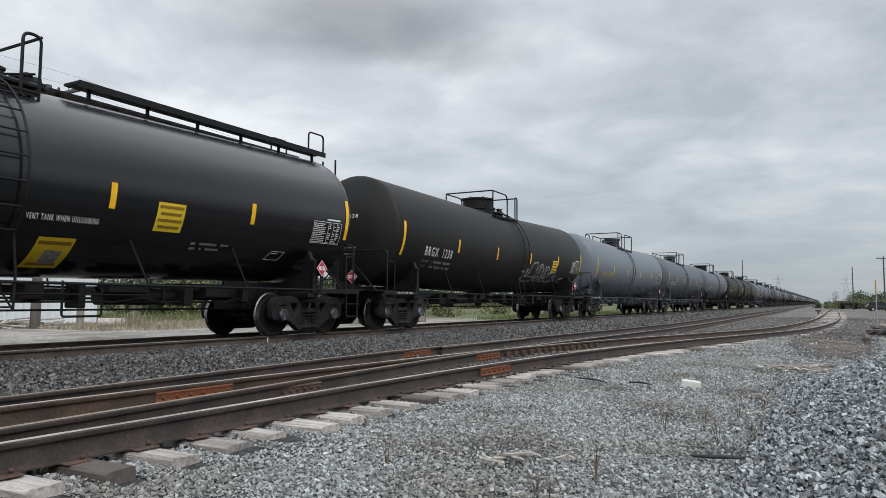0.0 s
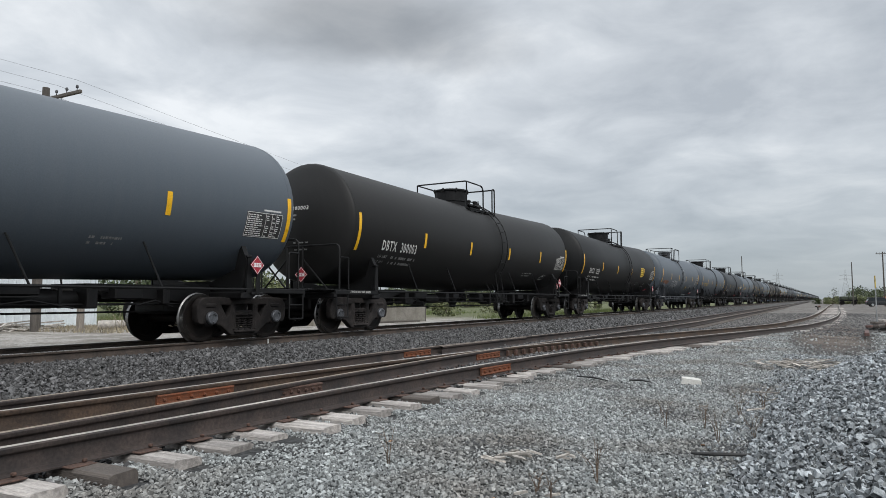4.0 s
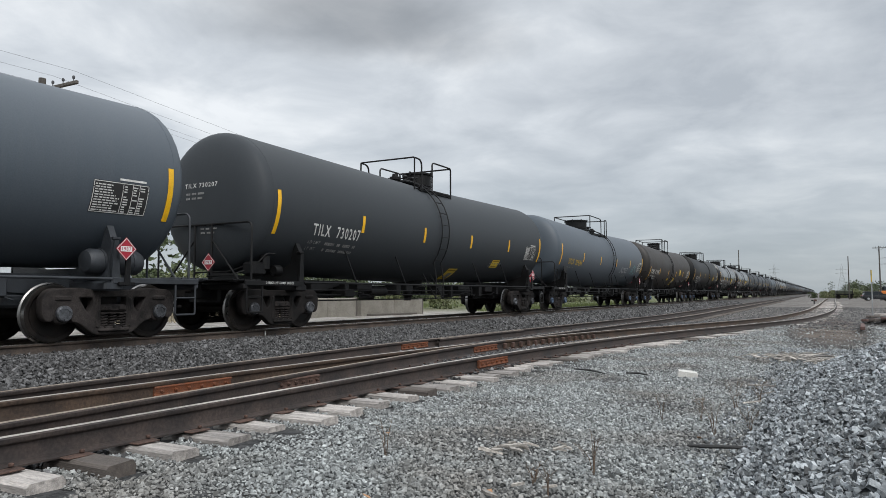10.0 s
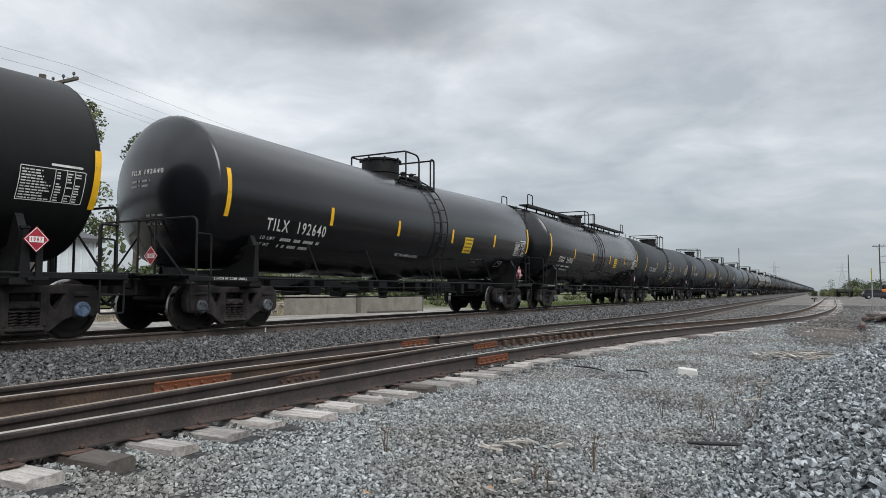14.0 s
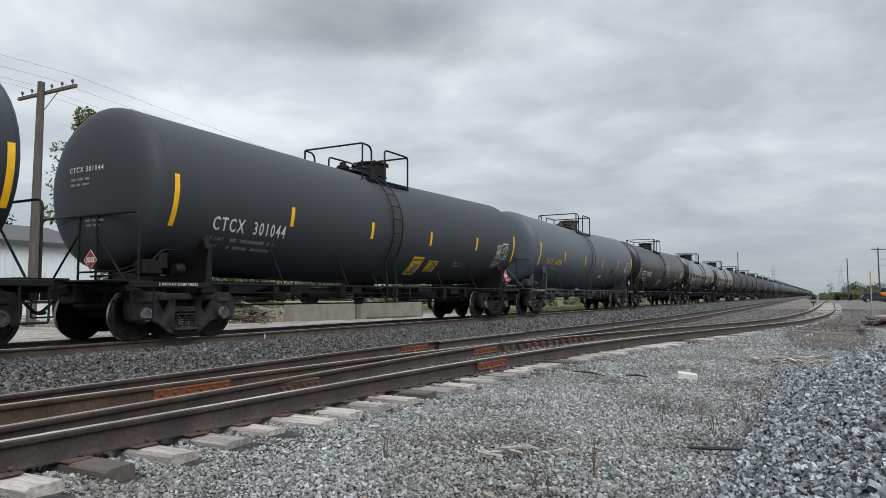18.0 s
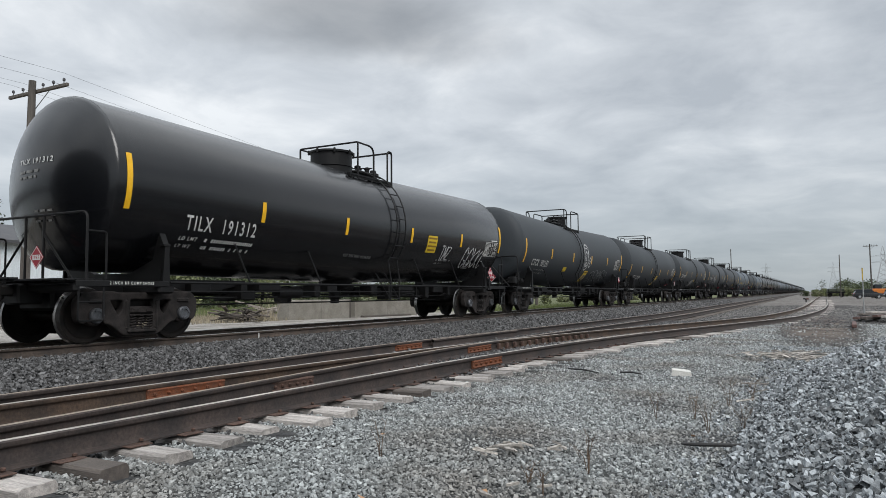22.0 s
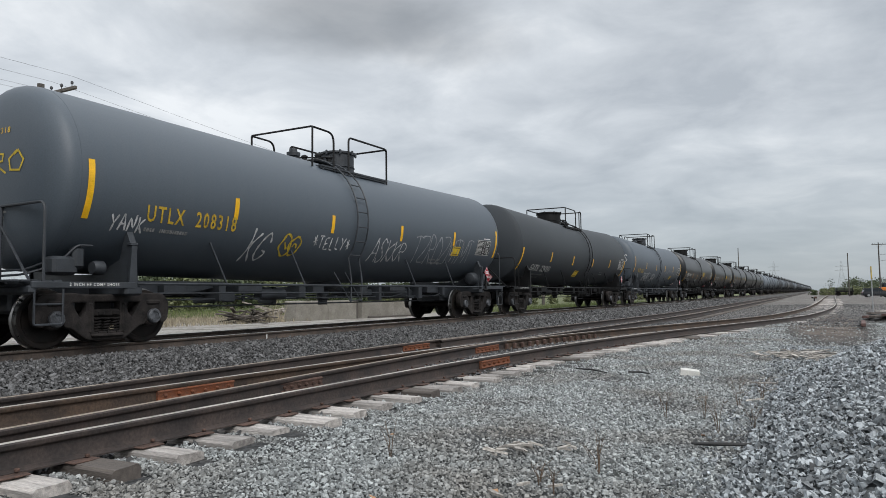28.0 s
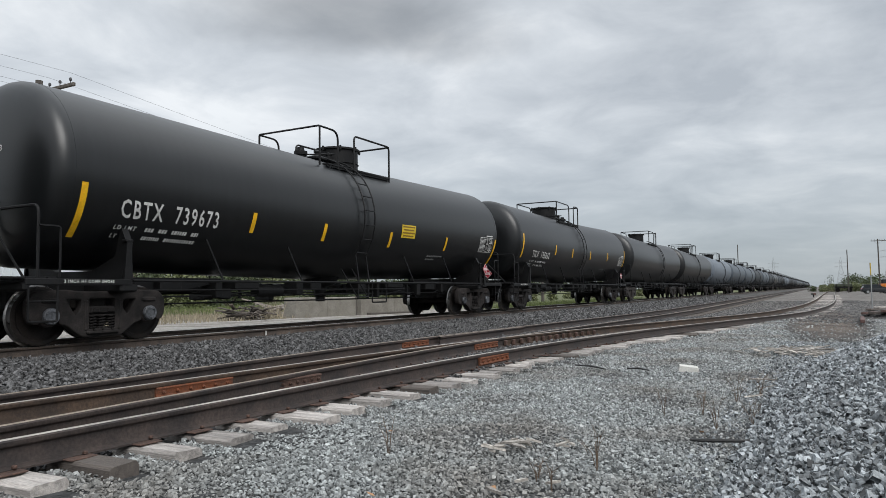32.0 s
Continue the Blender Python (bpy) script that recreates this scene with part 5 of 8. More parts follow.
@shared
def table_mesh(material, seed):
    """Stencilled test-date panel: ruled frame with short lines in it."""
    r = random.Random(seed)
    g = Geo()
    w, h = 1.0, 0.50

    def bar(a, b, c, d):
        k = len(g.v)
        n = 3 if d - c > 0.2 else 1
        for i in range(n + 1):
            z = c + (d - c) * i / n
            g.v.extend([on_side(a, z - 0.68), on_side(b, z - 0.68)])
        for i in range(n):
            g.f.append((k + 2 * i, k + 2 * i + 1, k + 2 * i + 3, k + 2 * i + 2))
            g.mi.append(0)
    bar(0, w, 0, 0.012)
    bar(0, w, h, h + 0.012)
    for y in (0, 0.52, 0.70, 0.83, w):
        bar(y, y + 0.012, 0, h)
    for i in range(11):
        z = 0.026 + i * 0.042
        y = 0.03
        end = y + r.uniform(0.28, 0.46)
        while y < end:
            ln = r.uniform(0.03, 0.09)
            bar(y, min(end, y + ln), z, z + 0.02)
            y += ln + 0.015
        for y in (0.55, 0.72, 0.85):
            if r.random() < 0.75:
                bar(y, y + r.uniform(0.05, 0.09), z, z + 0.02)
    bar(0.45, 0.95, h + 0.05, h + 0.085)
    return g.mesh("test_panel", material)


def diamond_geo(s, lift):
    g = Geo()
    g.prism([(0, -s), (s, 0), (0, s), (-s, 0)], 0, lift)
    return g


PLACARD = diamond_geo(0.19, 0.006).mesh("placard", PLACARD_RED)
PLACARD_BAND = Geo().box((0, 0.0, 0.008), (0.21, 0.085, 0.004)).mesh("placard_band", PLACARD_WHITE)
PLACARD_EDGE = Geo()
for _s in range(4):
    _m = Matrix.Rotation(radians(90 * _s + 45), 4, "Z")
    PLACARD_EDGE.box((0, 0.122, 0.008), (0.25, 0.008, 0.003), _m)
PLACARD_EDGE = PLACARD_EDGE.mesh("placard_edge", PLACARD_WHITE)


def placard_number():
    vs, fs = letters("1987")
    g = Geo()
    g.v = [(-0.085 + x * 0.17, -0.03 + z * 0.06, 0.0115) for x, z in vs]
    g.f, g.mi = fs, [0] * len(fs)
    return g.mesh("placard_number", PLACARD_RED)


PLACARD_NUMBER = placard_number()


def placard(car, m):
    p = part("placard", PLACARD, None, car, "red and white diamond hazard placard", at=m)
    part("placard_band", PLACARD_BAND, None, p)
    part("placard_edge", PLACARD_EDGE, None, p)
    part("placard_number", PLACARD_NUMBER, None, p)


FACE_X = Matrix(((0, 0, 1, 0), (1, 0, 0, 0), (0, 1, 0, 0), (0, 0, 0, 1)))     # a flat thing turned to face the yard
FACE_END = Matrix(((1, 0, 0, 0), (0, 0, -1, 0), (0, 1, 0, 0), (0, 0, 0, 1)))  # and to face along the track


def ribbon(g, pts, half):
    """A painted stroke on the tank's side through (y, w) points."""
    k0 = len(g.v)
    for i, p in enumerate(pts):
        a, b = pts[max(0, i - 1)], pts[min(len(pts) - 1, i + 1)]
        d = Vector((b[0] - a[0], b[1] - a[1]))
        d = d.normalized() if d.length > 1e-6 else Vector((1, 0))
        q = half * (0.75 + 0.35 * math.sin(i * 1.7))
        g.v += [on_side(p[0] - d.y * q, p[1] + d.x * q, 0.007), on_side(p[0] + d.y * q, p[1] - d.x * q, 0.007)]
    for i in range(len(pts) - 1):
        g.f.append((k0 + 2 * i + 1, k0 + 2 * i + 3, k0 + 2 * i + 2, k0 + 2 * i))
        g.mi.append(0)


# hand strokes in a unit square: hooks, zigzags, loops and arches
STROKES = [
    [[(0.9, 0.85), (0.5, 1.0), (0.15, 0.75), (0.5, 0.5), (0.85, 0.25), (0.45, 0.0), (0.05, 0.2)]],
    [[(0.1, 0.0), (0.15, 0.9), (0.5, 0.3), (0.85, 0.95), (0.9, 0.05)]],
    [[(0.5, 0.95), (0.1, 0.6), (0.2, 0.1), (0.7, 0.05), (0.9, 0.5), (0.6, 0.95), (0.4, 0.8)]],
    [[(0.15, 1.0), (0.2, 0.5), (0.1, 0.0)], [(0.9, 0.9), (0.25, 0.5), (0.9, 0.0)]],
    [[(0.05, 0.9), (0.5, 0.95), (0.95, 0.9)], [(0.5, 0.95), (0.45, 0.4), (0.55, 0.0)]],
    [[(0.05, 0.0), (0.4, 0.95), (0.55, 0.95), (0.95, 0.0)], [(0.2, 0.4), (0.8, 0.38)]],
    [[(0.1, 0.95), (0.9, 0.9), (0.15, 0.1), (0.95, 0.05)]],
    [[(0.9, 0.7), (0.6, 1.0), (0.15, 0.7), (0.15, 0.25), (0.6, 0.0), (0.9, 0.3), (0.55, 0.4)]],
    [[(0.15, 0.0), (0.15, 0.95), (0.75, 0.85), (0.7, 0.55), (0.2, 0.5), (0.9, 0.0)]],
]


# a sprayed hand, stroke by stroke
HAND = {
    "E": [[(0.9, 1.0), (0.2, 0.95), (0.12, 0.5), (0.15, 0.05), (0.95, 0.1)], [(0.15, 0.5), (0.7, 0.55)]],
    "S": [STROKES[0][0]], "T": STROKES[4], "O": [STROKES[2][0]], "R": [STROKES[8][0]], "A": STROKES[5], "K": STROKES[3], "M": [STROKES[1][0]],
    "P": [[(0.15, 0.0), (0.2, 0.95), (0.8, 0.9), (0.85, 0.6), (0.2, 0.45)]],
    "H": [[(0.1, 1.0), (0.15, 0.0)], [(0.85, 1.1), (0.9, -0.1)], [(0.1, 0.5), (0.9, 0.55)]],
    "Y": [[(0.05, 1.0), (0.5, 0.5)], [(0.95, 1.0), (0.5, 0.5), (0.4, 0.0)]],
    "N": [[(0.1, 0.0), (0.12, 0.95), (0.85, 0.05), (0.9, 1.0)]], "L": [[(0.2, 1.0), (0.15, 0.1), (0.9, 0.05)]],
    "U": [[(0.1, 1.0), (0.15, 0.2), (0.5, 0.0), (0.85, 0.25), (0.9, 1.0)]],
    "*": [[(0.1, 0.4), (0.9, 0.6)], [(0.5, 0.95), (0.5, 0.1)], [(0.15, 0.8), (0.85, 0.2)]],
}


def hand_word(k, text, y0, y1, w0, w1, paint, seed, half=0.022):
    """A sprayed word that can be read."""
    r = random.Random(seed)
    g = Geo()
    step = (y1 - y0) / len(text)
    for i, ch in enumerate(text):
        up = r.uniform(-0.08, 0.08)
        for stroke in HAND[ch]:
            fine = []
            for a, b in zip(stroke, stroke[1:]):
                fine += [(a[0] + (b[0] - a[0]) * q / 3, a[1] + (b[1] - a[1]) * q / 3) for q in range(3)]
            fine.append(stroke[-1])
            fine = [fine[0]] + [tuple((fine[j - 1][e] + 2 * fine[j][e] + fine[j + 1][e]) / 4 for e in (0, 1)) for j in range(1, len(fine) - 1)] + [fine[-1]]
            ribbon(g, [(y0 + (i + 0.08 + 0.84 * x) * step, w0 + (w1 - w0) * (z + up)) for x, z in fine], half)
    part("graffiti", g, paint, CARS[k], "sprayed graffiti word")


def graffiti(car, y0, width, w0, height, material, seed, glyphs=5, half=0.022, bubble=False):
    """Sprayed scrawl: looping strokes, one knot of loops for each glyph."""
    r = random.Random(seed)
    g = Geo()
    step = width / glyphs
    for i in range(glyphs):
        c = y0 + (i + 0.5) * step
        if bubble:
            n = 22
            ph = r.uniform(0, 6)
            a, b = step * 0.62, height * r.uniform(0.4, 0.52)
            ribbon(g, [(c + a * math.cos(2 * math.pi * j / n) * (1 + 0.2 * math.sin(3 * 2 * math.pi * j / n + ph)),
                        w0 + height / 2 + b * math.sin(2 * math.pi * j / n) * (1 + 0.18 * math.sin(2 * 2 * math.pi * j / n + ph))) for j in range(n + 1)], half)
            ribbon(g, [(c + a * 0.4 * math.cos(j), w0 + height / 2 + b * 0.35 * math.sin(j * 1.3 + ph)) for j in range(4)], half)
            continue
        lean = r.uniform(0.0, 0.35)
        for stroke in r.choice(STROKES):
            pts = []
            for j in range(len(stroke) - 1):
                p0, p1, p2, p3 = stroke[max(0, j - 1)], stroke[j], stroke[j + 1], stroke[min(len(stroke) - 1, j + 2)]
                for q in range(5):
                    t = q / 5
                    pts.append(tuple(0.5 * (2 * p1[e] + (p2[e] - p0[e]) * t + (2 * p0[e] - 5 * p1[e] + 4 * p2[e] - p3[e]) * t * t + (3 * p1[e] - p0[e] - 3 * p2[e] + p3[e]) * t ** 3)
                                     for e in (0, 1)))
            pts.append(stroke[-1])
            tall = r.uniform(0.75, 1.0)
            wide = step * r.uniform(0.95, 1.25)
            ribbon(g, [(c + (x - 0.5 + lean * (z - 0.5)) * wide, w0 + height * ((1 - tall) / 2 + z * tall)) for x, z in pts], half)
    return part("graffiti", g, material, car, "sprayed graffiti scrawl")


def yellow_sign(car, y0, w0, width, height, style="notice", skew=0.0):
    p = part("yellow_decal", patch_mesh("yellow_decal", y0, y0 + width, w0, w0 + height, SIGN_YELLOW, skew), None, car, "yellow rectangular notice decal")
    g = Geo()
    rows = 4 if style == "notice" else 2
    for i in range(rows):
        w = w0 + height * (0.12 + 0.76 * (rows - 1 - i) / max(1, rows - 1) * 0.9)
        a, b = y0 + width * (0.12 if i % 2 else 0.06), y0 + width * (0.88 if i % 2 else 0.94)
        d = skew * (w - w0) / height
        k = len(g.v)
        hh = height * 0.10
        g.v += [on_side(a + d, w, 0.009), on_side(b + d, w, 0.009), on_side(b + d, w + hh, 0.009), on_side(a + d, w + hh, 0.009)]
        g.f.append((k, k + 1, k + 2, k + 3))
        g.mi.append(0)
    tagged(part("decal_print", g, INK_BROWN, p), kind="stuff")
    if style == "worn":
        part("worn_patch", patch_mesh("worn_patch", y0 + width * 0.35, y0 + width * 0.8, w0 + height * 0.2, w0 + height * 0.65, FADED_PAINT, skew * 0.45, 0.011), None, p)


@shared
def box_mark_mesh(material):
    """Small outlined square with a letter in it."""
    g = Geo()
    s, t = 0.26, 0.016
    for a, b, c, d in ((0, s, 0, t), (0, s, s + 0.04, s + 0.04 + t), (0, t, 0, s + 0.05), (s, s + t, 0, s + 0.05)):
        k = len(g.v)
        g.v += [on_side(a, c - 0.72), on_side(b, c - 0.72), on_side(b, d - 0.72), on_side(a, d - 0.72)]
        g.f.append((k, k + 1, k + 2, k + 3))
        g.mi.append(0)
    vs, fs = letters("C")
    k = len(g.v)
    g.v += [on_side(0.08 + x * 0.1, 0.05 + z * 0.11 - 0.72) for x, z in vs]
    g.f += [tuple(i + k for i in f) for f in fs]
    g.mi += [0] * len(fs)
    g.v += [on_side(0.05, -0.52), on_side(0.22, -0.52), on_side(0.22, -0.48), on_side(0.05, -0.48)]
    n = len(g.v)
    g.f.append((n - 4, n - 3, n - 2, n - 1))
    g.mi.append(0)
    return g.mesh("class_mark", material)


@shared
def frame_mark_mesh(material):
    """Empty slanted stencil frame for a test mark."""
    g = Geo()
    a, h, t, k = 0.42, 0.24, 0.014, 0.10

    def q(y0, y1, w0, w1):
        n = len(g.v)
        g.v.extend(on_side(y + k * (w / h), w - 1.2) for y, w in ((y0, w0), (y1, w0), (y1, w1), (y0, w1)))
        g.f.append((n, n + 1, n + 2, n + 3))
        g.mi.append(0)
    q(0, a, 0, t), q(0, a, h - t, h), q(0, t, 0, h), q(a - t, a, 0, h), q(0.05, 0.24, 0.17, 0.19)
    return g.mesh("stencil_frame", material)


@shared
def brake_gear_mesh(material):
    g = Geo()
    g.box((0.95, -7.75, 1.42), (0.34, 0.42, 0.30), bevel=0.05)
    g.box((1.05, -7.55, 1.55), (0.2, 0.2, 0.36), bevel=0.05)
    g.lathe([(0.10, 0), (0.12, 0.05), (0.12, 0.18), (0.07, 0.22)], 12, Matrix.Translation((1.05, -7.28, 1.40)) @ Matrix.Rotation(radians(-90), 4, "X"))
    g.tube(bent([(0.9, -7.9, 1.4), (0.7, -8.2, 1.28), (0.2, -8.35, 1.26)], 0.1), 0.018)
    g.tube(bent([(0.9, -7.9, 1.5), (0.6, -8.1, 1.36), (-0.2, -8.3, 1.34)], 0.1), 0.018)
    g.tube(bent([(1.05, -7.75, 1.55), (1.15, -7.6, 1.75), (1.15, -7.35, 1.75)], 0.08), 0.02)
    return g.mesh("brake_valve", material)


@shared
def reservoir_mesh(material):
    g = Geo()
    turn = Matrix.Rotation(radians(-90), 4, "X")
    g.lathe([(0.08, 0.0), (0.17, 0.03), (0.21, 0.10), (0.21, 0.95), (0.17, 1.02), (0.08, 1.05)], 20, Matrix.Translation((1.10, 0, 1.42)) @ turn)
    for y in (0.25, 0.8):
        g.lathe([(0.218, y), (0.218, y + 0.05)], 20, Matrix.Translation((1.10, 0, 1.42)) @ turn)
    return g.mesh("air_reservoir", material)


@shared
def hand_brake_mesh(material):
    g = Geo()
    turn = Matrix.Translation((-0.55, 8.52, 2.02)) @ Matrix.Rotation(radians(90), 4, "X")
    g.tube([tuple(turn @ Vector((0.30 * math.cos(a), 0.30 * math.sin(a), 0))) for a in [2 * math.pi * i / 20 for i in range(20)]], 0.018, 6, True)
    for a in (30, 150, 270):
        g.tube([tuple(turn @ Vector((0, 0, 0.03))), tuple(turn @ Vector((0.3 * math.cos(radians(a)), 0.3 * math.sin(radians(a)), 0)))], 0.014)
    g.box((-0.55, 8.42, 1.98), (0.30, 0.14, 0.46), bevel=0.04)
    g.box((-0.55, 8.38, 1.4), (0.10, 0.08, 0.8), bevel=0.01)
    return g.mesh("hand_brake", material)


@shared
def board_mesh(material):
    g = Geo()
    g.box((1.46, -7.1, 1.86), (0.02, 0.42, 0.24), bevel=0.005)
    g.box((1.40, -7.1, 1.62), (0.03, 0.05, 0.4), bevel=0.005)
    return g.mesh("card_board", material)


@shared
def walkway_mesh(material):
    """Long running board over the tank, as on the longer-lived glossy black cars."""
    g = Geo()
    z = ZC + R + 0.16
    for s in (-1, 1):
        for y0, y1 in ((-8.05, -1.6), (1.5, 8.05)):
            g.box((s * 0.42, (y0 + y1) / 2, z + 0.10), (0.42, y1 - y0, 0.045))
            g.box((s * 0.63, (y0 + y1) / 2, z + 0.07), (0.03, y1 - y0, 0.12))
            for i in range(6):
                y = y0 + 0.3 + (y1 - y0 - 0.6) * i / 5
                g.box((s * 0.45, y, z - 0.02), (0.05, 0.05, 0.25))
    for y in (-8.0, 8.0):
        for s in (-1, 1):
            g.tube(bent([(s * 0.60, y, z + 0.1), (s * 0.60, y, z + 0.55), (s * 0.60, y * 0.93, z + 0.55), (s * 0.60, y * 0.93, z + 0.1)], 0.1, 5), 0.022)
        for i in range(9):
            zz = 1.3 + i * 0.33
            g.box((0.45, y * 1.055, zz), (0.42, 0.03, 0.03))
        for x in (0.25, 0.65):
            g.box((x, y * 1.055, 2.75), (0.03, 0.04, 3.2))
    return g.mesh("running_board", material)


TEXT_STYLES = {"w": WHITE_PAINT, "y": YELLOW_PAINT, "f": FADED_PAINT}
CARS, WHEELSETS = {}, {}


def full_car(k, paint, style, mark, ink="w", frame_mat=None, end_mark=True, strips=True, tall=0.28, at_y=-6.52, wide=1.95, w_mark=-0.66,
             data=True, cmark=True, board=False, tank_air=False, walkway=False, hang=True, label="", slant=-0.14, high=0.2, mid=-0.43, sign_y=6.95, side_mark=True):
    """One tank car with its trucks, fittings and stencils. mark: the lettering on its side."""
    car = tagged(new("tank_car"), label, "tank car", "tank cars of the freight train")
    CARS[k] = car
    fm = frame_mat or FRAME_BLACK
    HEAD_SHAPE["dished"] = k in DISHED
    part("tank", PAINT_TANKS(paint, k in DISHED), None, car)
    part("bottom_outlet", outlet_mesh(fm), None, car)
    y0, loop, s0, y1, ym, yl = TOPS[TOP_OF.get(k, style)]
    for q in (-1, 1):
        part("platform", platform_mesh(fm, min(y0 + 0.3, ym - 0.5), y1, q), None, car)
    for me in guard_meshes(FRAME_BLACK, y0, loop, s0, y1, ym):
        part(me.name.split(".")[0], me, None, car)
    part("ladder", ladder_mesh(fm, yl, hang), None, car)
    for q in (-1, 1):
        part("head_seam", seam_mesh(PAINT[paint]), None, car, at=pose(0, q * TAN, axis_z(TAN) - ZC))
    part("manway", manway_mesh(fm, 0.44 if style == "N" else 0.56), None, car, at=pose(0, ym, 0))
    part("valve_plate", fittings_mesh(FRAME_BLACK), None, car, at=pose(0, ym - 0.95 if ym > 0.1 else ym + 1.1, 0))
    part("safety_valve", valve_mesh(fm), None, car, at=pose(0, y0 + 0.45 if ym > 0.1 else y1 + 0.5, 0))
    part("side_pipe", side_pipe_mesh(fm, k % 3 == 0), None, car, at=pose(0, 0, -DROP))
    for turn in (0, 180):
        m = pose(0, 0, -DROP, 0, 0, turn)
        part("end_sill", sill_mesh(fm), None, car, at=m)
        part("cross_beam", beam_mesh(fm, 6.75, 0.34, 0.16), None, car, at=m)
        part("cross_beam", beam_mesh(fm, 8.45, 0.10, 0.14), None, car, at=m)
        for q in (-1, 1):
            part("side_sill", strip_beam_mesh(fm, q), None, car, at=m)
        part("saddle", saddle_mesh(fm), None, car, at=m)
        for q in (-1, 1):
            part("saddle_horn", horn_mesh(fm, q), None, car, at=m)
        deck = part("end_platform", deck_mesh(fm), None, car, at=m)
        for i in range(5):
            part("plank", plank_mesh(fm), None, deck, at=pose(0, 8.05 + i * 0.16, 0))
        part("end_handrail", end_rail_mesh(fm, style), None, car, at=m)
        for q in (-1, 1):
            part("sill_step", step_mesh(fm, q), None, car, at=m)
            if style != "N":
                part("grab_iron", grab_mesh(fm, q), None, car, at=m)
        part("coupler", COUPLER, None, car, at=pose(0, 0, 0, 0, 0, turn))
    if style == "N":
        part("brake_valve", brake_gear_mesh(fm), None, car, at=pose(0, 0, -DROP))
    part("hand_brake", hand_brake_mesh(fm), None, car, at=pose(0, 0, -DROP))
    if board:
        part("card_board", board_mesh(fm), None, car)
    if tank_air:
        part("air_reservoir", reservoir_mesh(fm), None, car, at=pose(0, tank_air, -DROP))
    if walkway:
        part("running_board", walkway_mesh(FRAME_BLACK), None, car)
    trucks(car, k)
    if strips:
        for y in (-7.64, 7.72 if style == "N" else 7.80):
            part("reflective_strip", strip_mesh(high - 0.95, high), None, car, at=pose(0, y, axis_z(y) - ZC))
        for y in (((-4.55, -1.5, 1.52, 4.6) if style == "N" else (-4.42, -1.5, 1.6, 4.72)) if k < 32 else (-3.93, -1.64, 1.14, 4.25)):
            part("reflective_strip", strip_mesh(mid, mid + 0.42), None, car, at=pose(0, y, axis_z(y) - ZC))
    r = random.Random(k)
    col = TEXT_STYLES[ink]
    if mark:
        if side_mark:
            word(car, mark.replace(" ", "  ") if mark[-1].isdigit() else mark, at_y, wide, w_mark, tall, col, slant)
        if end_mark:
            low = 0.64 if fm is FRAME_GREY else 0.28
            head_word(car, mark, -0.6, 0.98, low, 0.10, col)
            head_bars(car, -0.55, (0.6, 0.55), low - 0.15, 0.045, 0.055, FADED_PAINT, k)
            head_bars(car, -0.1, (0.45, 0.5, 0.4), -0.55, 0.035, 0.05, FADED_PAINT, k + 50)
    if data:
        small = WHITE_PAINT if ink == "w" and paint in ("gloss_black", "satin_black", "black", "brown") else FADED_PAINT
        if ink == "w":
            word(car, "LD LMT", at_y - 0.05, 0.42, w_mark - 0.21, 0.08, small, 0.1, "load_lettering")
            word(car, "LT WT", at_y - 0.05, 0.34, w_mark - 0.38, 0.08, small, 0.1, "load_lettering")
            bars(car, at_y + 0.55, (r.uniform(1.1, 1.3), r.uniform(1.0, 1.25)), w_mark - 0.21, 0.075, 0.095, small, k, slant=0.1)
        else:
            bars(car, at_y, (r.uniform(0.6, 1.2),), w_mark - 0.18, 0.07, 0.09, FADED_PAINT, k)
    if cmark:
        part("class_mark", box_mark_mesh(FADED_PAINT if ink == "y" else WHITE_PAINT), None, car, at=pose(0, -4.18 if style == "C" else -4.28, 0.12))
    y_panel = 6.27 if style == "N" else 6.6
    if paint in ("grey", "light_grey", "charcoal", "slate"):
        part("panel_ground", PANEL_GROUND, None, car, at=pose(0, y_panel, 0.10))
    part("test_panel", table_mesh(WHITE_PAINT, k % 4), None, car, at=pose(0, y_panel, 0.10))
    bars(car, 3.4, (r.uniform(0.5, 1.0), r.uniform(0.4, 0.8)), -0.95, 0.05, 0.06, FADED_PAINT, k + 9)
    if ink == "w" and paint in ("black", "gloss_black", "sooty", "brown", "slate"):
        part("stencil_frame", frame_mark_mesh(WHITE_PAINT), None, car, at=pose(0, 5.45, 0.08))
    part("placard_bracket", BRACKET, None, car, at=pose(0, (sign_y if sign_y > 6.5 else 7.42) - 7.02, -DROP))
    placard(car, pose(1.55, sign_y - 0.1, 1.50) @ FACE_X)
    placard(car, pose(0.35, -8.45, 1.42) @ FACE_END)
    tagged(part("sill_lettering", SHOES, None, car, at=pose(0, 0, -DROP)), kind="stuff")
    return car


PANEL_GROUND = patch_mesh("panel_ground", -0.01, 1.02, -0.69, -0.16, INK, 0.0, 0.004)
BRACKET = Geo().box((1.47, 7.02, 1.40), (0.04, 0.10, 0.75), bevel=0.01).box((1.44, 7.02, 1.06), (0.08, 0.30, 0.06), bevel=0.01).mesh("placard_bracket", FRAME_BLACK)


def shoes_mesh():
    vs, fs = letters("2 INCH HF COMP SHOES")
    g = Geo()
    g.v = [(1.434, -7.9 + x * 0.85, 1.095 + z * 0.05) for x, z in vs]
    g.f, g.mi = fs, [0] * len(fs)
    return g.mesh("sill_lettering", WHITE_PAINT)


SHOES = shoes_mesh()


@shared
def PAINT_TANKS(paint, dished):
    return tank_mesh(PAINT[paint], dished)


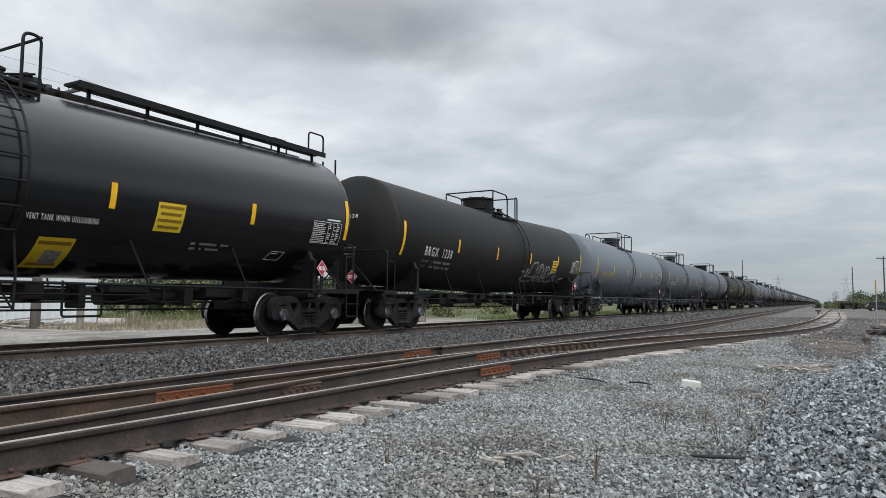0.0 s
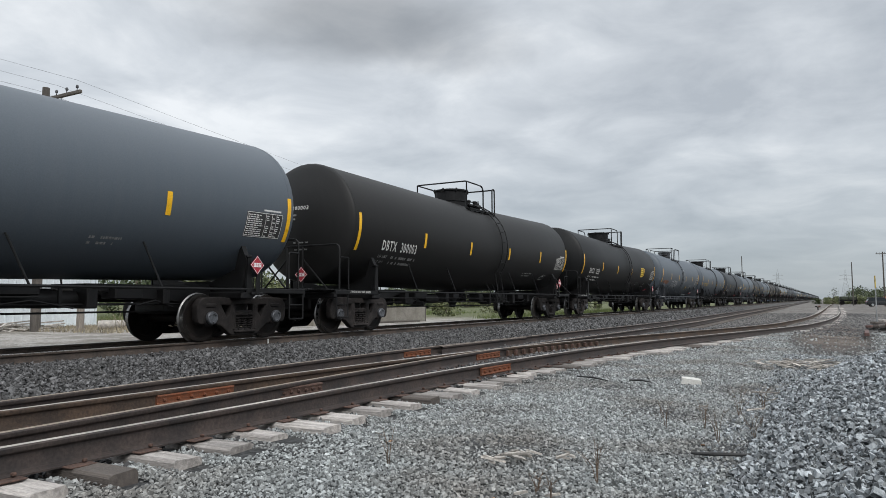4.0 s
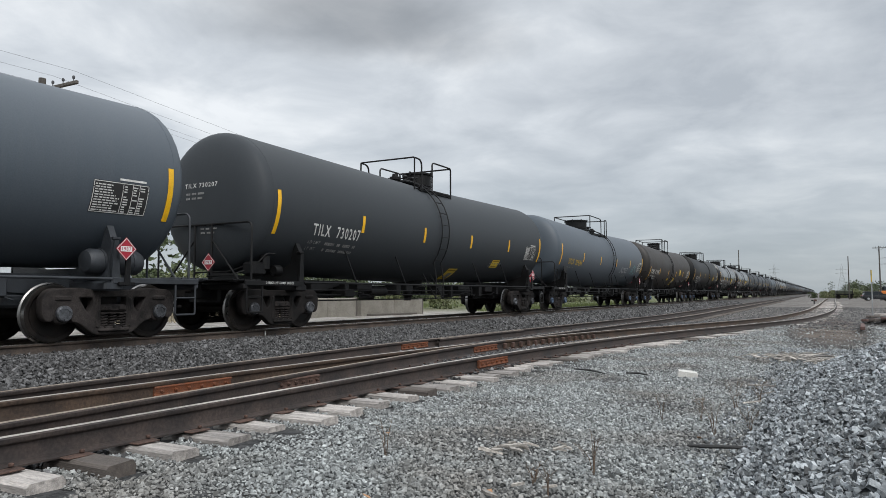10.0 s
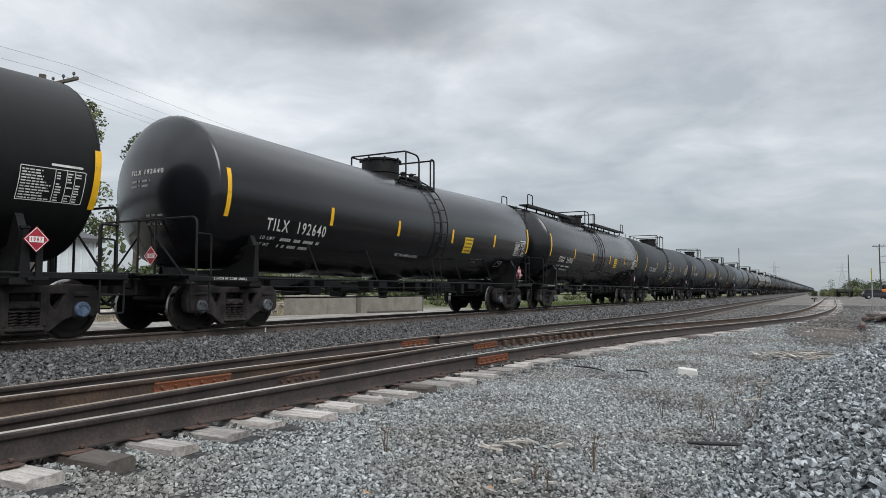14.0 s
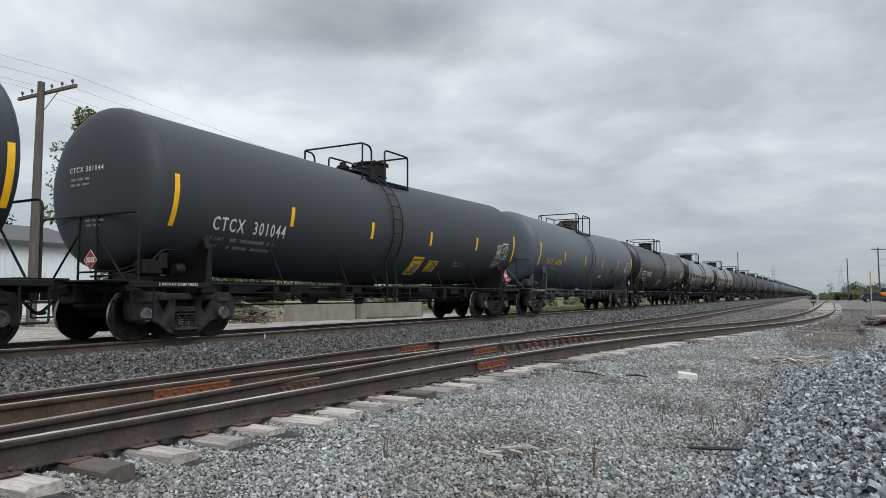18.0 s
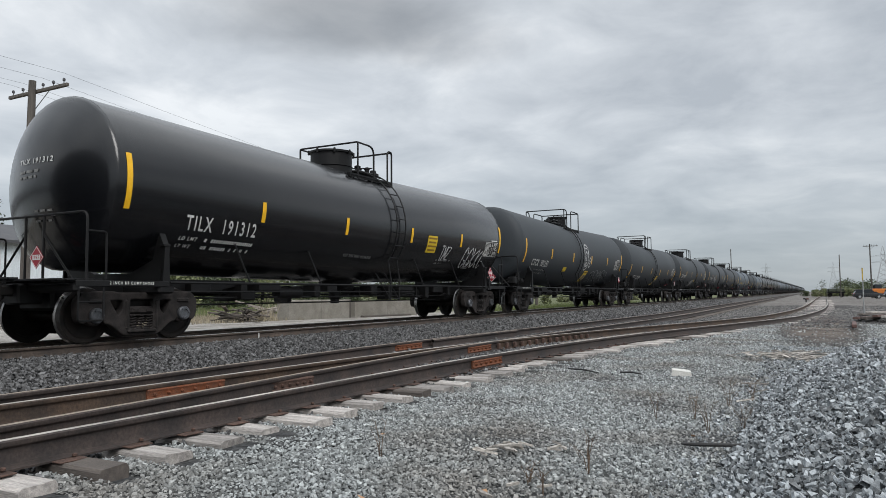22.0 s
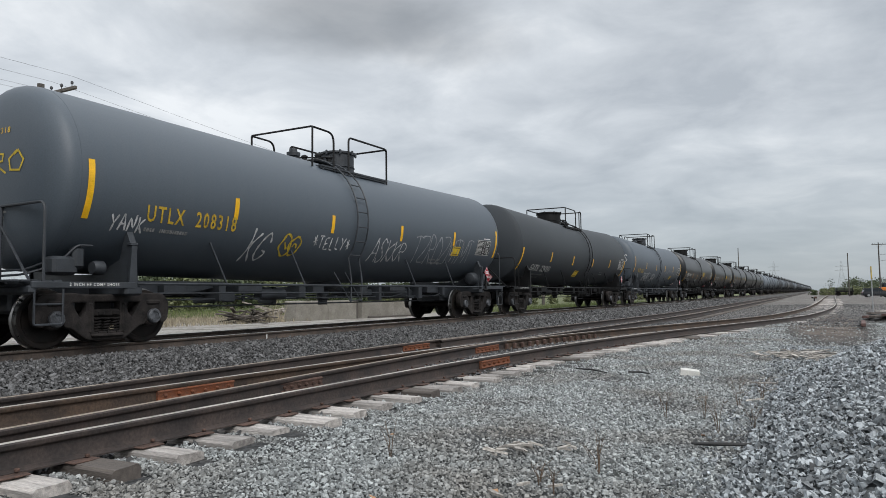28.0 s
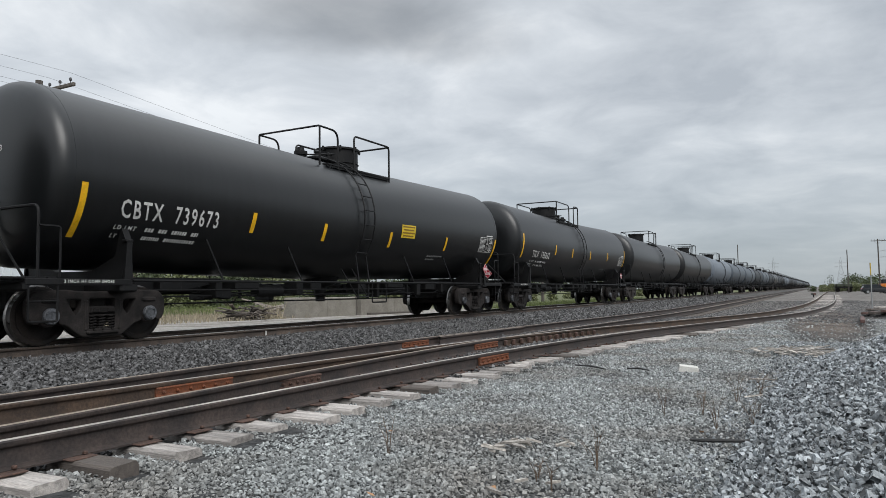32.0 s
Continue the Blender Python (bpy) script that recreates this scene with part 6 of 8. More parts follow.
def trucks(car, k):
    sets = []
    for y in (-7.0, 7.0):
        t = part("truck", BOLSTER, None, car, at=pose(0, y, 0))
        for s in (-1, 1):
            part("side_frame", SIDE_FRAME, None, t, at=pose(s * 1.0, 0, 0))
            part("spring_nest", SPRING, None, t, at=pose(s * 1.0, 0, 0) if s > 0 else pose(-1.0, 0, 0, 0, 0, 180))
        for d in (-0.89, 0.89):
            ws = part("wheelset", AXLE, None, car, at=pose(0, y + d, WHEEL_R))
            for s in (-1, 1):
                part("wheel", WHEEL, None, ws, at=pose(s * 0.755, 0, 0, 0, 0, 0 if s > 0 else 180))
                part("bearing_cap", CAP_BLUE if k in (12, 13, 14) else CAP, None, ws, at=pose(s * 1.08, 0, 0, 0, 0, 0 if s > 0 else 180))
            sets.append((ws, y + d))
    WHEELSETS[k] = sets


def far_axle_mesh():
    g = Geo()
    turn = Matrix.Rotation(radians(90), 4, "Y")
    for s in (-1, 1):
        g.lathe([(0.08, s * 0.755 - 0.06), (0.40, s * 0.755 - 0.03), (0.46, s * 0.755 - 0.06), (0.46, s * 0.755 + 0.06), (0.40, s * 0.755 + 0.03), (0.08, s * 0.755 + 0.06)], 16, turn)
    g.lathe([(0.08, -1.1), (0.08, 1.1)], 8, turn)
    return g.mesh("wheelset", WHEEL_IRON)


FAR_AXLE = far_axle_mesh()


def plain_car(k, paint, style, label):
    """A car that stays far down the line: same build, fewer small parts."""
    car = tagged(new("tank_car"), label, "tank car", "tank cars of the freight train")
    CARS[k] = car
    part("tank", PAINT_TANKS(paint, False), None, car)
    y0, loop, s0, y1, ym, yl = TOPS[style]
    for q in (-1, 1):
        part("platform", platform_mesh(FRAME_BLACK, y0, y1, q), None, car)
    for me in guard_meshes(FRAME_BLACK, y0, loop, s0, y1, ym):
        part(me.name.split(".")[0], me, None, car)
    part("ladder", ladder_mesh(FRAME_BLACK, yl, True), None, car)
    part("manway", manway_mesh(FRAME_BLACK, 0.5), None, car, at=pose(0, ym, 0))
    part("side_pipe", side_pipe_mesh(FRAME_BLACK, False), None, car)
    for m in (Matrix(), pose(0, 0, 0, 0, 0, 180)):
        part("end_sill", sill_mesh(FRAME_BLACK), None, car, at=m)
        part("cross_beam", beam_mesh(FRAME_BLACK, 8.45, 0.10, 0.14), None, car, at=m)
        part("end_handrail", end_rail_mesh(FRAME_BLACK, style), None, car, at=m)
        part("coupler", COUPLER, None, car, at=m)
    for y in (-7.0, 7.0):
        t = part("truck", BOLSTER, None, car, at=pose(0, y, 0))
        for s in (-1, 1):
            part("side_frame", SIDE_FRAME, None, t, at=pose(s * 1.0, 0, 0))
        for d in (-0.89, 0.89):
            part("wheelset", FAR_AXLE, None, t, at=pose(0, d, WHEEL_R))
    return car


# car, paint, style, lettering, ink, options
W, Y = "w", "y"
LOW = dict(high=-0.2, mid=-0.62)
FLEET = [
    (0, "gloss_black", "C", "VENT TANK WHEN UNLOADING", W, dict(walkway=True, tall=0.10, at_y=0.3, wide=1.15, w_mark=-0.72, end_mark=False, data=False, high=0.4, cmark=False)),
    (1, "sooty", "C", "BRGX 1238", W, dict(wide=1.62, tall=0.28, at_y=-6.38)),
    (2, "light_grey", "N", "UTLX 210911", Y, dict(board=True)),
    (3, "grey", "N", "CTCX 301536", W, dict(board=True, wide=1.6)),
    (4, "grey", "C", "CTCX 302270", W, dict(wide=1.65)),
    (5, "sooty", "C", "DBTX 300003", W, dict(wide=1.7)),
    (6, "black", "C", "BRGX 1235", W, dict(wide=1.62, tall=0.28)),
    (7, "grey", "N", "NATX 364179", Y, dict(board=True, side_mark=False, data=False)),
    (8, "grey", "C", "UTLX 208285", Y, dict(board=True, wide=2.05)),
    (9, "charcoal", "C", "GATX 227013", W, dict(slant=0.03, at_y=-6.45, wide=2.2, w_mark=-1.08, sign_y=6.05, **LOW)),
    (10, "grey", "N", "UTLX 209037", Y, dict(tank_air=6.4)),
    (11, "charcoal", "N", "TILX 730207", W, dict(wide=1.8, at_y=-6.4)),
    (12, "grey", "C", "UTLX 209394", Y, dict(board=True)),
    (13, "brown", "N", "TCBX 301045", W, dict(wide=2.5, tall=0.32, at_y=-7.3, w_mark=-0.66, **LOW)),
    (14, "black", "C", "TILX 361513", W, dict(wide=1.9, tall=0.30, at_y=-6.42, w_mark=-0.7)),
    (15, "gloss_black", "C", "TILX 192640", W, dict(tall=0.28, at_y=-6.47, w_mark=-0.74, high=0.38)),
    (16, "gloss_black", "C", "SIOX 31060", W, dict(walkway=True, wide=1.85, at_y=-6.37, w_mark=-0.72, high=0.44)),
    (17, "charcoal", "C", "UTLX 240001", W, dict()),
    (18, "slate", "N", "TILX 196518", W, dict(wide=1.75, at_y=-6.45, w_mark=-0.62)),
    (19, "charcoal", "N", "CTCX 301044", W, dict(wide=2.02, at_y=-6.68, w_mark=-0.72)),
    (20, "grey", "N", "NATX 364228", Y, dict(board=True, wide=1.85, at_y=-6.7)),
    (21, "satin_black", "N", "CBTX 736850", W, dict(wide=2.5, tall=0.34, at_y=-7.0, w_mark=-0.72, **LOW)),
    (22, "gloss_black", "C", "CTCX 302803", W, dict(wide=2.1, tall=0.31, at_y=-6.49, w_mark=-0.78, high=0.42)),
    (23, "gloss_black", "C", "TILX 191312", W, dict(wide=1.8, tall=0.30, at_y=-6.32, w_mark=-0.78, high=0.42)),
    (24, "charcoal", "N", "CTCX 301251", W, dict(wide=1.9, tall=0.30, at_y=-6.67, w_mark=-0.85)),
    (25, "charcoal", "N", "GATX 226909", W, dict(slant=0.03, wide=2.2, tall=0.30, at_y=-6.48, w_mark=-1.16, **LOW)),
    (26, "charcoal", "C", "GATX 222779", W, dict(wide=2.0, tall=0.31, at_y=-6.6, w_mark=-0.72)),
    (27, "charcoal", "C", "GATX 222777", W, dict(wide=1.97, tall=0.30, at_y=-6.6)),
    (28, "charcoal", "C", "", W, dict()),
    (29, "grey", "N", "UTLX 208318", Y, dict(tall=0.30, wide=2.05, tank_air=6.4, w_mark=-0.68)),
    (30, "charcoal", "C", "GATX 226931", W, dict(slant=0.03, wide=2.2, tall=0.31, at_y=-6.32, w_mark=-1.12, **LOW)),
    (31, "grey", "N", "NATX 301429", Y, dict(board=True, wide=1.6, tall=0.28, at_y=-6.6, w_mark=-0.75)),
    (32, "satin_black", "C", "CBTX 739561", W, dict(wide=2.0, tall=0.33, at_y=-6.89, w_mark=-0.72, tank_air=-6.9, high=-0.24, mid=-0.72)),
    (33, "satin_black", "C", "CBTX 739673", W, dict(wide=2.1, tall=0.33, at_y=-6.92, w_mark=-0.72, high=-0.22, mid=-0.72)),
    (34, "satin_black", "C", "TILX 195032", W, dict()),
]
LOOK = {"gloss_black": "glossy black", "satin_black": "satin black", "black": "black", "sooty": "dusty black", "slate": "dark slate-blue", "charcoal": "dark charcoal grey", "grey": "mid grey",
        "light_grey": "light grey", "brown": "black and brown weathered"}
for k, paint, style, mark, ink, opts in FLEET:
    full_car(k, paint, style, mark, ink, label=LOOK[paint] + " tank car with " + ("yellow" if ink == "y" else "white") + " lettering on rails",
             frame_mat=FRAME_GREY if paint in ("grey", "light_grey") and style == "N" else FRAME_BLACK, **opts)
_r = random.Random(11)
for k in range(35, 76):
    p = _r.choice(("grey", "light_grey", "charcoal", "satin_black", "charcoal", "grey", "sooty"))
    plain_car(k, p, _r.choice("NC"), LOOK[p] + " railway tank car on the main track")


# signs, scrawls and stains that single cars carry
def sign(k, y0, w0, width=0.58, height=0.52):
    yellow_sign(CARS[k], y0, w0, width, height)


def notice(k, y1, w0, height=0.72):
    yellow_sign(CARS[k], y1 - 0.6, w0, 0.6, height, "worn")


def small_decal(k, y0, w0, width=0.5, height=0.2):
    yellow_sign(CARS[k], y0, w0, width, height, "strip")


def scrawl(k, y0, y1, w0, w1, seed, paint=SPRAY_WHITE, glyphs=5, half=0.02, bubble=False):
    graffiti(CARS[k], y0, y1 - y0, w0, w1 - w0, paint, seed, glyphs, half, bubble)


def smear(k, y0, y1, w0, w1, paint, seed):
    """An uneven over-painted blotch."""
    r = random.Random(seed)
    g = Geo()
    n = 18
    mid = ((y0 + y1) / 2, (w0 + w1) / 2)
    g.v = [on_side(*mid, 0.005)] + [on_side(mid[0] + (y1 - y0) / 2 * math.cos(2 * math.pi * i / n) * r.uniform(0.7, 1.05), mid[1] + (w1 - w0) / 2 * math.sin(2 * math.pi * i / n) * r.uniform(0.6, 1.05), 0.005) for i in range(n)]
    g.f = [(0, 1 + i, 1 + (i + 1) % n) for i in range(n)]
    g.mi = [0] * n
    part("paint_smear", g, paint, CARS[k], "blotch of over-sprayed paint")


sign(0, 2.47, -0.74), notice(0, 1.2, -1.72)
sign(6, 3.9, -0.53, 0.62, 0.56), sign(1, 4.1, -0.73)
smear(7, -7.2, -5.0, -0.9, -0.5, SPRAY_RED, 1), scrawl(7, -4.05, -1.85, -1.05, -0.45, 2, glyphs=6, half=0.028), scrawl(7, 0.2, 1.2, -0.6, 0.6, 3, SPRAY_SILVER, 2, 0.025, True)
small_decal(7, 2.3, -1.15, 0.45, 0.3), hand_word(7, "ESTRO", 3.5, 5.45, -1.06, -0.76, SPRAY_WHITE, 3)
scrawl(8, -1.4, -0.9, -0.9, 0.5, 31, SPRAY_DARK, 1, 0.03), small_decal(10, 0.43, -0.78, 0.42, 0.16)
small_decal(11, 3.58, -1.1, 0.6, 0.32), notice(11, 1.35, -1.8, 0.6)
scrawl(12, 2.8, 4.3, -0.8, -0.45, 5, glyphs=5, half=0.015), scrawl(12, 5.2, 6.3, -0.9, -0.3, 6, SPRAY_TEAL, 3, 0.03)
notice(13, 1.4, -1.39, 0.66), sign(13, 2.9, -0.5, 0.56, 0.44), small_decal(13, -1.35, -1.0, 0.42, 0.2)
scrawl(14, -4.6, -3.6, -1.0, -0.55, 7, SPRAY_SILVER, 4), sign(14, 4.08, -0.66, 0.64, 0.36), scrawl(14, 1.8, 2.6, -1.4, -0.9, 8, SPRAY_SILVER, 3)
sign(15, 2.46, -0.72), sign(16, 2.48, -0.66)
word(CARS[15], "VENT TANK WHEN UNLOADING", -1.32, 1.2, -1.0, 0.09, WHITE_PAINT), word(CARS[22], "VENT TANK WHEN UNLOADING", -1.32, 1.2, -1.0, 0.09, FADED_PAINT)
word(CARS[23], "VENT TANK WHEN UNLOADING", -1.32, 1.2, -1.0, 0.09, FADED_PAINT), word(CARS[9], "FRA-AIP", 5.5, 0.62, -0.5, 0.15, WHITE_PAINT)
scrawl(17, -0.65, 0.55, -0.5, 0.25, 9, glyphs=3, half=0.016, bubble=True), scrawl(17, -0.35, 0.2, -0.9, -0.6, 60, SPRAY_SILVER, 3, 0.014), scrawl(17, 0.8, 1.3, -0.9, -0.3, 61, glyphs=3, half=0.02)
scrawl(17, 1.1, 2.0, -1.35, -0.75, 62, glyphs=5, half=0.018), scrawl(17, 2.9, 3.6, -1.1, -0.5, 63, SPRAY_SILVER, 3, 0.016), scrawl(17, 3.7, 4.4, -1.0, -0.65, 64, SPRAY_SILVER, 4, 0.014), scrawl(17, 2.2, 3.2, -1.5, -1.1, 65, SPRAY_DARK, 7, 0.02)
scrawl(17, -2.1, -1.6, -0.65, -0.2, 66, glyphs=2, half=0.018), small_decal(17, -1.9, -1.2, 0.5, 0.22), word(CARS[17], "FRA-AIP", 4.75, 0.5, -0.82, 0.13, FADED_PAINT), notice(17, 1.0, -1.85, 0.75)
hand_word(18, "MEUP", -6.75, -5.6, -0.25, 0.3, SPRAY_WHITE, 5, 0.017), sign(18, 3.06, -0.55, 0.66, 0.34), notice(18, 0.9, -1.48, 0.68), scrawl(18, 2.5, 3.1, -1.5, -0.7, 11, SPRAY_SILVER, 1, 0.03, True)
notice(19, 1.45, -1.46, 0.68), notice(19, 2.4, -1.3, 0.42), scrawl(19, 6.2, 6.9, -1.05, -0.75, 12, glyphs=3)
smear(20, 3.3, 4.2, -1.1, -0.4, SPRAY_DARK, 2), scrawl(20, 4.3, 5.0, -1.0, -0.7, 13, SPRAY_DARK, 3, 0.02), small_decal(20, 1.5, -1.05, 0.5, 0.2)
scrawl(21, -1.6, -0.8, -1.5, -0.75, 14, glyphs=3, half=0.03), scrawl(21, 0.5, 1.6, -0.4, 0.4, 15, glyphs=4), scrawl(21, 2.3, 3.9, -1.5, -0.9, 16, glyphs=5), small_decal(21, 5.0, -1.0, 0.4, 0.25)
sign(22, 2.66, -0.71), sign(23, 2.53, -0.69), scrawl(23, 3.5, 4.1, -0.95, -0.4, 17, glyphs=3), scrawl(23, 5.1, 6.8, -1.25, -0.35, 18, glyphs=5, half=0.028)
scrawl(24, 2.1, 5.3, -1.55, -0.75, 21, SPRAY_SILVER, 5, 0.022, True), notice(24, 1.45, -1.51), small_decal(24, -2.6, -0.95, 0.45, 0.22)
notice(25, 1.1, -1.56, 0.85), scrawl(26, -1.1, 0.3, -1.5, -0.7, 22, glyphs=8, half=0.02), scrawl(26, -0.9, 0.2, -1.4, -0.7, 42, glyphs=6, half=0.02), scrawl(26, 3.4, 4.6, -1.45, -0.9, 23, SPRAY_SILVER, 4), small_decal(26, 0.5, -0.92, 0.4, 0.22)
scrawl(27, -3.4, -1.4, -0.95, -0.1, 24, glyphs=5, half=0.03)
notice(28, 1.42, -1.62, 0.8)
word(CARS[28], "IMPORTANT", 0.92, 0.4, -0.93, 0.07, INK)
hand_word(29, "YANK", -7.2, -6.52, -0.9, -0.6, SPRAY_WHITE, 1, 0.018), scrawl(29, -4.0, -3.4, -1.4, -0.5, 26, glyphs=2, half=0.026), scrawl(29, -3.05, -2.5, -1.1, -0.6, 27, SPRAY_YELLOW, 2, 0.028, True)
hand_word(29, "*TELLY*", -2.1, -0.68, -0.84, -0.52, SPRAY_WHITE, 2, 0.018), scrawl(29, 0.3, 1.9, -1.1, -0.4, 29, glyphs=5), scrawl(29, 2.3, 6.0, -1.1, -0.15, 30, SPRAY_SILVER, 9, 0.022), small_decal(29, 4.6, -0.75, 0.5, 0.3)
small_decal(30, -0.8, -1.2, 0.6, 0.34), small_decal(31, 3.9, -1.05, 0.6, 0.28)
hand_word(31, "TRASH", -4.75, -3.35, -1.25, -0.62, SPRAY_WHITE, 4, 0.04), scrawl(31, -3.3, -2.9, -1.3, -0.65, 38, glyphs=1, half=0.02), scrawl(31, -2.35, -1.35, -1.3, -0.65, 33, glyphs=7, half=0.016), scrawl(31, 1.9, 5.4, -1.5, -0.4, 34, SPRAY_SILVER, 5, 0.022, True)
sign(32, 1.68, -0.46, 0.72, 0.36), sign(33, 1.63, -0.42, 0.72, 0.36)
bars(CARS[32], -2.2, (0.6, 1.1, 0.9, 1.2, 0.8), -0.85, 0.035, 0.08, WHITE_PAINT, 400)


def spray_piece(k, strokes, y0, y1, w0, w1, paint, half):
    """A sprayed piece drawn stroke by stroke in a unit square, with the corners rounded off."""
    g = Geo()
    for stroke in strokes:
        pts = [Vector(p) for p in stroke]
        fine = []
        for i in range(len(pts) - 1):
            a, b, c, d = pts[max(0, i - 1)], pts[i], pts[i + 1], pts[min(len(pts) - 1, i + 2)]
            for q in range(6):
                t = q / 6
                fine.append(0.5 * (2 * b + (c - a) * t + (2 * a - 5 * b + 4 * c - d) * t * t + (3 * b - a - 3 * c + d) * t ** 3))
        fine.append(pts[-1])
        ribbon(g, [(y0 + (y1 - y0) * p.x, w0 + (w1 - w0) * p.y) for p in fine], half)
    part("graffiti", g, paint, CARS[k], "large sprayed outline letters with soft edges")


BUBBLES = [
    [(0.0, 0.62), (0.15, 0.67)], [(0.08, 0.76), (0.15, 0.67), (0.06, 0.55)],
    [(0.2, 0.57), (0.21, 0.9), (0.32, 0.98), (0.33, 0.62)], [(0.2, 0.6), (0.09, 0.4), (0.07, 0.28), (0.25, 0.19), (0.34, 0.36), (0.36, 0.57)],
    [(0.36, 0.33), (0.37, 0.81), (0.45, 0.93), (0.5, 0.76), (0.49, 0.5), (0.38, 0.38), (0.4, 0.21), (0.49, 0.33)], [(0.4, 0.55), (0.42, 0.81), (0.45, 0.8), (0.41, 0.55)],
    [(0.51, 0.24), (0.53, 0.76), (0.62, 0.86), (0.66, 0.67), (0.63, 0.45), (0.52, 0.38), (0.57, 0.19), (0.66, 0.29)], [(0.56, 0.5), (0.58, 0.76), (0.6, 0.74), (0.57, 0.5)],
    [(0.66, 0.57), (0.75, 0.6), (0.85, 0.74), (0.85, 0.57), (0.82, 0.24), (0.69, 0.21), (0.66, 0.29)],
]
spray_piece(1, BUBBLES, 1.0, 5.4, -1.42, -0.34, SPRAY_SILVER, 0.04)
scrawl(1, 4.45, 5.15, -1.2, -0.85, 70, SPRAY_SILVER, 4, 0.016)
word(CARS[1], "VENT TANK WHEN UNLOADING", 1.62, 1.15, -1.0, 0.075, WHITE_PAINT)
word(CARS[6], "VENT TANK WHEN UNLOADING", 1.62, 1.15, -1.0, 0.075, FADED_PAINT)
FACE = [
    [(0.1, 0.2), (0.0, 0.55), (0.05, 0.9), (0.3, 1.0), (0.55, 0.85), (0.5, 0.55), (0.6, 0.35), (0.45, 0.1), (0.2, 0.0), (0.1, 0.2)],
    [(0.1, 0.62), (0.25, 0.72), (0.42, 0.62)], [(0.15, 0.82), (0.3, 0.86), (0.45, 0.8)], [(0.28, 0.6), (0.2, 0.42), (0.36, 0.4)], [(0.18, 0.24), (0.3, 0.3), (0.44, 0.22), (0.3, 0.15), (0.18, 0.24)],
    [(0.7, 0.35), (0.8, 0.5), (0.95, 0.42), (0.8, 0.3), (0.75, 0.12), (0.95, 0.2)],
]
spray_piece(24, FACE, 0.3, 1.45, -0.75, 0.55, SPRAY_WHITE, 0.034)


def head_scrawl(k, u0, width, w0, height, paint, seed, glyphs):
    """Sprayed strokes on the leading head."""
    r = random.Random(seed)
    g = Geo()
    step = width / glyphs
    for i in range(glyphs):
        for stroke in r.choice(STROKES):
            pts = [(u0 + (i + x) * step, w0 + z * height) for x, z in stroke]
            for a, b in zip(pts, pts[1:]):
                d = Vector((b[0] - a[0], b[1] - a[1]))
                if d.length < 1e-4:
                    continue
                q = Vector((-d.y, d.x)).normalized() * 0.016
                e = d.normalized() * 0.015
                j = len(g.v)
                g.v += [on_head(p[0] + q.x * f + e.x * h, p[1] + q.y * f + e.y * h, 0.009) for p, f, h in ((a, -1, -1), (b, -1, 1), (b, 1, 1), (a, 1, -1))]
                g.f.append((j, j + 1, j + 2, j + 3))
                g.mi.append(0)
    part("graffiti", g, paint, CARS[k], "sprayed graffiti scrawl")


HEAD_SHAPE["dished"] = False
head_scrawl(29, -0.5, 1.3, 0.0, 0.35, SPRAY_YELLOW, 3, 3)
head_scrawl(31, 0.3, 0.85, -0.1, 0.42, SPRAY_WHITE, 5, 4)


# ---------------------------------------------------------------- beyond the main track
def gz(x, y):
    return float(ground_z(x, y))


def leaves(name, blobs, count, size, material, seed):
    """A crown of small leaf blades strewn in and over uneven lumps, with gaps between them."""
    r = np.random.default_rng(seed)
    blobs = np.array(blobs, float)
    pick = r.integers(0, len(blobs), count)
    d = r.normal(size=(count, 3))
    d /= np.linalg.norm(d, axis=1)[:, None]
    rad = r.uniform(0.45, 1.08, count) ** 0.6
    c = blobs[pick, :3] + d * blobs[pick, 3:6] * rad[:, None]
    a = r.normal(size=(count, 3))
    a /= np.linalg.norm(a, axis=1)[:, None]
    b = np.cross(a, r.normal(size=(count, 3)))
    b /= np.linalg.norm(b, axis=1)[:, None]
    s = size * r.uniform(0.5, 1.3, count)[:, None]
    v = np.stack([c - a * s, c + b * s * 0.55, c + a * s, c - b * s * 0.55], 1).reshape(-1, 3)
    f = np.arange(4 * count).reshape(-1, 4)
    me = bpy.data.meshes.new(name)
    me.from_pydata(v.tolist(), [], f.tolist())
    me.materials.append(material)
    return me


def tree(x, y, h, width, seed, material, label, poplar=False):
    r = random.Random(seed)
    z0 = gz(x, y)
    t = tagged(new("tree"), label, "tree", "trees behind the tracks")
    t.location = (x, y, z0)
    g = Geo()
    g.tube([(0, 0, -0.1), (0.05, 0, h * 0.3), (-0.1, 0.1, h * 0.6), (0.05, 0, h * 0.93)], [h * 0.022, h * 0.017, h * 0.011, 0.02], 8)
    blobs = []
    for i in range(11):
        q = i / 10
        zz = h * (0.28 + 0.68 * q)
        a = r.uniform(0, 6.28)
        reach = width * (0.45 if poplar else 0.5) * (1.15 - 0.75 * q) * r.uniform(0.5, 1.0)
        e = (math.cos(a) * reach, math.sin(a) * reach, zz + reach * 0.5)
        g.tube([(0, 0, zz - 0.4), (e[0] * 0.5, e[1] * 0.5, zz), e], [h * 0.008, h * 0.005, 0.012], 5)
        s = width * r.uniform(0.16, 0.3)
        blobs.append((*e, s, s, s * 0.85))
        blobs.append((e[0] * 0.45, e[1] * 0.45, e[2], s * 0.8, s * 0.8, s * 0.8))
    part("trunk", g, BARK, t)
    part("crown", leaves("crown", blobs, 2600, 0.17 if poplar else 0.2, material, seed), None, t)


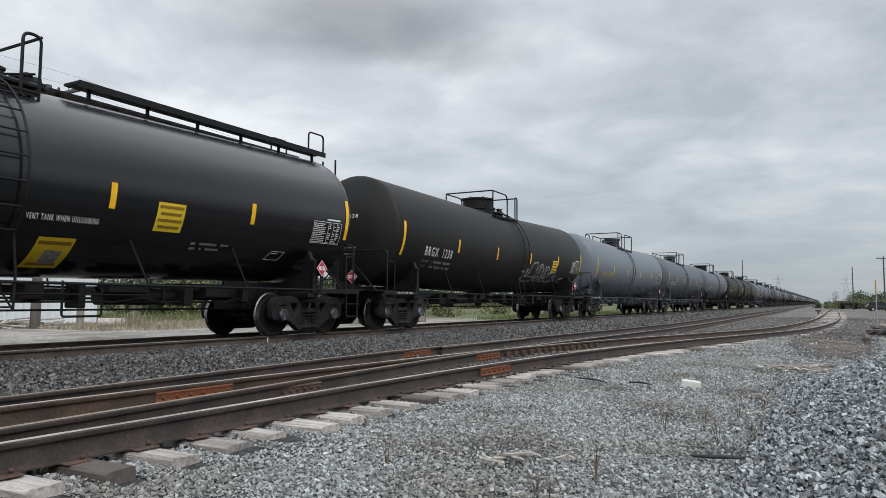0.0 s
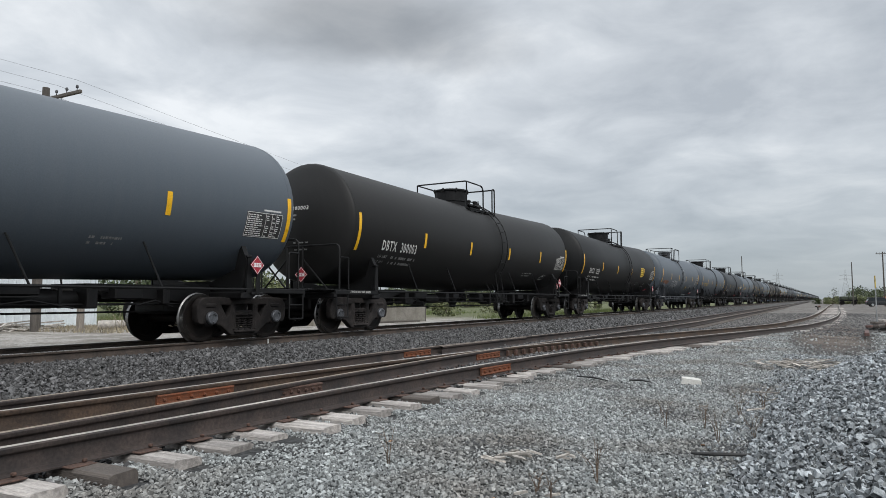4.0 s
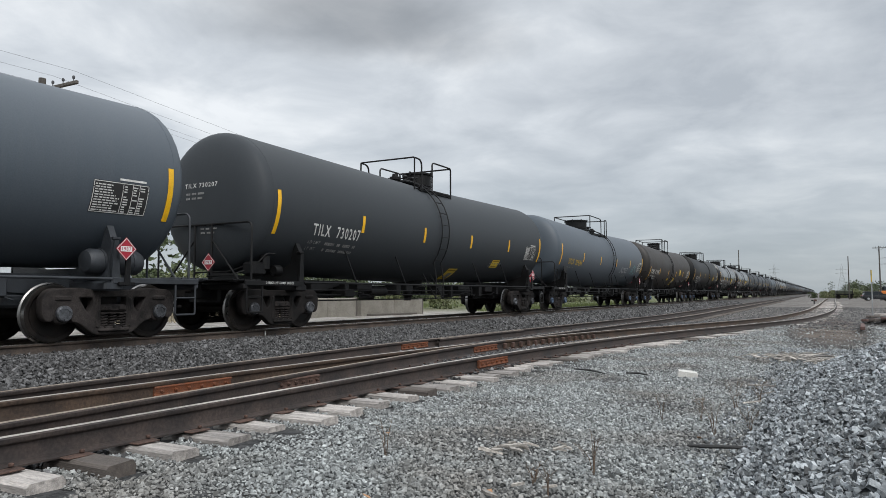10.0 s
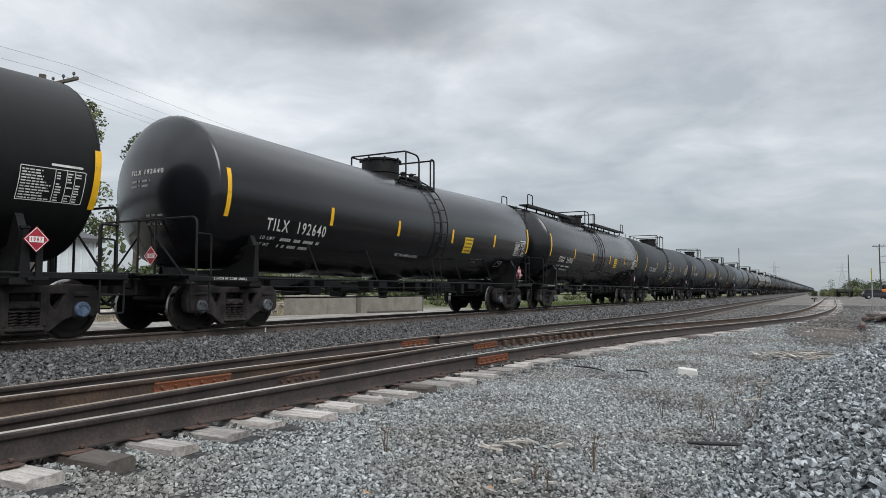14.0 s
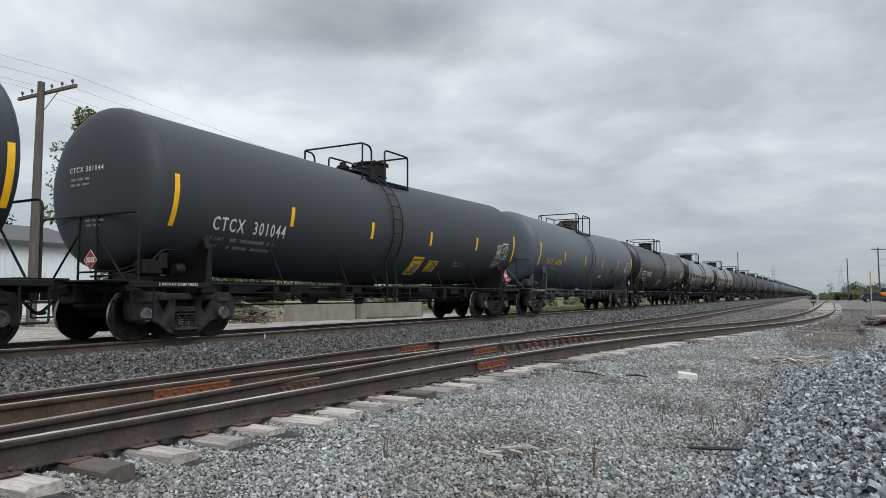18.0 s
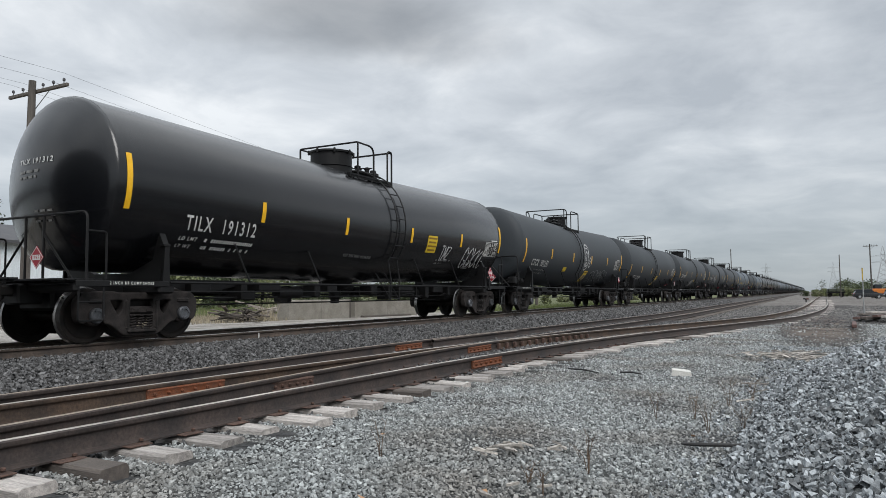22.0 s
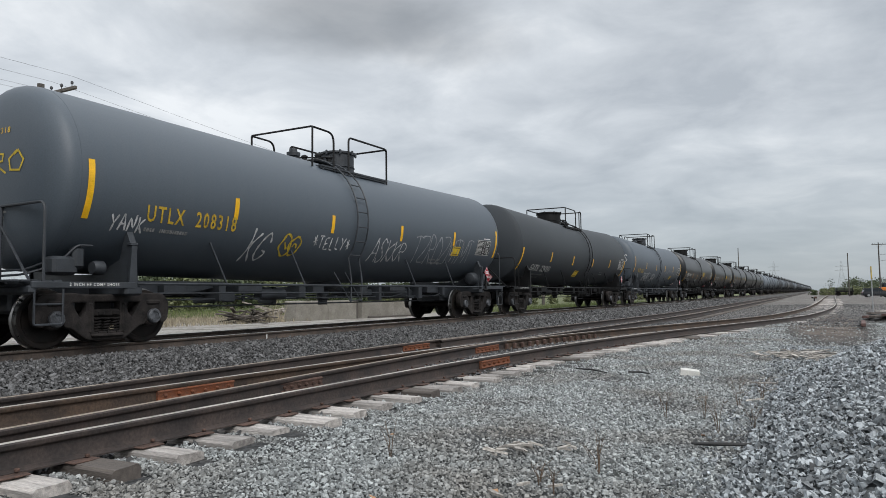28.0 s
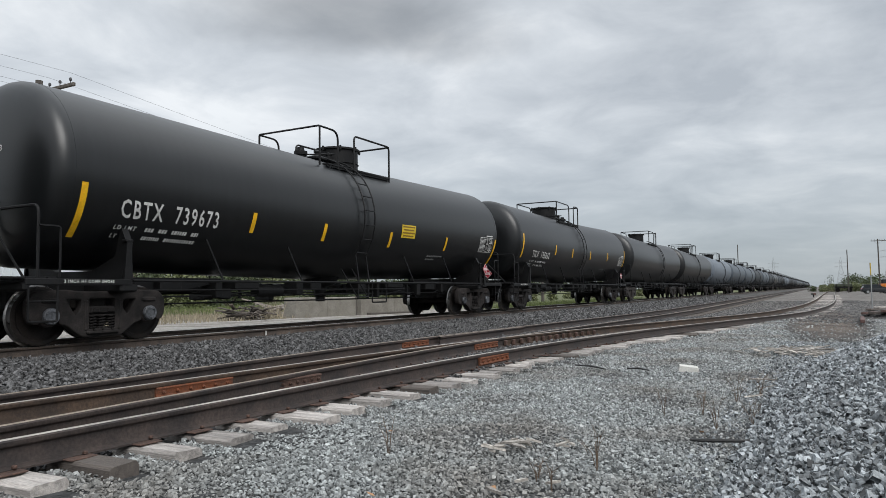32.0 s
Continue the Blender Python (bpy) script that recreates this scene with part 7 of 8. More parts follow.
def shrub(x, y, w, h, seed, material, label, count=900, size=0.13):
    r = random.Random(seed)
    s = tagged(new("shrub"), label, "shrub", "shrubs behind the tracks")
    s.location = (x, y, gz(x, y))
    g = Geo()
    blobs = []
    for i in range(7):
        a, q = r.uniform(0, 6.28), r.uniform(0.1, 0.5) * w
        e = (math.cos(a) * q, math.sin(a) * q, h * r.uniform(0.45, 0.85))
        g.tube([(0, 0, -0.05), (e[0] * 0.5, e[1] * 0.5, e[2] * 0.5), e], [0.05, 0.03, 0.01], 5)
        blobs.append((*e, w * r.uniform(0.16, 0.26), w * r.uniform(0.16, 0.26), h * r.uniform(0.18, 0.3)))
        blobs.append((e[0], e[1], h * 0.25, w * 0.22, w * 0.22, h * 0.25))
    part("stem", g, BARK, s)
    part("crown", leaves("crown", blobs, count, size, material, seed), None, s)


def white_shed():
    """Long low shed with ribbed white metal walls and a dark shallow roof."""
    s = tagged(new("metal_shed"), "long low shed with ribbed white metal walls and dark roof", "shed")
    x, y0, y1, z0, h = -29.0, -16.0, 20.0, 0.12, 3.3
    s.location = (x, 0, z0)
    n = 12
    wide = (y1 - y0) / n
    g = Geo()
    prof = [(0.0, 0.0)]
    for i in range(9):
        a = wide * i / 9
        prof += [(a + 0.02, 0.0), (a + 0.05, 0.03), (a + 0.09, 0.03), (a + 0.12, 0.0)]
    prof.append((wide - 0.004, 0.0))
    front = [(b, a) for a, b in prof]
    g.prism(front + [(-0.06, wide - 0.004), (-0.06, 0.0)], 0, h)
    me = g.mesh("wall_panel", SIDING)
    for i in range(n):
        part("wall_panel", me, None, s, at=pose(0, y0 + i * wide, 0))
    part("end_wall", Geo().prism([(-8.0, 0), (-0.07, 0), (-0.07, h), (-4.0, h + 1.0), (-8.0, h)], -0.1, 0, Matrix(((1, 0, 0, 0), (0, 0, 1, y1 - 0.004), (0, 1, 0, 0), (0, 0, 0, 1)))), SIDING, s)
    part("back_wall", Geo().box((-8.0, (y0 + y1) / 2, h / 2), (0.1, y1 - y0, h)), SIDING, s)
    g = Geo()
    g.prism([(0.35, h - 0.05), (0.35, h + 0.08), (-4.0, h + 1.15), (-8.4, h + 0.08), (-8.4, h - 0.05), (-4.0, h + 1.02)], y0 - 0.3, y1 + 0.3, Matrix(((1, 0, 0, 0), (0, 0, 1, 0), (0, 1, 0, 0), (0, 0, 0, 1))))
    part("roof", g, ROOF, s)
    part("corner_trim", Geo().box((0.03, y1 - 0.02, h / 2), (0.10, 0.10, h)), SIDING, s)
    part("wall_box", Geo().box((0.14, 14.6, 2.2), (0.2, 0.7, 0.35), bevel=0.03), GALV, s)


white_shed()


POLE_WOOD = mat("creosoted_pole_wood", (0.085, 0.075, 0.066), 0.85, vary=0.35, scale=4, fine=50, stretch=(4, 4, 0.4), bump=0.5, per_object=0.2)


def utility_pole(x, y, h, arm=2.6, lean=0.0, thick=1.0, label="weathered wooden utility pole with crossarm and insulators"):
    p = tagged(new("utility_pole"), label, "utility pole", "utility poles")
    p.matrix_basis = pose(x, y, gz(x, y), 0, lean, 0)
    part("post", Geo().tube([(0, 0, -0.3), (0, 0, h * 0.5), (0, 0, h)], [0.17 * thick, 0.15 * thick, 0.12 * thick], 12), POLE_WOOD, p)
    if arm:
        part("crossarm", Geo().box((0.1, 0.14, h - 0.35), (arm * 1.08, 0.10, 0.12), bevel=0.015), POLE_WOOD, p)
        for s in (-1, 1):
            part("brace", Geo().tube([(0.1 + s * 0.62, 0.16, h - 0.4), (0, 0.14, h - 0.95)], 0.018), GALV, p)
        for i in range(6):
            q = 0.1 - arm / 2 + 0.1 + (arm - 0.2) * i / 5
            if abs(q) < 0.12:
                continue
            part("insulator", Geo().lathe([(0.015, 0), (0.015, 0.08), (0.045, 0.09), (0.05, 0.15), (0.03, 0.19), (0.0, 0.2)], 10, Matrix.Translation((q, 0.14, h - 0.29))), WIRE, p)
    return p


utility_pole(-23.68, 14.12, 8.5, 3.1)
utility_pole(-24.6, 66.0, 6.0, 3.1)
for i in range(6):
    q = -23.68 + 0.1 - 1.45 + 2.9 * i / 5
    if i in (2, 4):
        continue
    g = Geo()
    d = q + 23.68
    for a, b in (((-24.6 + d, -40.9), (-23.68 + d, 14.26)), ((-23.68 + d, 14.26), (-24.6 + d, 66.1))):
        pts = []
        for j in range(13):
            t = j / 12
            pts.append((a[0] + (b[0] - a[0]) * t, a[1] + (b[1] - a[1]) * t, 8.62 - 1.2 * t * (1 - t) - (2.6 * t if b[1] > 60 else 0.0)))
        g.tube(pts, 0.0042, 4)
    thing("overhead_wire", g, WIRE, "thin dark overhead wire strung between utility poles", "wire", "overhead wires", at=pose(0, 0, 0.1))
utility_pole(-24.6, -41.0, 8.6, 3.1)

thing("timber_post", Geo().tube([(0, 0, -0.2), (0.01, 0, 0.5), (0, 0, 1.02)], [0.13, 0.125, 0.12], 10), WOOD_GREY, "short grey weathered timber post stump by the shed", "post", at=pose(-22.4, 14.9, gz(-22.4, 14.9)))
thing("cut_log", Geo().tube([(0, 0, 0), (0.5, 0.8, 0.02)], [0.17, 0.16], 14), WOOD_PALE, "short cut log with pale orange end lying on gravel", "log", at=pose(-23.6, 16.4, gz(-23.6, 16.4) + 0.16))


WOOD_DARK = mat("dark_weathered_wood", (0.085, 0.072, 0.062), 0.85, vary=0.4, scale=4, fine=50, bump=0.5, per_object=0.6)


def stick_pile(name, x, y, w, d, h, count, seed, material, label, long=(0.8, 2.0), thick=(0.03, 0.08), steep=18):
    r = random.Random(seed)
    p = tagged(new(name), label, "wood pile")
    p.location = (x, y, gz(x, y))
    for i in range(count):
        ln, th = r.uniform(*long), r.uniform(*thick)
        a = r.uniform(0, 3.14)
        cx, cy = r.gauss(0, 0.28) * w, r.gauss(0, 0.28) * d
        cz = max(th / 2, h * (1 - (cx / w) ** 2 * 3) * r.uniform(0, 1))
        tilt = r.uniform(-steep, steep)
        m = pose(cx, cy, cz + abs(math.sin(radians(tilt))) * ln * 0.3, 0, tilt, math.degrees(a))
        part("board", Geo().box((0, 0, 0), (ln, th * r.uniform(1, 3), th), bevel=0.006), material, p, at=m)


stick_pile("lumber_debris", -20.2, 20.6, 0.8, 1.7, 0.5, 46, 4, WOOD_DARK, "heap of broken grey lumber and branches on pale gravel", (0.5, 1.6), (0.02, 0.06))
stick_pile("board_pile", -25.3, 14.0, 2.0, 3.6, 0.22, 34, 5, WOOD_PALE, "low pile of pale boards and branches by the shed", (1.0, 2.6), (0.02, 0.05), 6)
stick_pile("lumber_debris", -22.8, 25.0, 1.4, 2.2, 0.5, 24, 6, WOOD_GREY, "scattered grey boards before the concrete wall", (0.8, 2.0))


def concrete_wall():
    w = tagged(new("concrete_wall"), "low stained concrete loading wall in two lengths", "wall")
    x, z0 = -20.0, 0.0
    w.location = (x, 0, z0)
    for y0, y1, h in ((22.95, 27.3, 1.02), (27.75, 33.6, 0.96)):
        k = 2
        for i in range(k):
            a, b = y0 + (y1 - y0) * i / k, y0 + (y1 - y0) * (i + 1) / k
            part("wall_block", Geo().box((0, (a + b) / 2, h / 2), (0.7, b - a - 0.02, h), bevel=0.03), CONCRETE, w)
    part("wall_post", Geo().box((0.1, 27.45, 0.45), (0.26, 0.26, 1.2), bevel=0.02), POLE_WOOD, w)
    part("end_post", Geo().box((0.1, 33.8, 0.45), (0.24, 0.24, 1.15), bevel=0.02), POLE_WOOD, w)
    part("kerb_beam", Geo().box((0.6, 30.2, 0.14), (0.25, 4.4, 0.22), bevel=0.02), POLE_WOOD, w)


concrete_wall()
_q = random.Random(21)
for i in range(26):
    y = 16 + i * 5.2 + _q.uniform(-1.5, 1.5)
    x = -46 - 0.10 * y + _q.uniform(-4, 4)
    shrub(x, y, _q.uniform(5, 8), _q.uniform(2.6, 4.4), 100 + i, LEAF if _q.random() < 0.75 else LEAF_PALE, "dense wild green shrub behind the tracks", 3200, 0.17)
for i in range(10):
    y = 40 + i * 9 + _q.uniform(-3, 3)
    shrub(-24 - 0.03 * y + _q.uniform(-2, 2), y, _q.uniform(1.6, 3.0), _q.uniform(0.8, 1.5), 160 + i, LEAF_PALE, "low yellow-green roadside shrub in the grass", 700, 0.12)
tree(-50, 33, 15.5, 5.0, 1, LEAF_PALE, "tall thin tree with fresh green leaves", True)
tree(-53, 40.5, 14.5, 5.5, 2, LEAF, "tall open tree with dark green leaves", True)
tree(-56, 28.0, 12.0, 5.5, 3, LEAF, "tall open tree with dark green leaves", True)


def grass(name, boxes, count, h, material, label, seed):
    r = np.random.default_rng(seed)
    v = []
    per = count // len(boxes)
    for x0, x1, y0, y1 in boxes:
        x, y = r.uniform(x0, x1, per), r.uniform(y0, y1, per)
        z = ground_z(x, y)
        a = r.uniform(0, 6.28, per)
        hh = h * r.uniform(0.4, 1.3, per)
        wd = 0.012 + 0.01 * r.random(per)
        lx, ly = r.normal(0, 0.25, per) * hh, r.normal(0, 0.25, per) * hh
        v.append(np.stack([np.stack([x - np.cos(a) * wd, y - np.sin(a) * wd, z - 0.02], -1), np.stack([x + np.cos(a) * wd, y + np.sin(a) * wd, z - 0.02], -1),
                           np.stack([x + lx, y + ly, z + hh], -1)], 1))
    v = np.concatenate(v).reshape(-1, 3)
    me = bpy.data.meshes.new(name)
    me.from_pydata(v.tolist(), [], np.arange(len(v)).reshape(-1, 3).tolist())
    me.materials.append(material)
    tagged(new(name, me), label, "grass", kind="stuff")


grass("dry_grass", [(-27, -19.5, 14, 24), (-40, -26, 20, 40)], 9000, 0.16, DRY_GRASS, "dry straw-coloured grass behind the main track", 3)
grass("green_grass", [(-20, -15, 40, 75), (-44, -28, 22, 60)], 16000, 0.35, GREEN_GRASS, "rough green grass beyond the main track", 4)
grass("dead_weeds", [(-23.2, -22.2, 16.8, 17.6), (-20.4, -19.8, 21.5, 22.6)], 160, 0.9, DRY_GRASS, "dead weed stalks standing by the shed", 5)

# ---------------------------------------------------------------- yard, near
r_ = random.Random(8)
chunk = Geo().prism([(-0.17, -0.10), (0.16, -0.12), (0.19, 0.05), (0.1, 0.12), (-0.15, 0.1)], -0.04, 0.05)
chunk.v = [(x * (1.0 if z < 0 else 0.86), y * (1.0 if z < 0 else 0.85), z + 0.01 * math.sin(x * 30)) for x, y, z in chunk.v]
thing("concrete_chunk", chunk, mat("pale_concrete", (0.52, 0.51, 0.48), 0.85, vary=0.12, scale=6, bump=0.4), "pale broken concrete chunk lying on gravel", "rubble", at=pose(-1.69, 10.2, gz(-1.69, 10.2) + 0.045, 4, 3, 20) @ Matrix.Scale(0.85, 4))


def splinters(x, y, count, spread, ln, seed, label):
    r = random.Random(seed)
    s = tagged(new("wood_splinters"), label, "wood scraps", "wood scraps on the gravel")
    s.location = (x, y, gz(x, y) + 0.04)
    for i in range(count):
        k = r.uniform(*ln)
        w = r.uniform(0.006, 0.02) * (1.0 if ln[1] < 0.4 else 1.6)
        g = Geo().prism([(-k / 2, -w * 0.3), (-k * 0.1, -w), (k / 2, -w * 0.2), (k * 0.4, w * 0.5), (-k * 0.3, w)], -0.006, 0.008)
        part("splinter", g, WOOD_PALE, s, at=pose(r.gauss(0, spread), r.gauss(0, spread), r.uniform(0, 0.03) + (0.07 if ln[1] > 0.4 else 0.01) * r.random(), r.uniform(-16, 16), r.uniform(-16, 16), r.uniform(-60, 60)))


splinters(-1.97, 4.53, 12, 0.10, (0.06, 0.22), 2, "pale splintered wood scraps lying on gravel")
splinters(-1.62, 4.75, 4, 0.08, (0.06, 0.14), 12, "pale splintered wood scraps lying on gravel")
splinters(-0.35, 13.6, 80, 0.42, (0.10, 0.46), 3, "scattered heap of pale splintered wood")
splinters(0.05, 12.6, 16, 0.35, (0.15, 0.5), 4, "scattered pale wood splinters near the heap")
splinters(-0.85, 8.3, 5, 0.3, (0.1, 0.35), 5, "few thin pale wood splinters on gravel")
splinters(-1.45, 3.45, 6, 0.2, (0.05, 0.13), 6, "few thin pale wood splinters on gravel")
thing("dark_stick", Geo().tube([(-0.21, 0.02, 0.02), (-0.12, 0.0, 0.02), (0.0, -0.01, 0.022), (0.12, 0.0, 0.02), (0.22, 0.03, 0.02)], [0.008, 0.014, 0.014, 0.012, 0.008], 8), mat("black_wood", (0.03, 0.03, 0.03), 0.7, vary=0.3), "dark curved stick lying on gravel", "stick", at=pose(-0.66, 5.2, gz(-0.66, 5.2) + 0.055, 0, -3, 6))
for x, y, a, ln in ((-3.0, 9.9, -35, 0.7), (-2.3, 9.85, -20, 0.35)):
    thing("dark_stick", Geo().tube([(-ln / 2, 0, 0), (0, 0.03, 0.01), (ln / 2, 0, 0)], [0.01, 0.015, 0.008], 6), mat("black_wood", (0.03, 0.03, 0.03)), "dark thin stick lying on gravel", "stick", at=pose(x, y, gz(x, y) + 0.05, 0, 0, a))


def weed(x, y, h, seed):
    r = random.Random(seed)
    g = Geo()
    for i in range(r.randrange(3, 6)):
        a, q = r.uniform(0, 6.28), r.uniform(0.1, 0.35) * h
        e = (math.cos(a) * q, math.sin(a) * q, h * r.uniform(0.6, 1.0))
        g.tube([(0, 0, -0.02), (e[0] * 0.3, e[1] * 0.3, e[2] * 0.55), e], [0.0035, 0.0025, 0.0012], 4)
        for j in range(3):
            t = r.uniform(0.4, 0.95)
            b = (e[0] * t, e[1] * t, e[2] * t)
            g.tube([b, (b[0] + r.uniform(-0.05, 0.05), b[1] + r.uniform(-0.05, 0.05), b[2] + r.uniform(0.02, 0.06))], [0.0018, 0.001], 3)
    thing("dry_weed", g, mat("dry_weed_stem", (0.12, 0.085, 0.06), 0.9, vary=0.3), "thin dry brown weed growing in gravel", "weed", "dry weeds", at=pose(x, y, gz(x, y)))


for i, (x, y, h) in enumerate(((-1.28, 4.3, 0.30), (-2.62, 4.0, 0.32), (-0.98, 6.6, 0.30), (-0.78, 7.4, 0.34), (-0.78, 5.9, 0.34), (-0.55, 6.2, 0.32), (-1.28, 6.4, 0.28), (-1.5, 3.85, 0.16), (-0.6, 7.9, 0.3), (-1.36, 3.7, 0.2))):
    weed(x, y, h, 30 + i)
r2 = random.Random(77)
ln_mat = mat("fallen_leaf", (0.3, 0.17, 0.09), 0.85, vary=0.3)
for x, y in ((-1.62, 3.5), (-2.15, 3.1), (-1.0, 3.4), (-3.0, 4.6), (-0.85, 5.6)):
    thing("fallen_leaf", Geo().prism([(-0.03, 0), (0, -0.018), (0.03, 0.004), (0, 0.02)], 0, 0.002), ln_mat, "small dead brown leaf on gravel", "leaf", "fallen leaves", at=pose(x, y, gz(x, y) + 0.05, r2.uniform(-20, 20), r2.uniform(-20, 20), r2.uniform(0, 360)))

# ---------------------------------------------------------------- yard, far
RED_RUST = mat("red_rusted_steel", (0.10, 0.058, 0.05), 0.8, vary=0.3, scale=3, bump=0.3)
pile = tagged(new("scrap_rail_pile"), "loose pile of rusty scrap rails and old ties", "scrap pile")
pile.location = (2.25, 29.0, gz(2.25, 29.0))
for x, y, ln, a, m, z, wide in ((-0.98, 1.0, 8.5, 87.6, RED_RUST, 0.10, 0.14), (-0.25, 9.6, 6.4, 82, RED_RUST, 0.12, 0.2), (0.10, 9.2, 6.8, 81, TIE_DARK, 0.14, 0.24), (0.48, 9.5, 6.5, 82, RED_RUST, 0.22, 0.2),
                                (0.85, 9.0, 6.9, 81, TIE_WOOD, 0.20, 0.24), (1.25, 9.8, 6.6, 83, RED_RUST, 0.24, 0.2), (1.65, 9.4, 6.4, 80, TIE_DARK, 0.16, 0.24), (0.6, 10.4, 6.2, 76, TIE_WOOD, 0.36, 0.22),
                                (1.4, 10.0, 6.0, 86, RED_RUST, 0.38, 0.16), (0.35, 16.5, 6.0, 80, TIE_DARK, 0.14, 0.24)):
    part("old_beam", Geo().box((0, 0, 0), (ln, wide, 0.11), bevel=0.015), m, pile, at=pose(x, y, z, 0, 1, a))
post = tagged(new("marker_post"), "thin grey steel post with yellow painted top", "post")
post.location = (2.62, 49.0, gz(2.62, 49.0))
part("shaft", Geo().tube([(0, 0, -0.2), (0, 0, 2.0)], 0.032, 10), GALV, post)
part("yellow_top", Geo().tube([(0, 0, 2.0), (0, 0, 2.75)], 0.036, 10), mat("faded_yellow_paint", (0.42, 0.30, 0.05), 0.6, vary=0.3), post)


def suv(x, y, turn, colour, label):
    """Parked estate car: lofted body, glass, wheels with rims, lamps."""
    c = tagged(new("parked_car"), label, "car", "parked cars")
    c.matrix_basis = pose(x, y, gz(x, y), 0, 0, turn)
    g = Geo()
    sec = [(-2.35, 0.45, 0.80, 0.80), (-2.2, 0.32, 1.0, 0.86), (-1.2, 0.28, 1.02, 0.9), (0.0, 0.28, 1.0, 0.9), (1.3, 0.28, 0.98, 0.9), (2.1, 0.32, 0.86, 0.84), (2.35, 0.45, 0.70, 0.74)]
    for xx, z0, z1, w in sec:
        g.v += [(xx, -w, z0), (xx, -w - 0.03, (z0 + z1) / 2), (xx, -w + 0.05, z1), (xx, w - 0.05, z1), (xx, w + 0.03, (z0 + z1) / 2), (xx, w, z0)]
    for i in range(len(sec) - 1):
        for j in range(6):
            g.f.append((i * 6 + j, (i + 1) * 6 + j, (i + 1) * 6 + (j + 1) % 6, i * 6 + (j + 1) % 6))
    g.f += [tuple(range(6)), tuple(range(41, 35, -1))]
    g.mi = [0] * len(g.f)
    part("body", g, colour, c)
    glass = mat("car_glass", (0.02, 0.025, 0.03), 0.08, vary=0.05, bump=0)
    g = Geo()
    g.prism([(-2.2, 1.0), (-1.9, 1.55), (0.35, 1.58), (1.15, 1.0)], -0.74, 0.74, Matrix(((1, 0, 0, 0), (0, 0, 1, 0), (0, 1, 0, 0), (0, 0, 0, 1))))
    part("cabin_glass", g, glass, c)
    part("roof", Geo().box((-0.8, 0, 1.62), (2.5, 1.42, 0.08), bevel=0.04), colour, c)
    for q in (-2.0, -0.9, 0.15):
        for s in (-1, 1):
            part("pillar", Geo().box((q, s * 0.745, 1.3), (0.10, 0.03, 0.62), Matrix.Identity(4)), colour, c)
    tyre = mat("tyre", (0.02, 0.02, 0.02), 0.85, vary=0.2)
    for q in (-1.45, 1.45):
        for s in (-1, 1):
            w = part("wheel", Geo().lathe([(0.2, -0.11), (0.34, -0.1), (0.35, 0.0), (0.34, 0.1), (0.2, 0.11)], 20, Matrix.Rotation(radians(90), 4, "X")), tyre, c, at=pose(q, s * 0.80, 0.35))
            part("rim", Geo().lathe([(0.05, -0.115), (0.21, -0.112), (0.21, 0.112), (0.05, 0.115)], 14, Matrix.Rotation(radians(90), 4, "X")), GALV, w)
    for s in (-1, 1):
        part("headlight", Geo().box((2.22, s * 0.62, 0.72), (0.2, 0.3, 0.14), bevel=0.03), PLACARD_WHITE, c)
        part("tail_light", Geo().box((-2.28, s * 0.70, 0.85), (0.12, 0.16, 0.25), bevel=0.03), PLACARD_RED, c)


CAR_BLACK = mat("black_car_paint", (0.008, 0.009, 0.011), 0.3, vary=0.05, bump=0, coat=0.15)
CAR_DARK = mat("dark_blue_car_paint", (0.018, 0.024, 0.034), 0.3, vary=0.05, bump=0, coat=0.15)
suv(8.45, 144, 8, CAR_BLACK, "black parked estate car with dark windows")
suv(13.6, 150, 14, CAR_DARK, "dark blue parked estate car beside another")
truck = tagged(new("red_trailer"), "dark red box trailer parked in the yard", "trailer")
truck.matrix_basis = pose(13.2, 112, gz(13.2, 112), 0, 0, 8)
part("box", Geo().box((0, 0, 1.9), (5.5, 2.3, 2.4), bevel=0.04), mat("dark_red_paint", (0.13, 0.02, 0.025), 0.5, vary=0.2), truck)
for q in (-1.2, -0.2):
    part("wheel", Geo().lathe([(0.2, -1.15), (0.42, -1.14), (0.42, 1.14), (0.2, 1.15)], 18, Matrix.Rotation(radians(90), 4, "X")), mat("tyre", (0.02, 0.02, 0.02)), truck, at=pose(q, 0, 0.42))
part("bumper", Geo().box((-2.75, 0, 0.75), (0.1, 2.2, 0.2), bevel=0.02), GALV, truck)
orange = tagged(new("orange_loader"), "orange yard loader standing among parked cars", "loader")
orange.matrix_basis = pose(11.9, 165, gz(11.9, 165), 0, 0, 10)
part("body", Geo().box((0, 0, 1.3), (3.6, 1.8, 1.0), bevel=0.15), mat("orange_paint", (0.5, 0.15, 0.02), 0.5, vary=0.15), orange)
part("cab", Geo().box((-0.6, 0, 2.2), (1.3, 1.4, 1.0), bevel=0.1), mat("car_glass", (0.02, 0.025, 0.03)), orange)
for q in (-1.2, 1.2):
    part("wheel", Geo().lathe([(0.2, -0.95), (0.6, -0.94), (0.6, 0.94), (0.2, 0.95)], 18, Matrix.Rotation(radians(90), 4, "X")), mat("tyre", (0.02, 0.02, 0.02)), orange, at=pose(q, 0, 0.6))
cart = tagged(new("rail_wagon"), "low dark flat rail wagon with stakes in the yard", "wagon")
cart.matrix_basis = pose(3.95, 166, gz(3.95, 166) + 0.05, 0, 0, 6)
part("deck", Geo().box((0, 0, 0.95), (3.2, 2.4, 0.3), bevel=0.03), FRAME_BLACK, cart)
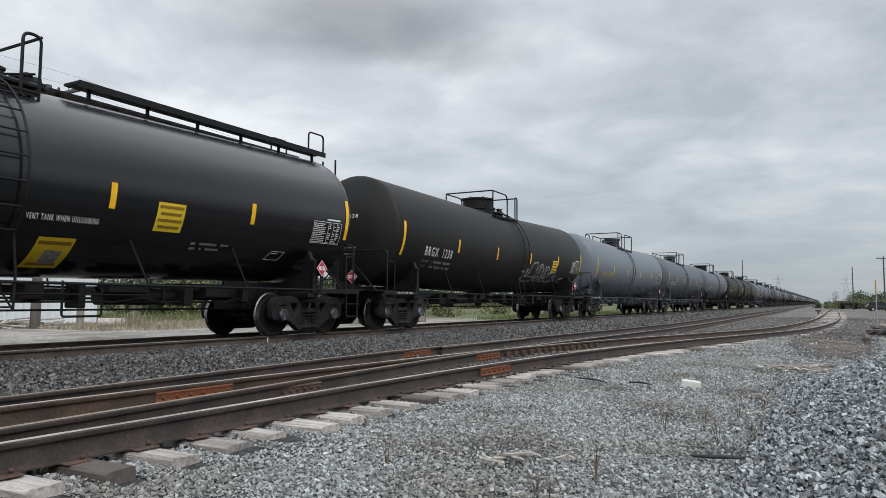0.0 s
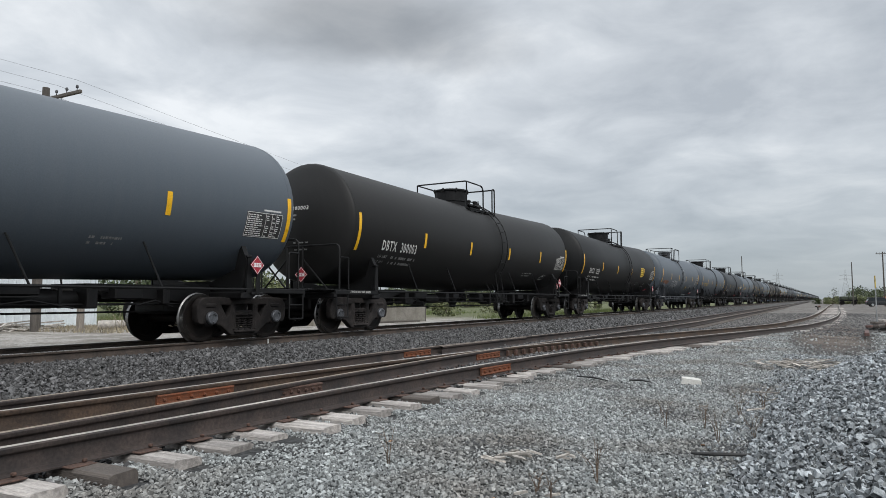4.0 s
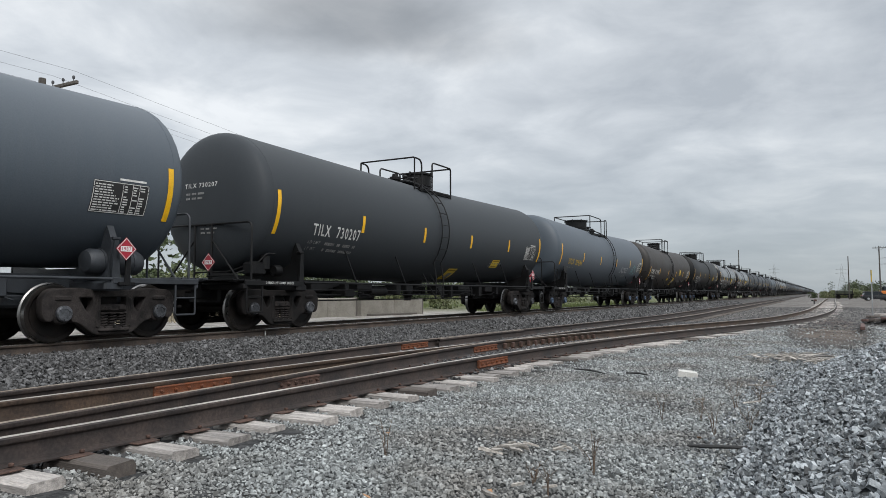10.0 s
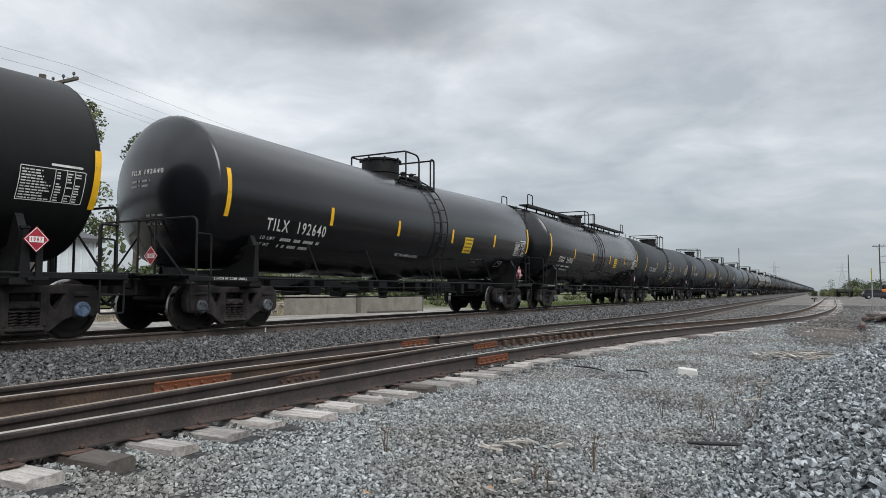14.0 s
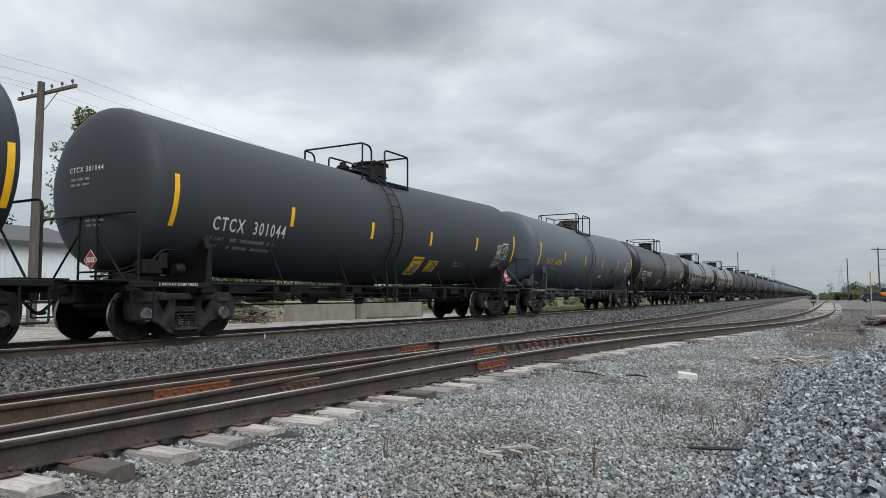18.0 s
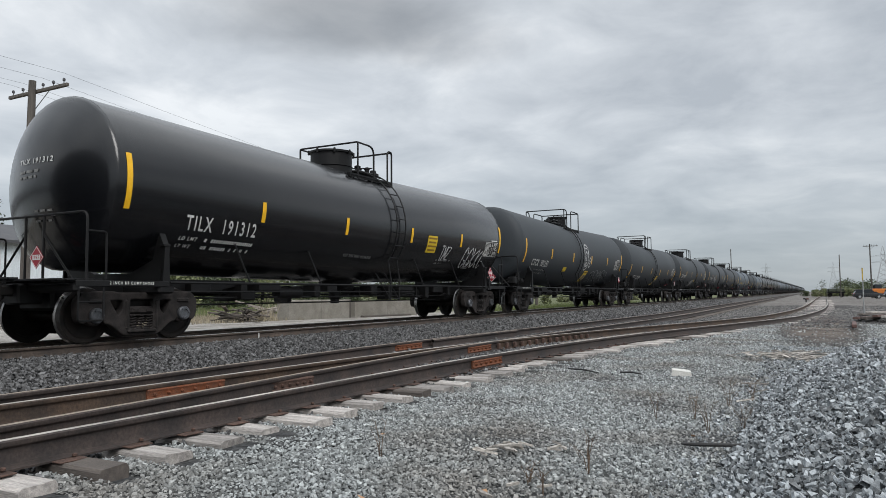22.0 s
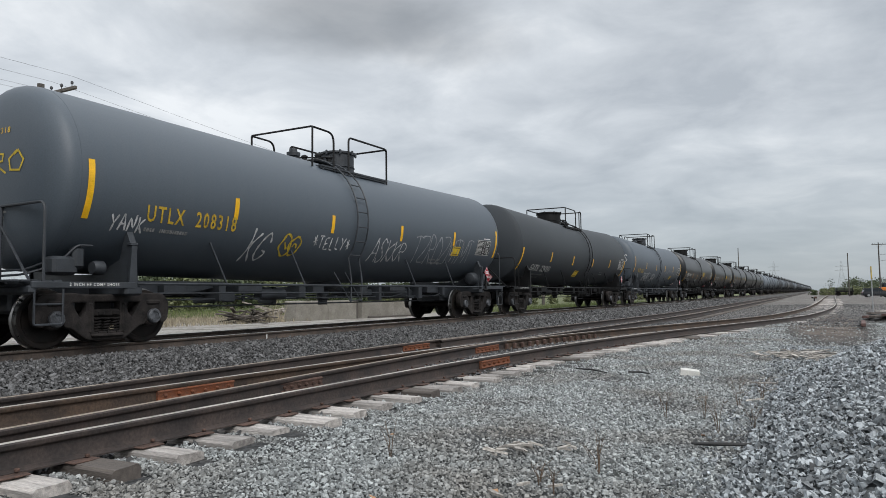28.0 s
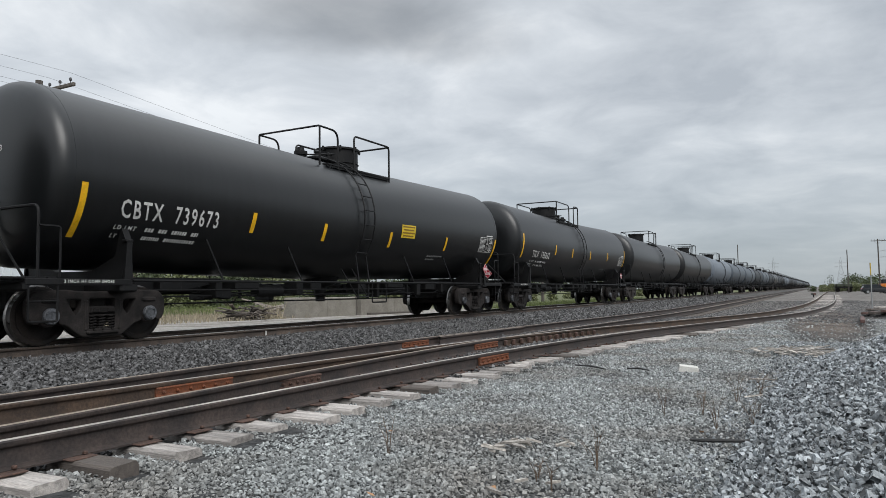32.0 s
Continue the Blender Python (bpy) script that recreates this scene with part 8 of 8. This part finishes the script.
part("load", Geo().box((0, 0, 1.45), (3.0, 2.2, 0.6), bevel=0.1), mat("dark_green_paint", (0.05, 0.06, 0.04), 0.6, vary=0.25), cart)
for q in (-1.4, 0.0, 1.4):
    part("stake", Geo().box((q, -1.22, 1.35), (0.10, 0.08, 0.8), bevel=0.01), FRAME_BLACK, cart)
for q in (-1.1, 1.1):
    part("wheelset", Geo().lathe([(0.1, -0.8), (0.42, -0.78), (0.42, 0.78), (0.1, 0.8)], 18, Matrix.Rotation(radians(90), 4, "X")), WHEEL_IRON, cart, at=pose(q, 0, 0.45))
stand = tagged(new("switch_stand"), "small dark switch stand beside the siding", "switch stand")
stand.matrix_basis = pose(-0.94, 100.0, gz(-0.94, 100.0)) @ Matrix.Scale(0.46, 4)
part("stem", Geo().box((0, 0, 0.45), (0.3, 0.3, 0.9), bevel=0.03), FRAME_BLACK, stand)
part("target", Geo().box((0.3, -0.1, 0.95), (0.75, 0.04, 0.5), bevel=0.01), RED_RUST, stand)
part("white_target", Geo().box((-0.42, -0.1, 0.95), (0.55, 0.04, 0.38), bevel=0.01), FRAME_BLACK, stand)
utility_pole(4.72, 160, 8.6, 0, thick=0.7, label="plain dark wooden utility pole in the yard")
utility_pole(9.4, 150, 10.0, 2.2, thick=0.8, label="dark wooden utility pole with short crossarm")
utility_pole(-16.2, 168, 10.8, 0, thick=0.7, label="plain tall wooden pole beyond the train")


def lattice(x, y, h, w, label):
    """Steel lattice tower: four tapering legs, rings, crossed braces and arms."""
    t = tagged(new("lattice_tower"), label, "pylon", "power pylons")
    t.location = (x, y, gz(x, y))
    def half(z):
        q = z / h
        return w / 2 * (1 - 0.82 * min(1, q / 0.7)) if q < 0.7 else w * 0.09
    k = w * 0.011
    for a in (-1, 1):
        for b in (-1, 1):
            part("leg", Geo().tube([(a * half(z), b * half(z), z) for z in (0, h * 0.35, h * 0.7, h * 0.86)] + [(0, 0, h)], k, 4), GALV, t)
    n = 9
    g = Geo()
    for i in range(n):
        z0, z1 = h * 0.86 * i / n, h * 0.86 * (i + 1) / n
        p, q = half(z0), half(z1)
        for s in (-1, 1):
            g.tube([(-p, s * p, z0), (q, s * q, z1)], k * 0.6, 4)
            g.tube([(p, s * p, z0), (-q, s * q, z1)], k * 0.6, 4)
            g.tube([(s * p, -p, z0), (s * q, q, z1)], k * 0.6, 4)
    part("bracing", g, GALV, t)
    for z in (0.68, 0.80):
        part("arm", Geo().tube([(-w * 0.55, 0, h * z), (0, 0, h * (z + 0.03)), (w * 0.55, 0, h * z)], k * 0.9, 4).tube([(-w * 0.55, 0, h * z), (w * 0.55, 0, h * z)], k * 0.8, 4), GALV, t)


shrub(-1.8, 200, 2.4, 1.5, 340, LEAF, "low dark bush beside the far track", 900, 0.13)
shrub(1.3, 192, 2.6, 3.9, 341, LEAF, "small open tree at the yard's edge", 260, 0.13)
lattice(14.2, 640, 25, 8, "distant grey steel lattice power pylon")
lattice(-48.6, 900, 36, 11, "distant grey steel lattice power pylon")
lattice(13.3, 175, 11, 4.0, "grey steel lattice substation tower")
for i in range(5):
    shrub(1.2 + i * 1.35 + r_.uniform(-0.4, 0.4), 185 + r_.uniform(0, 14), r_.uniform(3, 4.4), r_.uniform(1.4, 2.3), 300 + i, LEAF if i == 3 else LEAF_PALE, "yellow-green bush at the yard's edge", 2200, 0.13)
for i in range(9):
    shrub(9 + i * 4.0 + r_.uniform(-1, 1), 230 + r_.uniform(0, 40), r_.uniform(6, 9), r_.uniform(1.5, 2.4), 320 + i, LEAF_PALE, "pale yellow-green bush at the yard's edge", 1400, 0.2)


def far_woods():
    r = np.random.default_rng(5)
    blobs = []
    for i in range(150):
        x = r.uniform(22, 360)
        y = r.uniform(640, 900)
        h = r.uniform(8, 13)
        blobs.append((x, y, h * 0.45 + float(rise(y)), r.uniform(5, 10), r.uniform(5, 10), h * 0.55))
    for i in range(110):
        x = r.uniform(-420, -75)
        y = r.uniform(60, 900)
        h = r.uniform(7, 12)
        blobs.append((x, y, h * 0.45 + float(rise(y)), r.uniform(5, 9), r.uniform(5, 9), h * 0.5))
    me = leaves("far_woods", blobs, 60000, 0.7, LEAF, 9)
    tagged(new("far_woods", me), "distant line of dark green woods on the horizon", "woods", kind="stuff")


far_woods()


# ---------------------------------------------------------------- movement
OFFSETS = {1: -0.09, 3: -0.04, 4: 0.11, 7: 0.14, 8: 0.16, 9: 0.01, 10: -0.07, 11: -0.08, 12: -0.08, 13: -0.11, 14: -0.05, 15: 0.01, 18: -0.08, 19: 0.01, 20: 0.06, 21: -0.05, 22: 0.17, 23: 0.11, 24: 0.06, 25: -0.01, 26: -0.08, 29: 0.04, 30: -0.13, 31: -0.09, 32: 0.04, 33: 0.07}


def progress(t):
    """Place of a car's leading mark, against the pitch of one car a second."""
    return 1.084 * (3.976e-5 * t ** 3 + 6.4865e-3 * t ** 2 - 0.518658 * t + 14.7653)


def car_y(k, t):
    return PITCH * (k - 1 - t) + progress(t) + 7.68 + OFFSETS.get(k, 0.0)


def motions():
    for k, car in CARS.items():
        walk(car, [(t, pose(MAIN_X, car_y(k, t), float(main_z(car_y(k, t))), math.degrees(GRADE))) for t in range(0, 33, 2)])
    for k, sets in WHEELSETS.items():
        times = [i / FPS for i in range(0, 32 * FPS + 1) if -14 < car_y(k, i / FPS) < 70]
        if not times:
            continue
        for ws, y in sets:
            rows = []
            for t in times:
                rows.append((t, pose(0, y, WHEEL_R, math.degrees((car_y(k, 0) - car_y(k, t)) / WHEEL_R))))
            if times[0] > 0.01:
                rows.insert(0, (0.0, rows[0][1]))
            if times[-1] < 31.99:
                rows.append((32.0, rows[-1][1]))
            walk(ws, rows)


motions()
